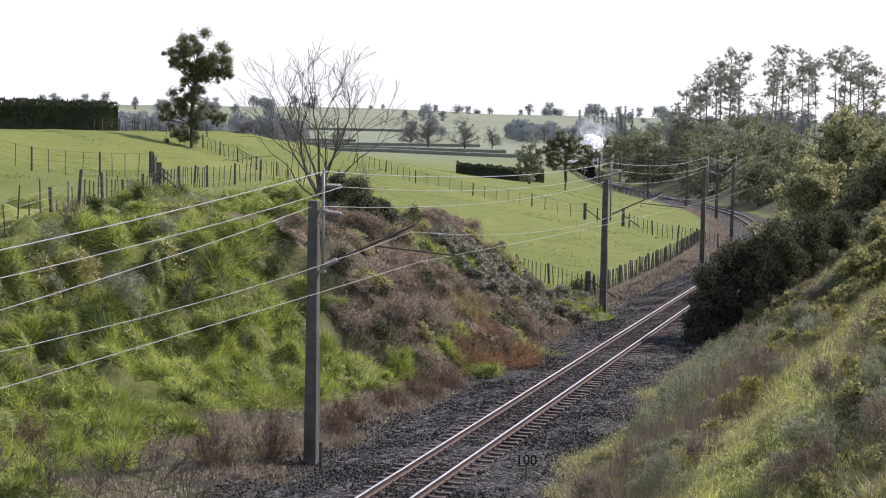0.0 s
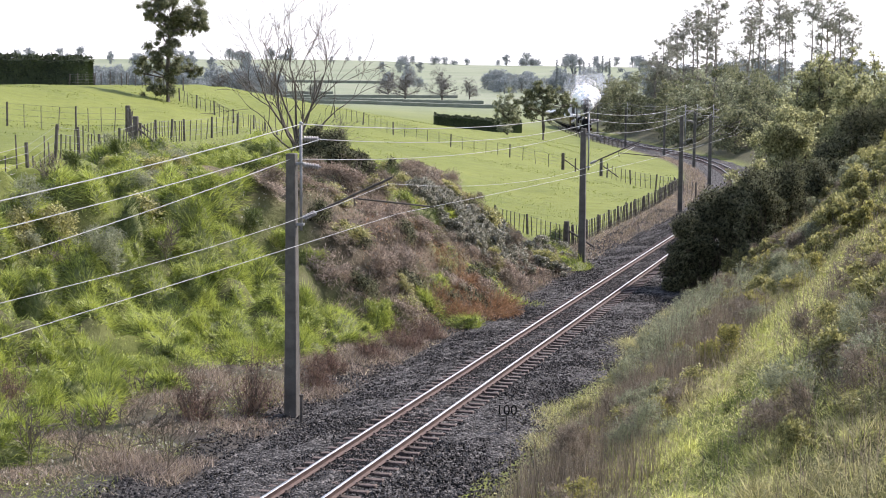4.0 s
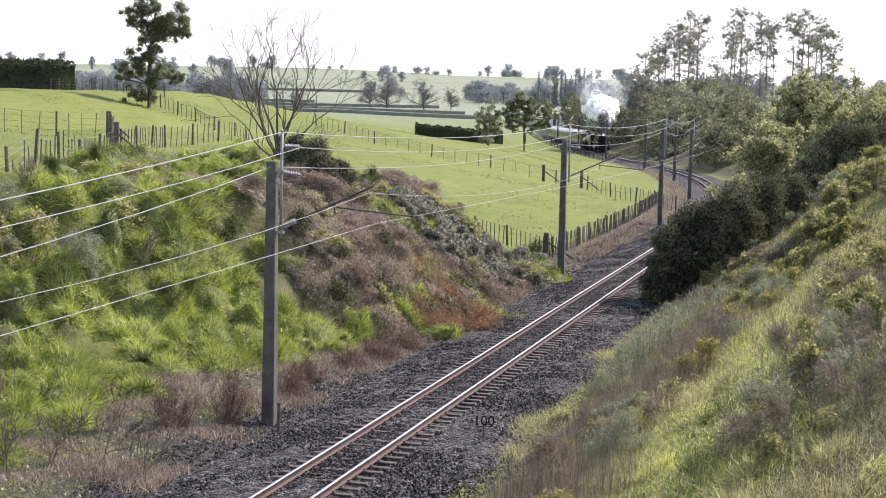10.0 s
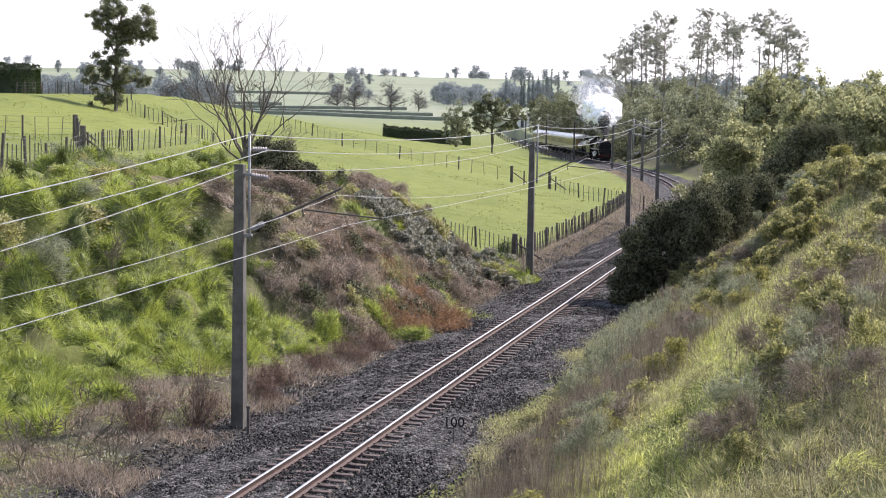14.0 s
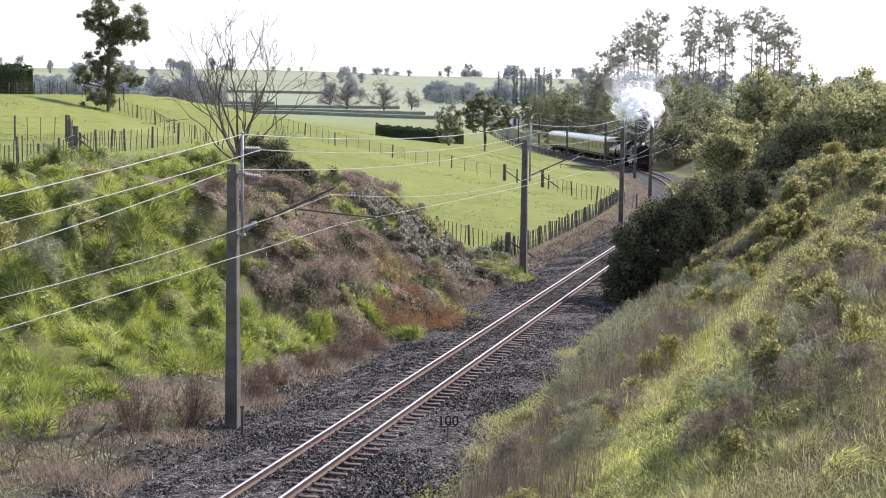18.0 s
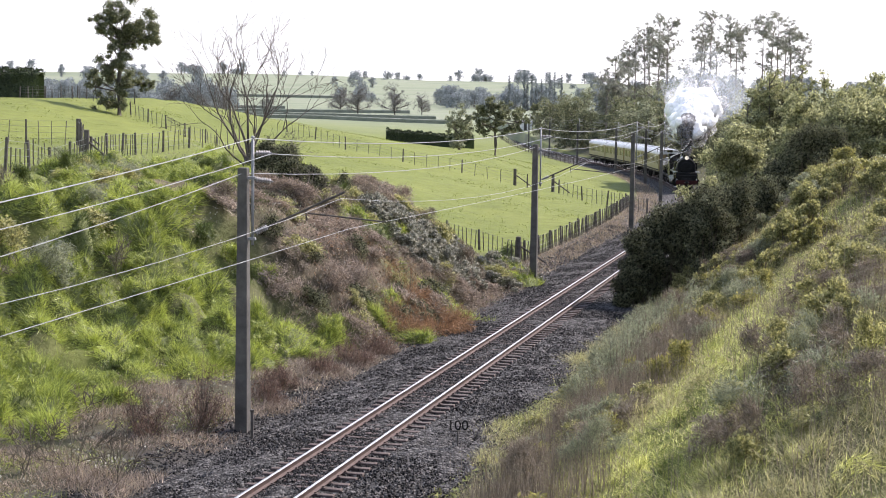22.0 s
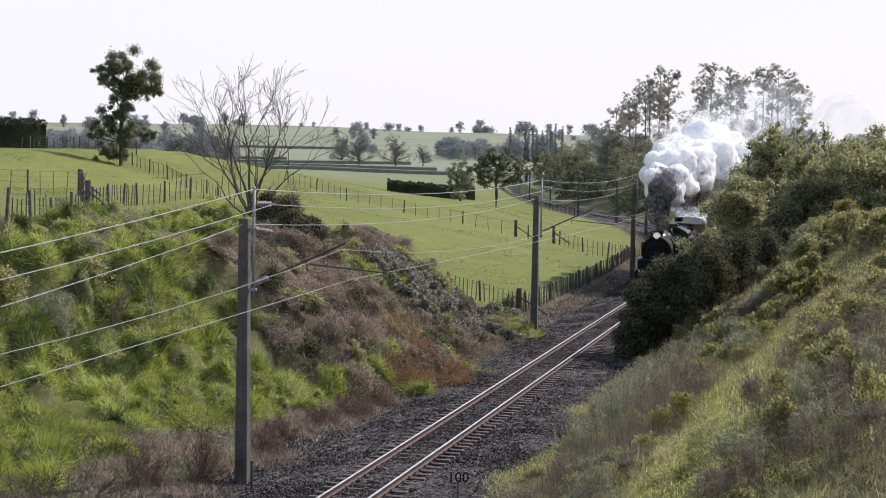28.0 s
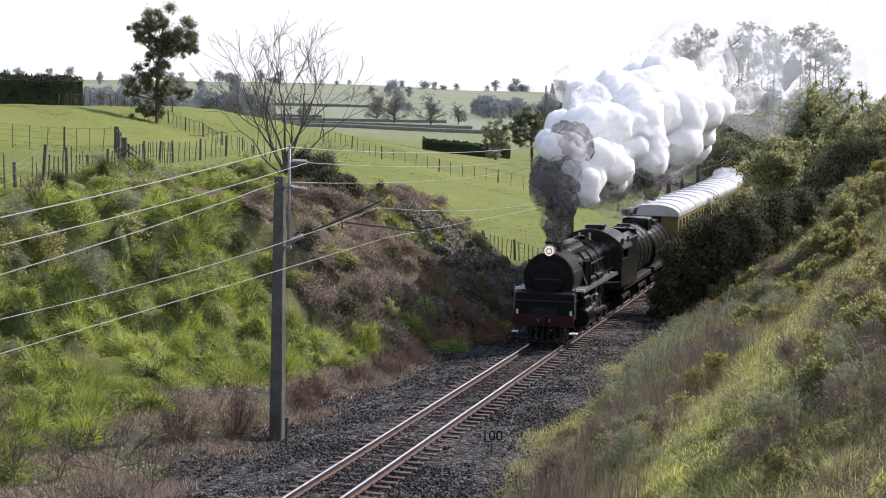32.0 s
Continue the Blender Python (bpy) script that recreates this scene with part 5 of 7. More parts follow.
    grass_stuff("rank_grass", p[~g], np.clip(hv[~g], 0.1, 0.7), 0.007, M_DRYGRASS, 9, "rank dry grass and weeds on the bank", 0.8, 5, 0.16)
    p = p[(path > 0.5) & (rng.uniform(size=len(p)) < 0.25)]
    grass_stuff("trodden_straw", p, 0.2, 0.007, M_STRAW, 20, "pale trodden straw along the path", 1.8, 3, 0.2)

    def hummocks(x, y, s, d):
        return (d > 4.8) & (d < 26) & (s < -14) & (x / y < 0.36) & (waves(x, y, 0.7, 53) > rng.uniform(-0.6, 0.9, len(x)))

    p = scatter(1500, 0, 30, 22, 88, rng, hummocks)
    tussocks("rank_tussocks", p[::2], 0.45, 0.4, 420, 0.007, M_DRYGRASS, 18, "tussocks of rank yellowed grass on the bank", 0.2, dome=False)
    tussocks("path_tussocks", p[1::2], 0.4, 0.3, 420, 0.007, M_GRASS2, 19, "tussocks of bright grass on the bank by the path", 0.17, dome=False)
    p = scatter(400, 2, 26, 24, 62, rng, lambda x, y, s, d: (np.abs(d - path_d(y)) < 1.7) & (x / y < 0.33))[:34]
    tussocks("rush_clumps", p, 0.26, 0.1, 260, 0.005, M_SEDGE, 21, "dark green upright rushes along the path", 0.42, 0.2, False)

    def weeds(x, y, s, d):
        e = np.exp(-(((d - 5.7 - 0.5 * np.sin(y * 0.3)) / 0.95) ** 2)) * (0.2 + 0.8 * sm((-44 - s) / 8)) * np.clip(0.75 + 0.6 * waves(x, y, 0.8, 54), 0, 1) + 0.06 * np.exp(-(((d - 11.5) / 2.5) ** 2))
        return (e > rng.uniform(0, 1, len(x))) & (s < -22) & (d > 3.6)

    p = scatter(120000, 0, 20, 24, 80, rng, weeds)
    hv = 0.82 + 0.25 * waves(p[:, 0], p[:, 1], 1.6, 49)
    grass_stuff("dead_weeds", p, hv, 0.007, M_WEED, 10, "tall brown dead weed stems beside the line", 0.16, 5, 0.18)

    def paddock(x, y, s, d):
        return (-d > 5) & (y > 84) & (-d < 70) & (waves(x, y, 0.5, 51) > rng.uniform(-0.2, 1.2, len(x)))

    p = scatter(26000, -50, 24, 84, 240, rng, paddock)
    grass_stuff("paddock_grass", p, 0.12, 0.03, M_GRASS3, 11, "grazed grass tufts in the paddock", 0.8, 5, 0.3)

    def verge(x, y, s, d):
        return (-d > 2.9) & (-d < 4.7) & (s > -32) & (s < 120)

    p = scatter(50000, 3, 40, 74, 230, rng, verge)
    k = rng.uniform(size=len(p)) < 0.35
    grass_stuff("verge_grass", p[k], 0.3, 0.014, M_STRAW, 12, "pale dry grass between fence and ballast", 0.7, 6, 0.15)
    grass_stuff("verge_weeds", p[~k], 0.34, 0.014, M_DEAD, 13, "brown dead weeds between fence and ballast", 0.7, 6, 0.15)


build_grass()


def carpet(name, n, region, keep, high, leaf, aspect, mat, seed, label, up=0.4):
    """Low tangled growth: small leaves and twigs over the ground, thicker in clumps."""
    rng = np.random.RandomState(seed)
    p = scatter(n, *region, rng, keep)
    lump = np.clip(0.55 + 0.6 * waves(p[:, 0], p[:, 1], 2.6, seed), 0.08, 1.3)
    p[:, 2] += high * lump * rng.uniform(size=len(p)) ** 1.3
    return tagged(leaves(name, p, leaf, mat, rng, aspect, up=up), label, "scrub", kind="stuff")


def build_carpets():
    rng = np.random.RandomState(91)

    def face(bias, sd, k=1.1):
        def keep(x, y, s, d):
            toe = 3.0 + 5.2 * sm((-46 - s) / 18.0)
            left = -d
            zone = sm((left - toe + 0.9) / 0.8) * (1 - sm((left - toe - 7.5) / 3.0)) * sm((-19 - s) / 4.0) * (0.04 + 0.96 * sm((s + 53 + 0.3 * (left - toe)) / 6.0))
            return (zone * np.clip(bias + 0.8 * waves(x, y, k, sd), 0, 1) > rng.uniform(size=len(x))) & (np.abs(x / y) < 0.3)
        return keep

    reg = (-13, 9, 40, 86)
    carpet("dead_growth", 110000, reg, face(0.55, 60), 0.5, 0.13, 0.12, M_DEAD, 61, "brown dead growth over the cutting face")
    carpet("withered_leaves", 60000, reg, face(0.35, 62), 0.4, 0.09, 0.5, M_BRAMBLE, 63, "greyish withered leaves over the cutting face")
    carpet("dark_undergrowth", 50000, reg, face(0.25, 64), 0.55, 0.12, 0.2, M_GORSE, 65, "dark undergrowth on the cutting face")
    carpet("rusty_undergrowth", 30000, (-2, 7, 52, 70), face(0.3, 66), 0.4, 0.13, 0.14, M_DEADRED, 67, "rust-coloured dead undergrowth on the cutting face")

    def crest(x, y, s, d):
        left = -d
        return (left > crest_left(s) - 6) & (left < crest_left(s) + 0.3) & (s < -18) & (np.clip(0.4 + 0.7 * waves(x, y, 0.9, 68), 0, 1) * sm((left - crest_left(s) + 6) / 4) > rng.uniform(size=len(x))) & (np.abs(x / y) < 0.3)

    carpet("crest_scrub", 90000, (-22, 4, 44, 98), crest, 0.7, 0.14, 0.14, M_GREYBUSH, 69, "grey scrub along the crest of the cutting", 0.7)
    carpet("crest_brush", 40000, (-22, 4, 44, 98), crest, 0.6, 0.14, 0.12, M_DEAD, 70, "brown brush along the crest of the cutting", 0.7)

    def litter(x, y, s, d):
        toe = 3.0 + 5.2 * sm((-46 - s) / 18.0)
        left = -d
        return (left > 3.6) & (left < toe + 1.6) & (s < -36) & (np.clip(0.5 + 0.6 * waves(x, y, 1.5, 71), 0, 1) > rng.uniform(size=len(x))) & (np.abs(x / y) < 0.3)

    def patches(x, y, s, d):
        toe = 3.0 + 5.2 * sm((-46 - s) / 18.0)
        return (-d > 3.9) & (-d < toe + 1.0) & (s < -40) & (waves(x, y, 1.2, 81) > rng.uniform(0.0, 0.6, len(x))) & (np.abs(x / y) < 0.3)

    def edge(x, y, s, d):
        return (d > 3.0 + 0.5 * waves(x, y, 1.3, 74)) & (d < 6.6) & (s < -14) & (np.clip(0.7 + 0.6 * waves(x, y, 1.4, 75), 0, 1) * (1 - 0.6 * sm((d - 4.8) / 1.5)) > rng.uniform(size=len(x))) & (x / y < 0.33)

    carpet("weed_litter", 60000, (0, 20, 24, 90), edge, 0.3, 0.12, 0.12, M_WEED, 76, "brown dead weeds at the edge of the ballast", 0.5)
    carpet("grey_weeds", 40000, (0, 20, 24, 90), edge, 0.35, 0.1, 0.3, M_GREYBUSH, 77, "grey-green weeds at the edge of the ballast", 0.5)
    carpet("green_weeds", 30000, (0, 20, 24, 90), edge, 0.3, 0.09, 0.5, M_SCRUB, 78, "olive weeds at the edge of the ballast", 0.4)
    carpet("leaf_litter", 26000, (-14, 5, 33, 72), litter, 0.14, 0.1, 0.5, M_BRAMBLE, 79, "greyish fallen leaves and creeper beside the ballast", 0.1)
    carpet("low_creeper", 90000, (-14, 3, 33, 60), patches, 0.2, 0.14, 0.08, M_GRASS, 80, "patches of low green growth beside the ballast", 0.7)
    carpet("twig_litter", 22000, (-14, 5, 33, 72), litter, 0.18, 0.16, 0.07, M_STRAW, 72, "pale fallen twigs and dead stalks beside the ballast", 0.0)
    carpet("dark_litter", 90000, (-14, 5, 33, 72), litter, 0.2, 0.14, 0.1, M_WEED, 73, "dark dead stalks beside the ballast", 0.2)


build_carpets()


# ---- fences ----
def build_fence(line, label, post_gap=4.2, battens=4, high=1.1, seed=1, group=""):
    """Posts and battens on wires along a line of places."""
    rng = random.Random(seed)
    x0, y0 = line[0]
    root = thing("wire_fence", x0, y0, land1(x0, y0), 0, label, "fence", group)
    o = root.location
    bm = rod(bmesh.new(), (0, 0, -0.3), (0, 0, high + 0.08), 0.068, 0.06, 7)
    post_me = bm_mesh("post", bm, M_POST)
    bm = box(bmesh.new(), 0, 0, high / 2, 0.042, 0.034, high, 0.004)
    bat_me = bm_mesh("batten", bm, M_POST)
    tops = []
    for (ax, ay), (bx, by) in zip(line[:-1], line[1:]):
        L = math.hypot(bx - ax, by - ay)
        n = max(1, round(L / post_gap))
        for i in range(n):
            for j in range(battens + 1):
                u = (i + j / (battens + 1)) / n
                x, y = ax + (bx - ax) * u, ay + (by - ay) * u
                z = land1(x, y)
                m = pose(x - o.x, y - o.y, z - o.z, rng.uniform(-4, 4), rng.uniform(-4, 4), rng.uniform(0, 90))
                if j == 0:
                    put("post", post_me, root, "", m)
                    tops.append((x - o.x, y - o.y, z - o.z))
                else:
                    put("batten", bat_me, root, "", m)
    x, y = line[-1]
    z = land1(x, y)
    put("post", post_me, root, "", pose(x - o.x, y - o.y, z - o.z, 0, 0, 20))
    tops.append((x - o.x, y - o.y, z - o.z))
    for h in (0.25, 0.5, 0.75, 0.98):
        v, f = tube_path([(a, b, c + h * high) for a, b, c in tops], 0.006, 4)
        put("wire", mesh_from("wire", v, f, M_FENCEWIRE), root)
    return root


def strainer(x, y, h, label):
    root = thing("strainer_post", x, y, land1(x, y), 0, label, "post", "strainer posts")
    bm = rod(bmesh.new(), (0, 0, -0.4), (0, 0, h), 0.15, 0.135, 10)
    bmesh.ops.bevel(bm, geom=[e for e in bm.edges if all(v.co.z > h - 0.01 for v in e.verts)], offset=0.02, segments=1, affect="EDGES")
    part("post", bm, M_POST, root)
    part("stay", rod(bmesh.new(), (0.1, 0, h * 0.62), (1.35, -0.7, 0.0), 0.05, n=7), M_POST, root, "slanting stay")


def build_fences():
    build_fence([(-14.8, 50), (-13.0, 58), (-13.2, 72), (-13.5, 83)], "post and batten wire fence along the top of the cutting", 4.5, 4, 1.1, 1)
    build_fence([(-13.7, 83.3), (-16.8, 100.5), (-20.7, 105.3), (-30, 110)], "post and batten wire fence across the paddock", 5.0, 3, 1.4, 2)
    build_fence([(-13.3, 83.2), (-12.7, 94), (-10.6, 101), (-7.2, 105)], "post and batten wire fence along the crest", 4.2, 4, 1.1, 3)
    build_fence([(-8.5, 172), (-2.6, 160), (7.8, 155), (13.2, 150)], "post and batten wire fence on the green slope", 5.6, 4, 1.1, 4)
    build_fence([(15.6, 147), (18.5, 138), (20.6, 131)], "post and batten wire fence near the line", 4.5, 4, 1.1, 5)
    pts = [track_point(s, -4.65)[:2] for s in (-19, -8, 2, 12, 22, 33)]
    build_fence([(4.0, 96), (7.2, 87.6)] + pts, "close-set batten fence along the railway boundary", 3.6, 7, 1.0, 6)
    pts = [track_point(s, -5.5)[:2] for s in (150, 175, 200, 225, 250, 275, 300)]
    build_fence(pts, "post and batten wire fence inside the curve", 6.0, 4, 1.05, 7)
    build_fence([(-34, 170), (-21, 152.5), (-13, 136), (-9, 120)], "post and batten wire fence beside the lone tree", 5.0, 3, 1.05, 8)
    build_fence([(-33, 169), (-28, 167), (-22.5, 166)], "rail fence with close posts by the hedge", 1.6, 1, 1.1, 9)
    strainer(-13.5, 83, 1.5, "stout wooden strainer post where fences meet")
    strainer(-16.8, 100.5, 1.5, "stout wooden strainer post beside the fence corner")
    strainer(15.2, 148, 1.45, "stout wooden strainer post with a slanting stay")
    strainer(7.3, 87.6, 1.25, "stout wooden corner post near the railway")
    strainer(12.2, 151, 1.45, "stout wooden strainer post on the slope")


build_fences()




# ---- the train ----
M_BLACK = material("black_engine_paint", two((0.003, 0.003, 0.0033), (0.01, 0.01, 0.01)), 3, 0.25, 0, 0.12, 9, spec=0.5)
# light grey steel: on the running boards the sunlight is painted in
M_BOARD = material("light_grey_steel", two((0.1, 0.1, 0.1), (0.24, 0.235, 0.23)), 5, 0.45, 0.3, 0.1, 12)
M_SOOT = material("sooty_black", two((0.003, 0.003, 0.003), (0.008, 0.008, 0.008)), 4, 0.7, 0, 0.2, 14, spec=0.2)
M_BRIGHT = material("bright_steel", two((0.5, 0.5, 0.5), (0.7, 0.7, 0.69)), 6, 0.25, 1.0)
M_RED = material("red_buffer_beam", two((0.028, 0.004, 0.005), (0.05, 0.006, 0.007)), 3, 0.5, spec=0.2)
M_CREAM = material("mustard_coach_paint", two((0.26, 0.22, 0.085), (0.36, 0.31, 0.13)), 1.2, 0.4, 0, 0.05, 8)
M_UNDER = material("underframe_black", two((0.006, 0.006, 0.006), (0.02, 0.018, 0.017)), 4, 0.7, spec=0.25)
M_ROOF = material("silver_roof_paint", two((0.55, 0.56, 0.57), (0.72, 0.72, 0.72)), 1.1, 0.38, 0.25, 0.08, 6)
M_WINDOW = material("carriage_glass", two((0.012, 0.014, 0.016), (0.03, 0.033, 0.035)), 2, 0.08)
M_COAL = material("coal", two((0.008, 0.008, 0.008), (0.03, 0.03, 0.03)), 9, 0.5, 0, 0.8, 25)
M_WHITEPAINT = material("white_paint", two((0.7, 0.7, 0.68), (0.8, 0.8, 0.78)), 4, 0.5)
M_ORANGE = material("ochre_end_paint", two((0.17, 0.12, 0.04), (0.25, 0.18, 0.065)), 2, 0.45)


def lamp_glow():
    m = bpy.data.materials.new("headlight_glow")
    m.use_nodes = True
    b = m.node_tree.nodes["Principled BSDF"]
    b.inputs["Base Color"].default_value = (0.9, 0.8, 0.65, 1)
    b.inputs["Emission Color"].default_value = (1.0, 0.86, 0.68, 1)
    b.inputs["Emission Strength"].default_value = 0.55
    return m


M_GLOW = lamp_glow()


def cyl_y(bm, y0, y1, z, r, n=28, x=0.0, r2=None):
    return rod(bm, (x, y0, z), (x, y1, z), r, r2, n)


def wheel_pair(r, tyre_w, half, counter=True):
    """Two wheels on an axle as one turning mesh, with spokes."""
    bm = bmesh.new()
    rod(bm, (-half, 0, 0), (half, 0, 0), 0.07, n=10)
    for sg in (-1, 1):
        x = sg * half
        for k in range(20):
            a0, a1 = 2 * math.pi * k / 20, 2 * math.pi * (k + 1) / 20
            am = (a0 + a1) / 2
            box(bm, x, (r - 0.04) * math.cos(am), (r - 0.04) * math.sin(am), tyre_w, 2 * r * math.sin(math.pi / 20) * 1.02, 0.085, 0, Matrix.Rotation(am - math.pi / 2, 4, "X"))
        for k in range(12):
            a = 2 * math.pi * k / 12
            rod(bm, (x, 0.1 * math.cos(a), 0.1 * math.sin(a)), (x, (r - 0.07) * math.cos(a), (r - 0.07) * math.sin(a)), 0.028, 0.022, 5)
        rod(bm, (x - 0.07, 0, 0), (x + 0.07, 0, 0), 0.13, n=12)
        if counter:
            box(bm, x, 0, -(r - 0.2), tyre_w * 0.8, r * 0.9, 0.2)
            rod(bm, (x, 0, 0.3), (x + sg * 0.16, 0, 0.3), 0.05, n=8)
    return bm


WHEEL_R = 0.685
WHEELS, RODS = [], []


def build_engine():
    root = thing("steam_locomotive", 0, 0, 0, 0, "black steam locomotive with a red buffer beam hauling a train", "locomotive")
    bm = cyl_y(bmesh.new(), 3.3, 5.0, 2.28, 0.9, 36)
    cyl_y(bm, 5.0, 5.06, 2.28, 0.9, 36, 0, 0.86)
    part("smokebox", bm, M_SOOT, root)
    door = part("smokebox_door", cyl_y(bmesh.new(), 5.06, 5.2, 2.25, 0.66, 32, 0, 0.5), M_SOOT, root)
    bm = box(bmesh.new(), 0, 5.19, 2.25, 0.9, 0.03, 0.05)
    rod(bm, (0, 5.1, 2.25), (0, 5.32, 2.25), 0.05, n=10)
    part("door_dart", bm, M_BLACK, door)
    bm = cyl_y(bmesh.new(), -2.6, 3.3, 2.28, 0.86, 36, 0, 0.8)
    part("boiler", bm, M_BLACK, root)
    for yb in (-2.0, -0.7, 0.7, 2.0, 3.28):
        bm = cyl_y(bmesh.new(), yb - 0.04, yb + 0.04, 2.28, 0.875 if yb < 3 else 0.915, 36)
        part("boiler_band", bm, M_BLACK, root)
    bm = rod(bmesh.new(), (0, 4.15, 3.05), (0, 4.15, 3.46), 0.26, 0.3, 20)
    rod(bm, (0, 4.15, 3.42), (0, 4.15, 3.49), 0.34, 0.34, 20)
    part("chimney", bm, M_SOOT, root)
    bm = cyl_y(bmesh.new(), 0.6, 3.1, 2.86, 0.5, 24)
    cyl_y(bm, 3.1, 3.5, 2.86, 0.5, 24, 0, 0.36)
    cyl_y(bm, 0.1, 0.6, 2.86, 0.34, 24, 0, 0.5)
    part("dome_casing", bm, M_BLACK, root)
    bm = rod(bmesh.new(), (0, -1.2, 2.9), (0, -1.2, 3.22), 0.42, 0.36, 20)
    rod(bm, (0, -1.2, 3.2), (0, -1.2, 3.34), 0.36, 0.16, 20)
    part("steam_dome", bm, M_BLACK, root)
    for sx in (-0.2, 0.2):
        part("safety_valve", rod(bmesh.new(), (sx, -2.1, 3.0), (sx, -2.1, 3.4), 0.06, 0.05, 8), M_BRIGHT, root)
    # headlight
    hl = part("headlight", cyl_y(bmesh.new(), 4.55, 5.02, 3.22, 0.21, 20), M_BLACK, root)
    part("headlight_ring", cyl_y(bmesh.new(), 5.0, 5.05, 3.22, 0.235, 20), M_BRIGHT, hl, "polished ring")
    part("headlight_lens", cyl_y(bmesh.new(), 5.045, 5.07, 3.22, 0.17, 18), M_GLOW, hl, "glowing warm lens")
    part("lens_ring", cyl_y(bmesh.new(), 5.06, 5.08, 3.22, 0.11, 18), M_BRIGHT, hl)
    part("lens_core", cyl_y(bmesh.new(), 5.075, 5.09, 3.22, 0.075, 14), M_GLOW, hl, "glowing warm lens core")
    # frames, running boards, cylinders
    bm = box(bmesh.new(), 0, 0.2, 1.02, 0.95, 11.2, 0.62, 0.03)
    part("main_frame", bm, M_UNDER, root)
    for sg in (-1, 1):
        bm = box(bmesh.new(), sg * 0.93, 1.0, 1.86, 0.56, 7.6, 0.05, 0.01)
        box(bm, sg * 1.2, 1.0, 1.84, 0.03, 7.6, 0.12)
        part("running_board", bm, M_BOARD, root, "steel running board, its sunlit look painted light grey")
        bm = box(bmesh.new(), sg * 1.0, 4.82, 1.87, 0.5, 0.08, 0.1, 0.01)
        part("board_edge", bm, M_WHITEPAINT, root, "white-edged step")
        bm = cyl_y(bmesh.new(), 3.2, 4.35, 0.86, 0.37, 22, sg * 0.98)
        cyl_y(bm, 3.3, 4.25, 1.4, 0.22, 18, sg * 0.95)
        box(bm, sg * 0.92, 3.77, 1.25, 0.5, 1.0, 0.7, 0.06)
        cy = part("cylinder", bm, M_BLACK, root)
        part("cylinder_cover", cyl_y(bmesh.new(), 4.35, 4.4, 0.86, 0.33, 20, sg * 0.98), M_SOOT, cy)
        bm = rod(bmesh.new(), (sg * 1.0, 2.0, 0.86), (sg * 1.0, 3.2, 0.86), 0.045, n=8)
        box(bm, sg * 1.0, 2.3, 1.06, 0.1, 1.7, 0.1, 0.02)
        box(bm, sg * 1.0, 2.1, 0.9, 0.16, 0.4, 0.3, 0.03)
        part("slide_bar", bm, M_BRIGHT, root, "polished slide bar and crosshead")
        bm = box(bmesh.new(), sg * 1.06, 1.35, 1.3, 0.07, 0.16, 0.75, 0.02)
        box(bm, sg * 1.07, 1.35, 1.3, 0.12, 0.3, 0.3, 0.04)
        part("expansion_link", bm, M_BRIGHT, root, "polished valve gear link")
        part("radius_rod", rod(bmesh.new(), (sg * 1.06, 1.35, 1.45), (sg * 1.04, 3.2, 1.4), 0.04, n=8), M_BRIGHT, root, "polished rod")
        part("combination_lever", rod(bmesh.new(), (sg * 1.08, 2.2, 0.55), (sg * 1.06, 2.45, 1.5), 0.045, n=8), M_BRIGHT, root, "polished lever")
        part("connecting_rod", rod(bmesh.new(), (sg * 1.08, 2.1, 0.86), (sg * 1.0, -0.7, 0.75), 0.06, n=8), M_BRIGHT, root, "polished rod")
        for q in (3.6, 2.0, 0.3, -1.4):
            part("pipe_run", rod(bmesh.new(), (sg * 0.8, q, 2.75), (sg * 1.05, q - 0.35, 1.9), 0.035, n=6), M_BRIGHT if q in (3.6, 0.3) else M_BLACK, root)
        part("injector_pipe", rod(bmesh.new(), (sg * 0.88, 3.0, 2.1), (sg * 0.95, -3.2, 2.0), 0.045, n=8), M_BLACK, root)
        bm = rod(bmesh.new(), (sg * 0.86, 4.9, 2.5), (sg * 0.86, -2.5, 2.55), 0.022, n=6)
        part("handrail", bm, M_BRIGHT, root, "polished handrail")
        bm = rod(bmesh.new(), (sg * 0.72, 4.9, 1.95), (sg * 0.84, 4.1, 2.35), 0.05, n=8)
        part("steam_pipe", bm, M_BRIGHT, root)
        for q in (2.4, 0.9):
            bm = cyl_y(bmesh.new(), q - 0.6, q + 0.5, 2.02, 0.16, 14, sg * 1.0)
            part("air_reservoir", bm, M_BLACK, root)
        part("air_pump", rod(bmesh.new(), (sg * 0.98, 3.05, 1.9), (sg * 0.98, 3.05, 2.75), 0.16, n=12), M_BLACK, root)
    # front beam
    part("front_apron", box(bmesh.new(), 0, 5.45, 1.35, 2.05, 0.5, 0.95, 0.05), M_SOOT, root)
    bm = box(bmesh.new(), 0, 5.75, 0.88, 2.05, 0.14, 0.4, 0.02)
    beam = part("buffer_beam", bm, M_RED, root, "red painted beam")
    for i in range(4):
        bm = box(bmesh.new(), -0.2 + 0.13 * i, 5.83, 0.9, 0.07, 0.02, 0.11)
        part("plate_bar", bm, M_BOARD, beam, "dull grey bar")
    bm = box(bmesh.new(), 0, 5.35, 1.55, 2.1, 0.8, 0.06, 0.01)
    box(bm, 0, 5.1, 1.62, 1.9, 0.06, 0.5, 0.01)
    part("front_deck", bm, M_BLACK, root)
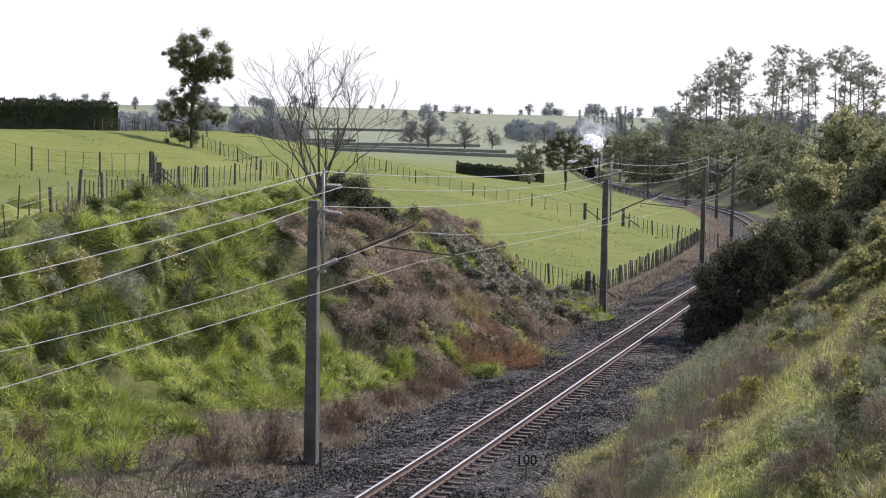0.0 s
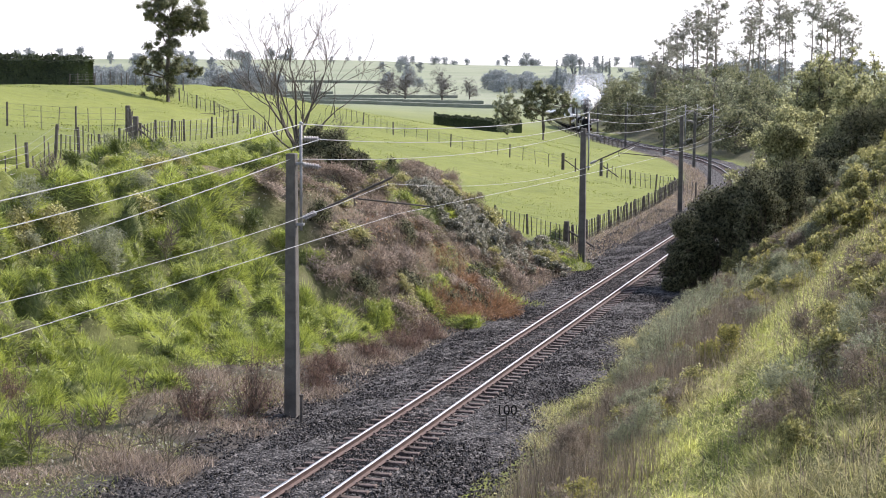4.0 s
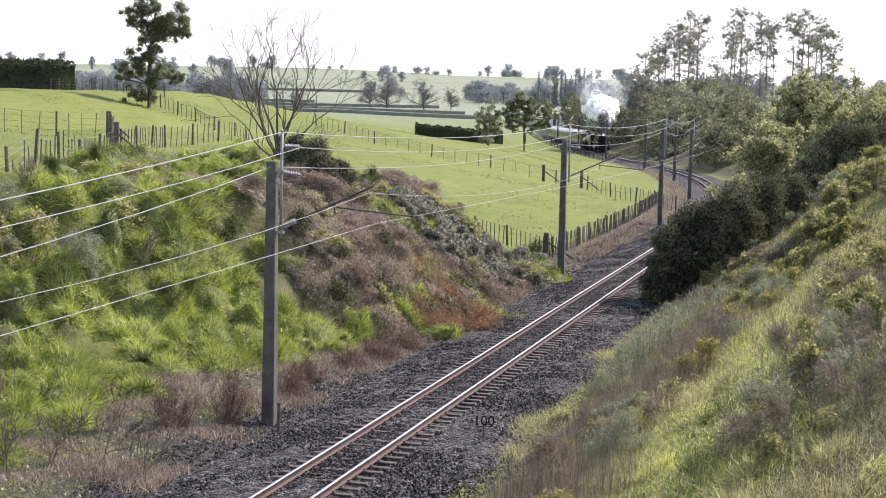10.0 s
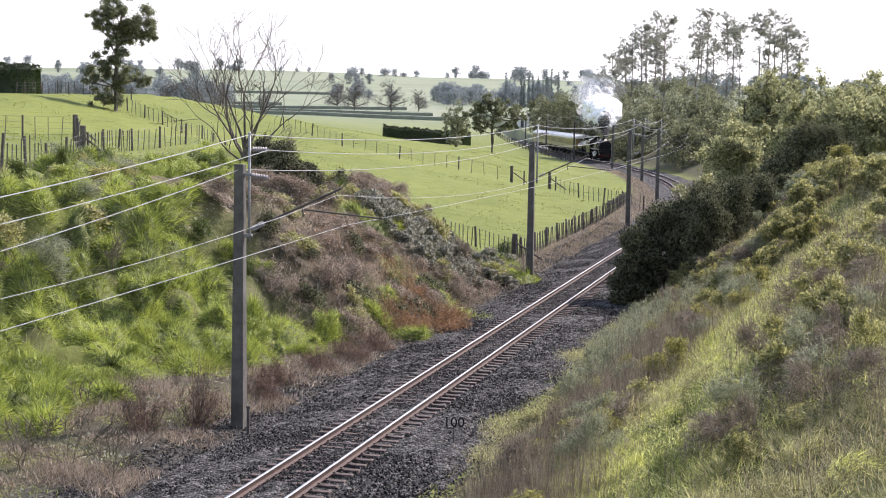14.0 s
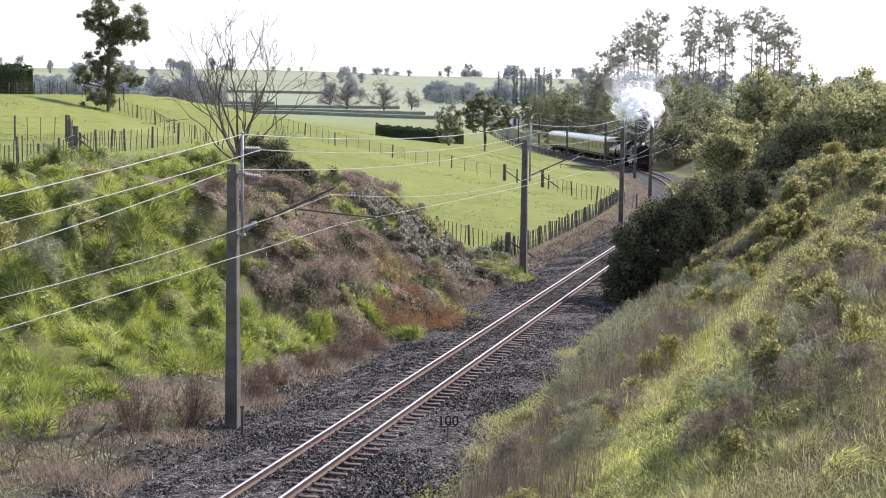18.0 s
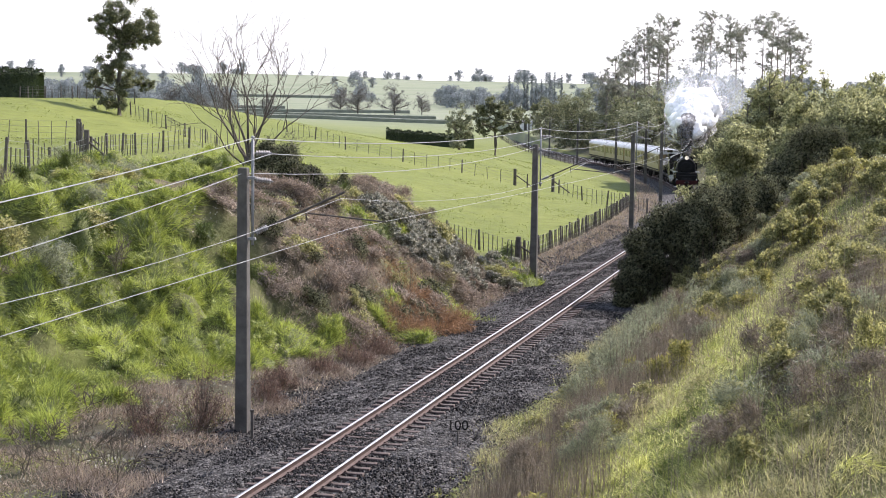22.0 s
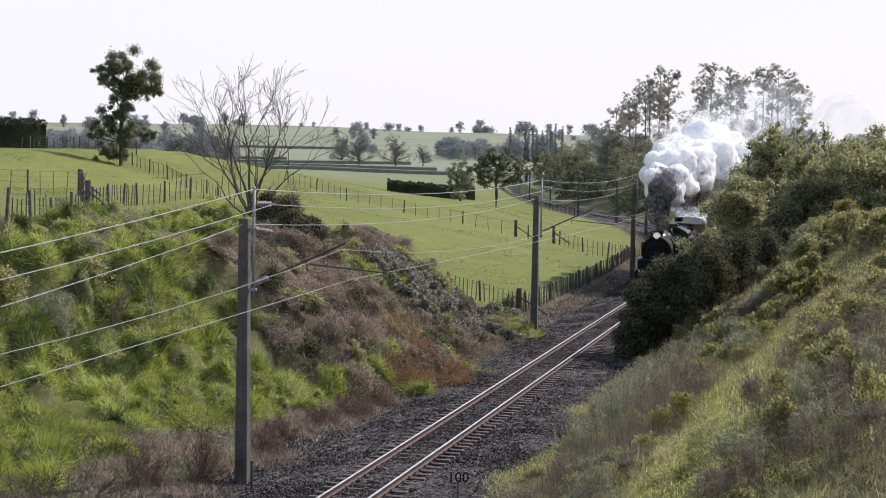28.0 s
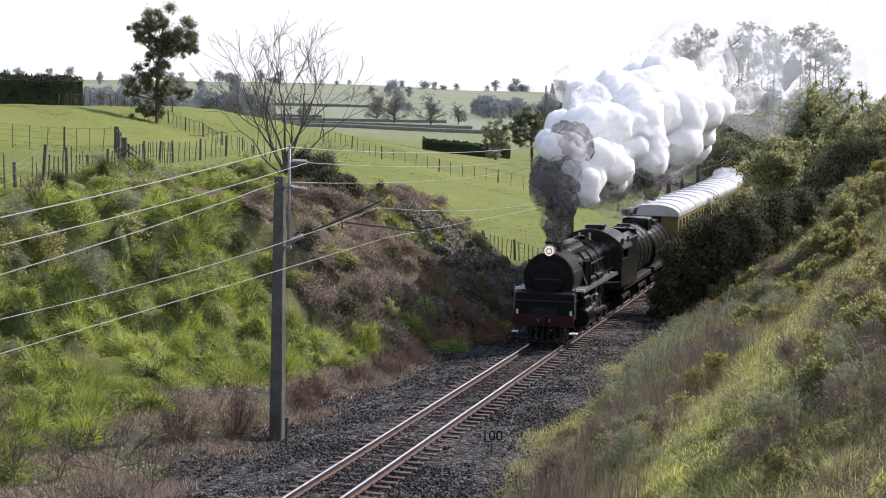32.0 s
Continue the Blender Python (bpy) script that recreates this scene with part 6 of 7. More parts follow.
    for sg in (-1, 1):
        part("marker_lamp", rod(bmesh.new(), (sg * 0.93, 5.78, 1.1), (sg * 0.93, 5.78, 1.24), 0.04, n=10), M_WHITEPAINT, root, "small white lamp")
        part("hand_stanchion", rod(bmesh.new(), (sg * 1.05, 5.7, 1.3), (sg * 1.05, 5.7, 2.1), 0.018, n=6), M_BRIGHT, root)
        part("front_step", box(bmesh.new(), sg * 1.0, 5.55, 0.45, 0.28, 0.3, 0.05, 0.01), M_WHITEPAINT, root, "white-edged step")
    bm = rod(bmesh.new(), (-0.85, 5.85, 0.22), (0, 6.15, 0.2), 0.03, n=6)
    rod(bm, (0.85, 5.85, 0.22), (0, 6.15, 0.2), 0.03, n=6)
    pilot = part("cowcatcher", bm, M_UNDER, root)
    for k in range(9):
        x = -0.8 + 0.2 * k
        part("pilot_bar", rod(bmesh.new(), (x, 5.8, 0.72), (x * 1.05, 6.15 - 0.35 * abs(x), 0.2), 0.03, n=6), M_UNDER, pilot)
    bm = box(bmesh.new(), 0, 5.95, 0.88, 0.22, 0.4, 0.3, 0.04)
    part("coupler", bm, M_UNDER, root)
    # firebox and cab
    bm = box(bmesh.new(), 0, -2.9, 2.2, 1.75, 1.7, 1.6, 0.25)
    part("firebox", bm, M_BLACK, root)
    for sg in (-1, 1):
        side = part("cab_side", box(bmesh.new(), sg * 1.22, -4.5, 1.75, 0.06, 1.9, 1.1, 0.01), M_BLACK, root)
        part("cab_pillar", box(bmesh.new(), sg * 1.22, -3.75, 2.7, 0.06, 0.4, 0.85, 0.01), M_BLACK, side)
        part("cab_pillar", box(bmesh.new(), sg * 1.22, -5.3, 2.7, 0.06, 0.3, 0.85, 0.01), M_BLACK, side)
        part("cab_wing", box(bmesh.new(), sg * 1.0, -3.6, 2.2, 0.42, 0.05, 1.0, 0.01), M_BLACK, side)
    part("cab_floor", box(bmesh.new(), 0, -4.5, 1.2, 2.36, 1.9, 0.1), M_UNDER, root)
    def arch(y0, y1, r0, r1, lift=0.0):
        """A bent sheet over the cab from one eave to the other."""
        n, vs, fs = 16, [], []
        for k in range(n + 1):
            a = math.radians(30 + 120 * k / n)
            for r, y in ((r0, y0), (r1, y0), (r1, y1), (r0, y1)):
                vs.append((1.03 * r * math.cos(a), y, 1.98 + lift + 0.97 * r * math.sin(a)))
        for k in range(n):
            for j in range(4):
                fs.append((k * 4 + j, k * 4 + (j + 1) % 4, k * 4 + 4 + (j + 1) % 4, k * 4 + 4 + j))
        fs += [(3, 2, 1, 0), (n * 4, n * 4 + 1, n * 4 + 2, n * 4 + 3)]
        return vs, fs

    vs, fs = arch(-5.75, -3.35, 1.46, 1.52)
    put("cab_roof", mesh_from("cab_roof", vs, fs, M_BLACK), root)
    vs, fs = arch(-3.62, -3.54, 0.85, 1.46)
    front = put("cab_front", mesh_from("cab_front", vs, fs, M_BLACK), root)
    for sg in (-1, 1):
        part("cab_window", box(bmesh.new(), sg * 0.93, -3.52, 2.75, 0.28, 0.02, 0.34, 0.0), M_WINDOW, front)
    part("roof_ventilator", box(bmesh.new(), 0, -4.6, 3.5, 0.7, 0.9, 0.14, 0.03), M_BLACK, root)
    # wheels
    me = bm_mesh("driving_wheelset", wheel_pair(WHEEL_R, 0.12, 0.6), M_UNDER)
    for yw in (2.15, 0.7, -0.75, -2.2):
        WHEELS.append((put("driving_wheelset", me, root, "", pose(0, yw, WHEEL_R)), yw))
    small = bm_mesh("truck_wheelset", wheel_pair(0.38, 0.11, 0.58, False), M_UNDER)
    for yw, rr in ((5.0, 0.38), (3.4, 0.38), (-3.9, 0.38)):
        put("truck_wheelset", small, root, "", pose(0, yw, rr))
    for sg in (-1, 1):
        bm = box(bmesh.new(), 0, 0, 0, 0.05, 4.5, 0.11, 0.015)
        for yw in (2.15, 0.7, -0.75, -2.2):
            rod(bm, (-0.04, yw + 0.02, 0), (0.04, yw + 0.02, 0), 0.1, n=12)
        RODS.append((part("coupling_rod", bm, M_BRIGHT, root, "polished coupling rod", pose(sg * 0.8, 0, WHEEL_R)), sg))
    return root


def bogie(parent, y, wheel_me, half=0.95):
    bm = bmesh.new()
    for sg in (-1, 1):
        box(bm, sg * 0.82, 0, 0.5, 0.1, 2.3, 0.2, 0.02)
        for q in (-half, half):
            box(bm, sg * 0.84, q, 0.42, 0.14, 0.26, 0.26, 0.02)
    box(bm, 0, 0, 0.55, 1.7, 0.4, 0.2, 0.02)
    b = part("bogie", bm, M_UNDER, parent, "", pose(0, y, 0))
    for q in (-half, half):
        put("wheelset", wheel_me, b, "", pose(0, q, 0.38))
    return b


def build_tender(wheel_me):
    root = thing("locomotive_tender", 0, 0, 0, 0, "black tender with a banded round water tank and coal", "tender")
    part("underframe", box(bmesh.new(), 0, 0, 0.95, 2.1, 8.2, 0.22, 0.03), M_UNDER, root)
    bm = cyl_y(bmesh.new(), -4.0, 1.4, 1.98, 1.1, 32)
    part("water_tank", bm, M_BLACK, root)
    for q in (-3.9, -2.7, -1.5, -0.3, 0.9):
        part("tank_band", cyl_y(bmesh.new(), q - 0.05, q + 0.05, 1.98, 1.125, 32), M_BLACK, root)
    for sg in (-1, 1):
        part("bunker_side", box(bmesh.new(), sg * 1.12, 2.6, 2.0, 0.06, 2.7, 1.9, 0.02), M_BLACK, root)
        part("bunker_flare", box(bmesh.new(), sg * 0.95, 2.6, 3.0, 0.4, 2.7, 0.06, 0.01, Matrix.Rotation(sg * 0.5, 4, "Y")), M_BLACK, root)
    part("bunker_back", box(bmesh.new(), 0, 1.3, 2.2, 2.2, 0.06, 2.0, 0.01), M_BLACK, root)
    part("bunker_front", box(bmesh.new(), 0, 3.95, 1.7, 2.2, 0.06, 1.3, 0.01), M_BLACK, root)
    bm = bmesh.new()
    rng = random.Random(6)
    for k in range(90):
        bmesh.ops.create_icosphere(bm, subdivisions=1, radius=rng.uniform(0.12, 0.26), matrix=Matrix.Translation((rng.uniform(-0.95, 0.95), rng.uniform(1.5, 3.7), rng.uniform(2.5, 2.95))))
    part("coal_heap", bm, M_COAL, root, "heaped black coal")
    part("filler_hatch", rod(bmesh.new(), (0, -2.4, 2.9), (0, -2.4, 3.15), 0.3, n=16), M_BLACK, root)
    part("ladder", box(bmesh.new(), 0.3, -4.05, 1.9, 0.4, 0.04, 1.8, 0.01), M_BLACK, root)
    for q in (-2.4, 2.4):
        bogie(root, q, wheel_me)
    return root


def build_wagon(wheel_me):
    root = thing("tank_wagon", 0, 0, 0, 0, "dark auxiliary wagon with a boxy top behind the tender", "wagon")
    part("underframe", box(bmesh.new(), 0, 0, 0.95, 2.1, 6.4, 0.22, 0.03), M_UNDER, root)
    bm = cyl_y(bmesh.new(), -3.0, 3.0, 1.75, 1.05, 32)
    part("body", bm, M_BLACK, root)
    for q in (-2.8, -1.4, 0.0, 1.4, 2.8):
        part("tank_band", cyl_y(bmesh.new(), q - 0.05, q + 0.05, 1.75, 1.07, 32), M_BLACK, root)
    part("top_box", box(bmesh.new(), 0, 1.6, 2.9, 1.2, 1.5, 0.6, 0.06), M_BLACK, root)
    for q in (0.9, 2.2):
        part("vent_cowl", rod(bmesh.new(), (0.4, q, 3.3), (0.4, q, 3.6), 0.25, 0.3, 14), M_BLACK, root)
    part("rear_box", box(bmesh.new(), 0, -1.6, 2.8, 0.9, 1.4, 0.25, 0.05), M_BLACK, root)
    for q in (-1.9, 1.9):
        bogie(root, q, wheel_me, 0.8)
    return root


COACH_L = 18.2


def build_coach(wheel_me):
    root = thing("railway_carriage", 0, 0, 0, 0, "mustard railway carriage with a silver roof and dark windows", "carriage", "carriages of the train")
    L = COACH_L
    part("underframe", box(bmesh.new(), 0, 0, 0.98, 2.0, L, 0.24, 0.03), M_UNDER, root)
    bm = bmesh.new()
    for sg in (-1, 1):
        box(bm, sg * 1.2, 0, 1.48, 0.08, L, 0.8, 0.015)
        box(bm, sg * 1.2, 0, 2.86, 0.08, L, 0.24, 0.015)
        n = 12
        for k in range(n + 1):
            box(bm, sg * 1.2, -L / 2 + 0.25 + (L - 0.5) * k / n, 2.31, 0.08, 0.5, 0.88, 0.01)
    part("body_side", bm, M_CREAM, root)
    for sg in (-1, 1):
        part("waist_band", box(bmesh.new(), sg * 1.245, 0, 1.22, 0.02, L, 0.16), M_UNDER, root)
        for k in range(12):
            y = -L / 2 + 0.25 + (L - 0.5) * (k + 0.5) / 12
            part("window", box(bmesh.new(), sg * 1.19, y, 2.31, 0.03, 1.02, 0.88), M_WINDOW, root)
    for sg in (-1, 1):
        part("body_end", box(bmesh.new(), 0, sg * (L / 2 - 0.03), 2.05, 2.44, 0.08, 1.9, 0.02), M_ORANGE, root, "orange carriage end")
        part("end_door", box(bmesh.new(), 0, sg * (L / 2 + 0.03), 2.0, 0.8, 0.06, 1.85, 0.02), M_UNDER, root)
    bm = bmesh.new()
    segs, ys = 16, np.linspace(-L / 2 - 0.12, L / 2 + 0.12, 9)
    rows = []
    for y in ys:
        row = []
        e = 0.0 if abs(y) < L / 2 - 1 else 0.06
        for k in range(segs + 1):
            a = math.pi * k / segs
            row.append(bm.verts.new((-1.3 * math.cos(a), y, 2.96 + (0.62 - e) * math.sin(a) ** 0.8)))
        rows.append(row)
    for r0, r1 in zip(rows[:-1], rows[1:]):
        for k in range(segs):
            bm.faces.new((r0[k], r0[k + 1], r1[k + 1], r1[k]))
    bm.faces.new(rows[0][::-1])
    bm.faces.new(rows[-1])
    bmesh.ops.recalc_face_normals(bm, faces=bm.faces[:])
    roof = part("roof", bm, M_ROOF, root, "silver-painted curved roof")
    for k in range(8):
        y = -L / 2 + 1.2 + k * (L - 2.4) / 7
        part("roof_vent", box(bmesh.new(), 0.45, y, 3.56, 0.22, 0.34, 0.14, 0.03), M_ROOF, roof)
    for k in range(6):
        y = -L / 2 + 1.0 + k * (L - 2.0) / 5
        bm = bmesh.new()
        for q in range(12):
            a0, a1 = math.pi * q / 12, math.pi * (q + 1) / 12
            rod(bm, (-1.305 * math.cos(a0), y, 2.97 + 0.625 * math.sin(a0) ** 0.8), (-1.305 * math.cos(a1), y, 2.97 + 0.625 * math.sin(a1) ** 0.8), 0.02, n=4)
        part("roof_seam", bm, M_ROOF, roof)
    part("underfloor_box", box(bmesh.new(), 0.5, 1.2, 0.65, 0.9, 2.2, 0.5, 0.04), M_UNDER, root)
    part("underfloor_box", box(bmesh.new(), -0.5, -1.6, 0.65, 0.9, 1.6, 0.5, 0.04), M_UNDER, root)
    for q in (-6.4, 6.4):
        bogie(root, q, wheel_me)
    return root


SMALL_WHEEL = bm_mesh("wheelset", wheel_pair(0.38, 0.11, 0.58, False), M_UNDER)
ENGINE = build_engine()
TENDER = build_tender(SMALL_WHEEL)
WAGON = build_wagon(SMALL_WHEEL)
COACH = build_coach(SMALL_WHEEL)
COACHES = [COACH] + [copy_thing(COACH, Matrix()) for _ in range(3)]


# ---- small trackside things ----
def build_sign():
    x, y, z, a = track_point(-65.6, 2.35)
    root = thing("speed_board", x, y, land1(x, y), -4, "small black speed figures on a thin post beside the track", "sign")
    part("post", rod(bmesh.new(), (0, 0, -0.2), (0, 0, 0.78), 0.018, n=8), M_POST, root)
    part("cross_bar", box(bmesh.new(), 0, 0, 0.78, 0.5, 0.02, 0.02), M_POST, root)
    for i, ch in enumerate("100"):
        cu = bpy.data.curves.new("figure", "FONT")
        cu.body, cu.size, cu.extrude, cu.align_x = ch, 0.34, 0.006, "CENTER"
        tmp = bpy.data.objects.new("figure", cu)
        me = bpy.data.meshes.new_from_object(tmp)
        bpy.data.objects.remove(tmp)
        me.materials.clear()
        me.materials.append(M_SOOT)
        put("figure", me, root, "black figure", pose(-0.17 + 0.17 * i, 0, 0.8, 90, 0, 0))


build_sign()


def build_post():
    x, y = -2.92, 42.5
    root = thing("marker_post", x, y, land1(x, y), 0, "short dark wooden post beside the mast", "post")
    part("shaft", box(bmesh.new(), 0, 0, 0.28, 0.07, 0.07, 0.8, 0.01), M_POST, root)
    part("cap", box(bmesh.new(), 0, 0, 0.69, 0.1, 0.1, 0.05, 0.01), M_POST, root)


build_post()


# ---- steam ----
def smoke_material(name, stops, clear, scale=0.6, glow=0.35):
    m = bpy.data.materials.new(name)
    m.use_nodes = True
    n, l = m.node_tree.nodes, m.node_tree.links
    n.remove(n["Principled BSDF"])
    co = n.new("ShaderNodeTexCoord")
    no = n.new("ShaderNodeTexNoise")
    no.inputs["Scale"].default_value, no.inputs["Detail"].default_value = scale, 5
    l.new(co.outputs["Object"], no.inputs["Vector"])
    ra = n.new("ShaderNodeValToRGB")
    for e, (p, c) in zip(ra.color_ramp.elements, stops):
        e.position, e.color = p, (*c, 1)
    l.new(no.outputs["Fac"], ra.inputs["Fac"])
    di, tr, tp = n.new("ShaderNodeBsdfDiffuse"), n.new("ShaderNodeBsdfTranslucent"), n.new("ShaderNodeBsdfTransparent")
    l.new(ra.outputs["Color"], di.inputs["Color"])
    l.new(ra.outputs["Color"], tr.inputs["Color"])
    m1, m2 = n.new("ShaderNodeMixShader"), n.new("ShaderNodeMixShader")
    m1.inputs["Fac"].default_value = glow
    l.new(di.outputs[0], m1.inputs[1])
    l.new(tr.outputs[0], m1.inputs[2])
    mr = n.new("ShaderNodeMapRange")
    mr.inputs["From Min"].default_value, mr.inputs["From Max"].default_value = 0.3, 0.7
    mr.interpolation_type = "SMOOTHSTEP"
    mr.inputs["To Min"].default_value, mr.inputs["To Max"].default_value = clear
    n3 = n.new("ShaderNodeTexNoise")
    n3.inputs["Scale"].default_value, n3.inputs["Detail"].default_value = scale * 1.2, 2
    l.new(co.outputs["Object"], n3.inputs["Vector"])
    l.new(n3.outputs["Fac"], mr.inputs["Value"])
    l.new(mr.outputs[0], m2.inputs["Fac"])
    l.new(m1.outputs[0], m2.inputs[1])
    l.new(tp.outputs[0], m2.inputs[2])
    l.new(m2.outputs[0], n["Material Output"].inputs["Surface"])
    return m


def steam_material():
    """Dense vapour: light sinks in and comes out softened."""
    m = bpy.data.materials.new("white_steam")
    m.use_nodes = True
    b = m.node_tree.nodes["Principled BSDF"]
    b.inputs["Base Color"].default_value = (0.995, 0.995, 0.995, 1)
    b.inputs["Roughness"].default_value = 1.0
    b.inputs["Specular IOR Level"].default_value = 0.0
    b.inputs["Subsurface Weight"].default_value = 1.0
    b.inputs["Subsurface Radius"].default_value = (1.0, 1.0, 1.0)
    b.inputs["Subsurface Scale"].default_value = 0.9
    return m


M_STEAM = steam_material()
M_WISP = smoke_material("thin_steam", [(0.3, (0.95, 0.95, 0.95)), (0.7, (0.99, 0.99, 0.99))], (0.6, 1.0), 0.7, 0.6)
M_SMOKE = smoke_material("dark_smoke", [(0.3, (0.16, 0.15, 0.145)), (0.7, (0.38, 0.36, 0.35))], (0.3, 0.75), 1.3, 0.4)
M_DARKWISP = smoke_material("thin_smoke", [(0.3, (0.3, 0.29, 0.29)), (0.7, (0.5, 0.49, 0.49))], (0.6, 0.95), 1.1, 0.5)
M_HAZE = smoke_material("drifting_haze", [(0.3, (0.86, 0.9, 0.96)), (0.7, (0.9, 0.94, 0.98))], (0.84, 1.0), 0.8, 0.5)


def puff_mesh(name, seed, mat, sub=5, amp=0.36):
    bm = bmesh.new()
    bmesh.ops.create_icosphere(bm, subdivisions=sub, radius=1)
    off = Vector((seed * 3.7, seed * 1.3, seed * 5.1))
    for v in bm.verts:
        c = v.co.normalized()
        k = 0.0
        for f, w in ((1.3, 0.5), (2.7, 0.3), (5.5, 0.15), (11.0, 0.05)):
            k += w * (1 - 2.2 * abs(noise.noise(c * f + off * f)))
        v.co = c * (1 + amp * (k - 0.45))
    return bm_mesh(name, bm, mat, True)


PUFFS = []


def build_plume():
    root = thing("steam_plume", 0, 0, 0, 0, "billowing white steam and dark smoke over the locomotive", "steam")
    kinds = {}
    for key, mat in (("steam", M_STEAM), ("wisp", M_WISP), ("smoke", M_SMOKE), ("dark", M_DARKWISP), ("haze", M_HAZE)):
        kinds[key] = [puff_mesh(key + "_puff", i + 3, mat, 5, 0.15 if key == "haze" else 0.36) for i in range(4)]
    rng = random.Random(12)

    def add(kind, x, y, z, r, name):
        ob = put(name, rng.choice(kinds[kind]), root)
        q = Euler((rng.uniform(0, 6), rng.uniform(0, 6), rng.uniform(0, 6)))
        ob.scale = (r, r * rng.uniform(0.85, 1.1), r * rng.uniform(0.8, 1.0))
        PUFFS.append((ob, Vector((x, y, z)), q, r, rng.uniform(-1, 1)))

    # column at the chimney
    for k in range(14):
        h = k / 13
        add("smoke" if k % 3 else "dark", rng.gauss(0, 0.16) * (0.3 + h), 0.1 - 1.6 * h * h + rng.gauss(0, 0.12), 3.55 + 3.0 * h, 0.34 + 0.55 * h, "smoke_puff")
    # billows, each grown together out of many puffs
    for j in range(6):
        b0 = (1.9, 4.6, 8.0, 12.0, 16.2, 20.4)[j]
        R = 0.75 + 2.0 * (1 - math.exp(-b0 / 5.0)) - 0.12 * max(0, j - 3)
        zc = 5.7 + 1.6 * (1 - math.exp(-b0 / 6.0)) + 0.03 * b0
        bm = bmesh.new()
        for k in range(44):
            a, q = rng.uniform(0, 2 * math.pi), 0.78 * math.sqrt(rng.random())
            r = R * rng.uniform(0.16, 0.46)
            c = Vector((R * q * math.cos(a), rng.uniform(-0.5, 0.5) * (2.4 + 0.55 * j), 0.85 * R * q * math.sin(a)))
            n0 = len(bm.verts)
            bmesh.ops.create_icosphere(bm, subdivisions=3, radius=1)
            bm.verts.ensure_lookup_table()
            off = Vector((rng.uniform(0, 50), rng.uniform(0, 50), rng.uniform(0, 50)))
            for v in bm.verts[n0:]:
                u = v.co.normalized()
                g = sum(w * (1 - 2.2 * abs(noise.noise(u * f + off * f))) for f, w in ((1.3, 0.45), (2.7, 0.3), (5.5, 0.22), (9.0, 0.14)))
                v.co = c + u * r * (1 + 0.4 * (g - 0.45))
        ob = put("steam_puff", bm_mesh("steam_puff", bm, M_STEAM, True), root)
        rm = ob.modifiers.new("grown_together", "REMESH")
        rm.mode, rm.voxel_size, rm.use_smooth_shade = "VOXEL", 0.07, True
        PUFFS.append((ob, Vector((-0.09 * b0, -b0, zc)), None, 0.5, rng.uniform(-1, 1)))
    # dark smoke rolled in under the front billows
    for k in range(16):
        b = rng.uniform(0.8, 9.0)
        R = 0.7 + 2.0 * (1 - math.exp(-b / 5.0))
        zc = 5.6 + 1.5 * (1 - math.exp(-b / 6.0))
        a = math.pi * rng.uniform(1.15, 1.85)
        add("smoke" if k % 2 else "dark", 0.9 * R * math.cos(a) - 0.09 * b, -b, zc + 0.75 * R * math.sin(a), R * rng.uniform(0.16, 0.3), "smoke_puff")
    for k in range(12):
        b = 2.5 + 22.0 * rng.random()
        R = 0.8 + 2.1 * (1 - math.exp(-b / 5.0))
        zc = 5.8 + 1.6 * (1 - math.exp(-b / 6.0)) + 0.03 * b
        a = rng.uniform(0, 2 * math.pi)
        add("wisp", R * math.cos(a) - 0.09 * b, -b, zc + 0.85 * R * math.sin(a), R * rng.uniform(0.25, 0.45), "steam_puff")
    # leaking steam low at the cylinders
    for k in range(5):
        add("wisp", rng.uniform(1.0, 1.35), rng.uniform(-3.6, -1.6), rng.uniform(0.7, 1.3), rng.uniform(0.14, 0.26), "steam_puff")
    # old smoke left behind
    for k in range(10):
        b = 25 + 6.0 * k
        add("haze", rng.gauss(0, 1.6) - 0.1 * b, -b, rng.uniform(7, 12), rng.uniform(2.0, 3.6), "haze_puff")
    return root


PLUME = build_plume()


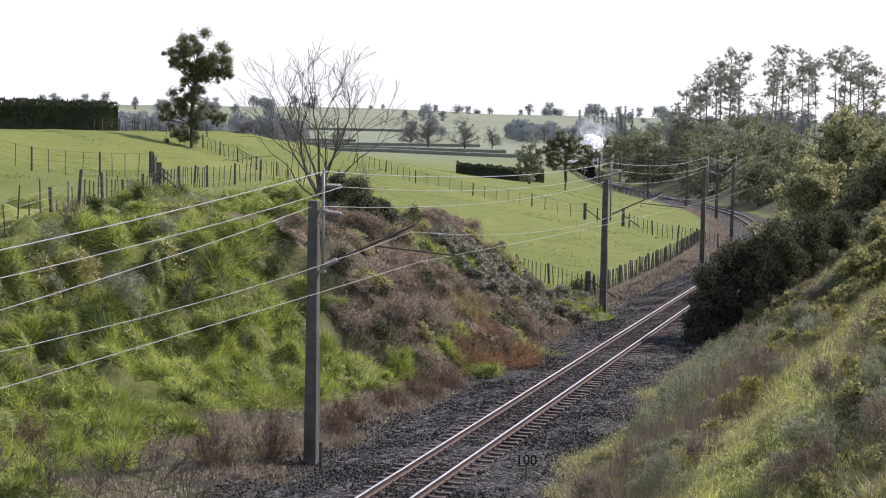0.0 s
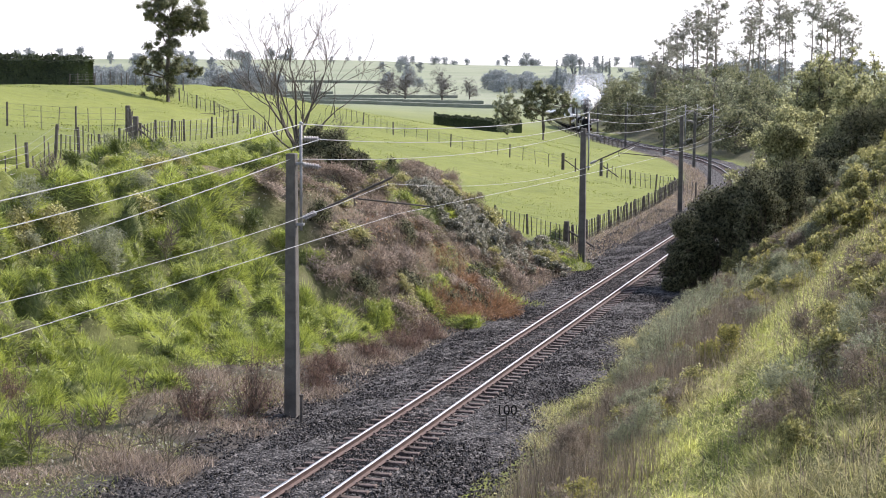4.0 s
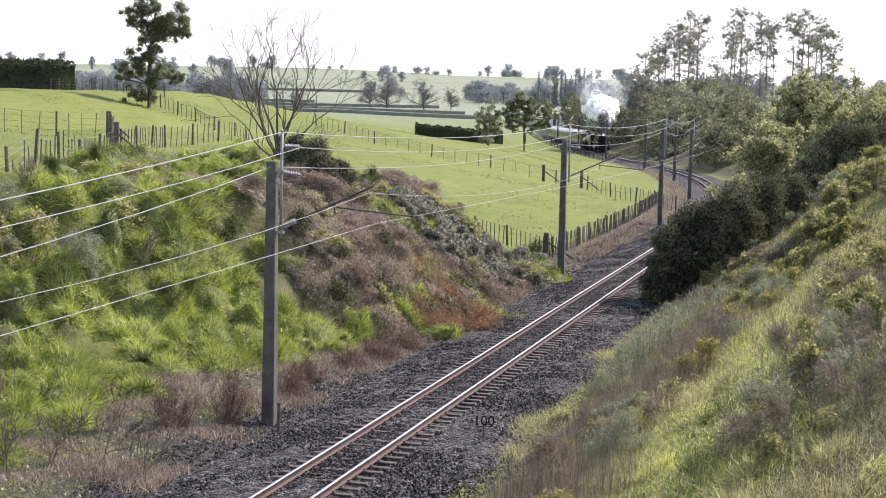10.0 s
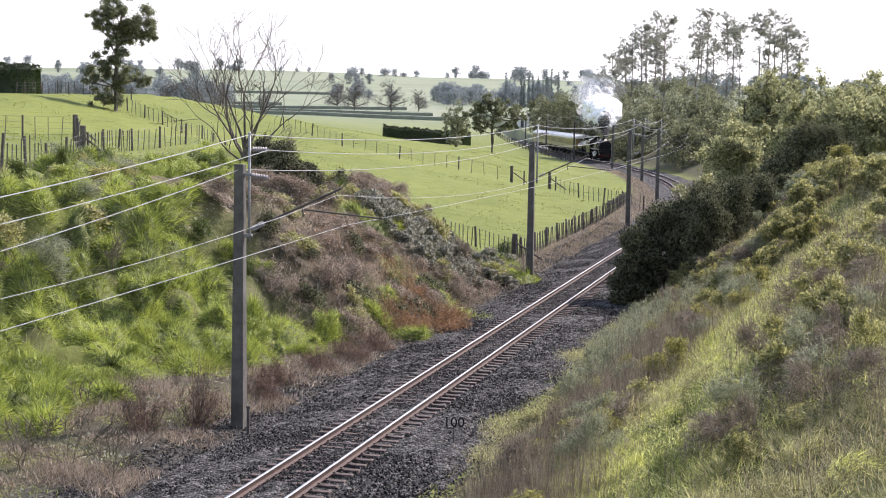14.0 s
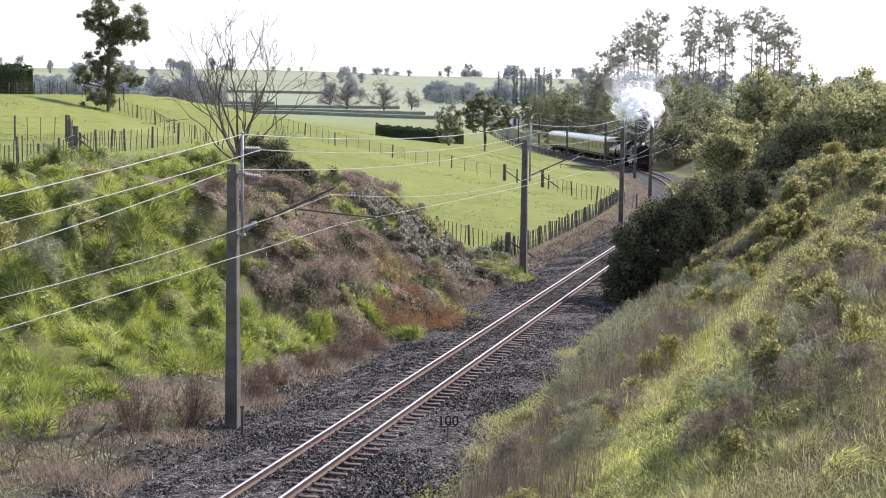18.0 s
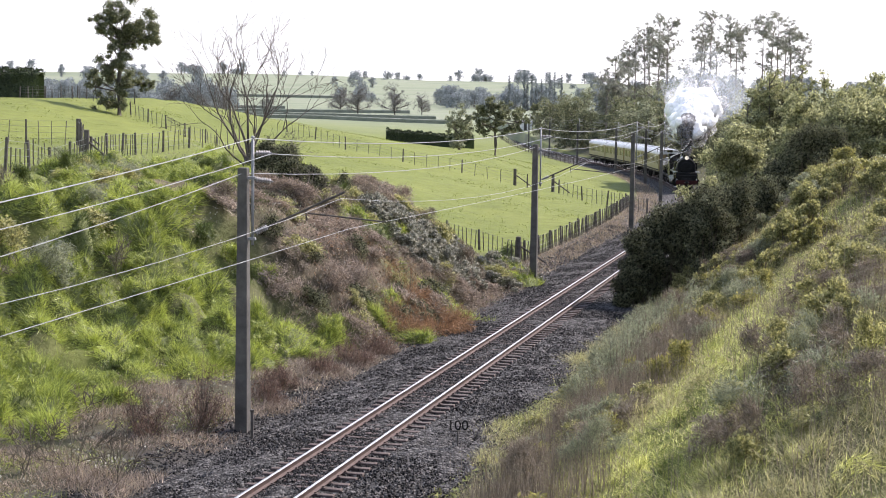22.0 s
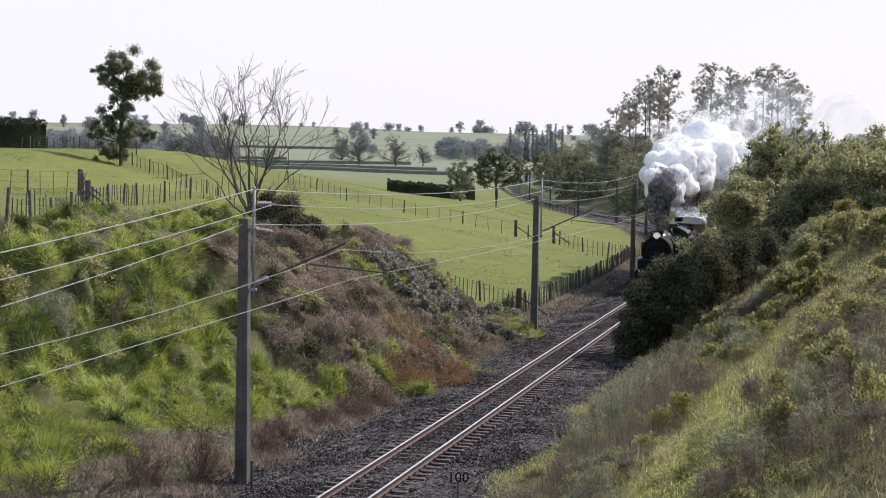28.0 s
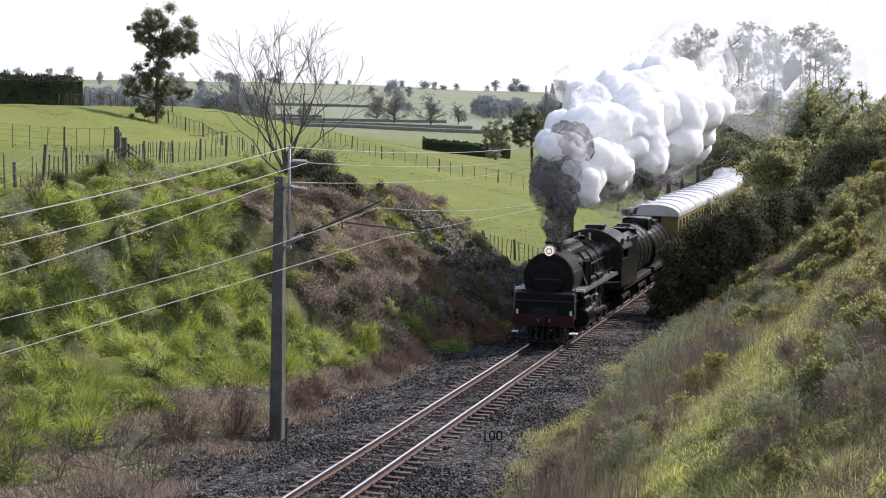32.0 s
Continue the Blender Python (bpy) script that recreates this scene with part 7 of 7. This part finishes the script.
def vehicle_pose(s, base):
    """Pose of a vehicle whose middle is at chainage s, running towards falling chainage."""
    ax, ay, az, _ = track_point(s - base)
    bx, by, bz, _ = track_point(s + base)
    m = pose((ax + bx) / 2, (ay + by) / 2, (az + bz) / 2 + 0.003, math.degrees(math.atan2(az - bz, 2 * base)), 0, math.degrees(math.atan2(bx - ax, ay - by)))
    return m


SPEED = 11.12
S_LAMP = -13.2  # chainage of the headlight at 29 s


def lamp_s(t):
    return S_LAMP + (29.0 - t) * SPEED


def motions():
    secs = [float(k) for k in range(33)]
    order = [(ENGINE, 5.0, 3.0), (TENDER, 14.8, 2.4), (WAGON, 23.1, 1.9)]
    for i, c in enumerate(COACHES):
        order.append((c, 36.2 + i * (COACH_L + 0.75), 6.4))
    for ob, back, base in order:
        walk(ob, [(t, vehicle_pose(lamp_s(t) + back, base)) for t in secs])
    walk(PLUME, [(t, vehicle_pose(lamp_s(t) + 0.9, 6.0)) for t in secs])
    # wheels roll and rods follow
    turns = [k / 15 for k in range(481)]
    for ob, yw in WHEELS:
        walk(ob, [(t, pose(0, yw, WHEEL_R, -math.degrees(SPEED * t / WHEEL_R), 0, 0)) for t in turns])
    for ob, sg in RODS:
        rows = []
        for t in turns:
            a = -SPEED * t / WHEEL_R
            rows.append((t, pose(sg * 0.8, -0.3 * math.sin(a), WHEEL_R + 0.3 * math.cos(a))))
        walk(ob, rows)
    for ob, p, q, r, w in PUFFS:
        rows = []
        for t in (0, 4, 8, 12, 16, 20, 24, 28, 32):
            k = t / 32
            e = Euler((q.x + 2.6 * k + w, q.y + 1.8 * w * k, q.z + 0.9 * w * k)) if q else Euler((0.25 * math.sin(0.5 * t + 4 * w), 0.3 * math.sin(0.35 * t + 7 * w), 0))
            d = Vector((0.25 * r * math.sin(0.7 * t + 5 * w), 0.35 * r * math.sin(0.5 * t + 9 * w), 0.25 * r * math.sin(0.6 * t + 3 * w)))
            rows.append((t, Matrix.LocRotScale(p + d, e, None)))
        walk(ob, rows)


motions()
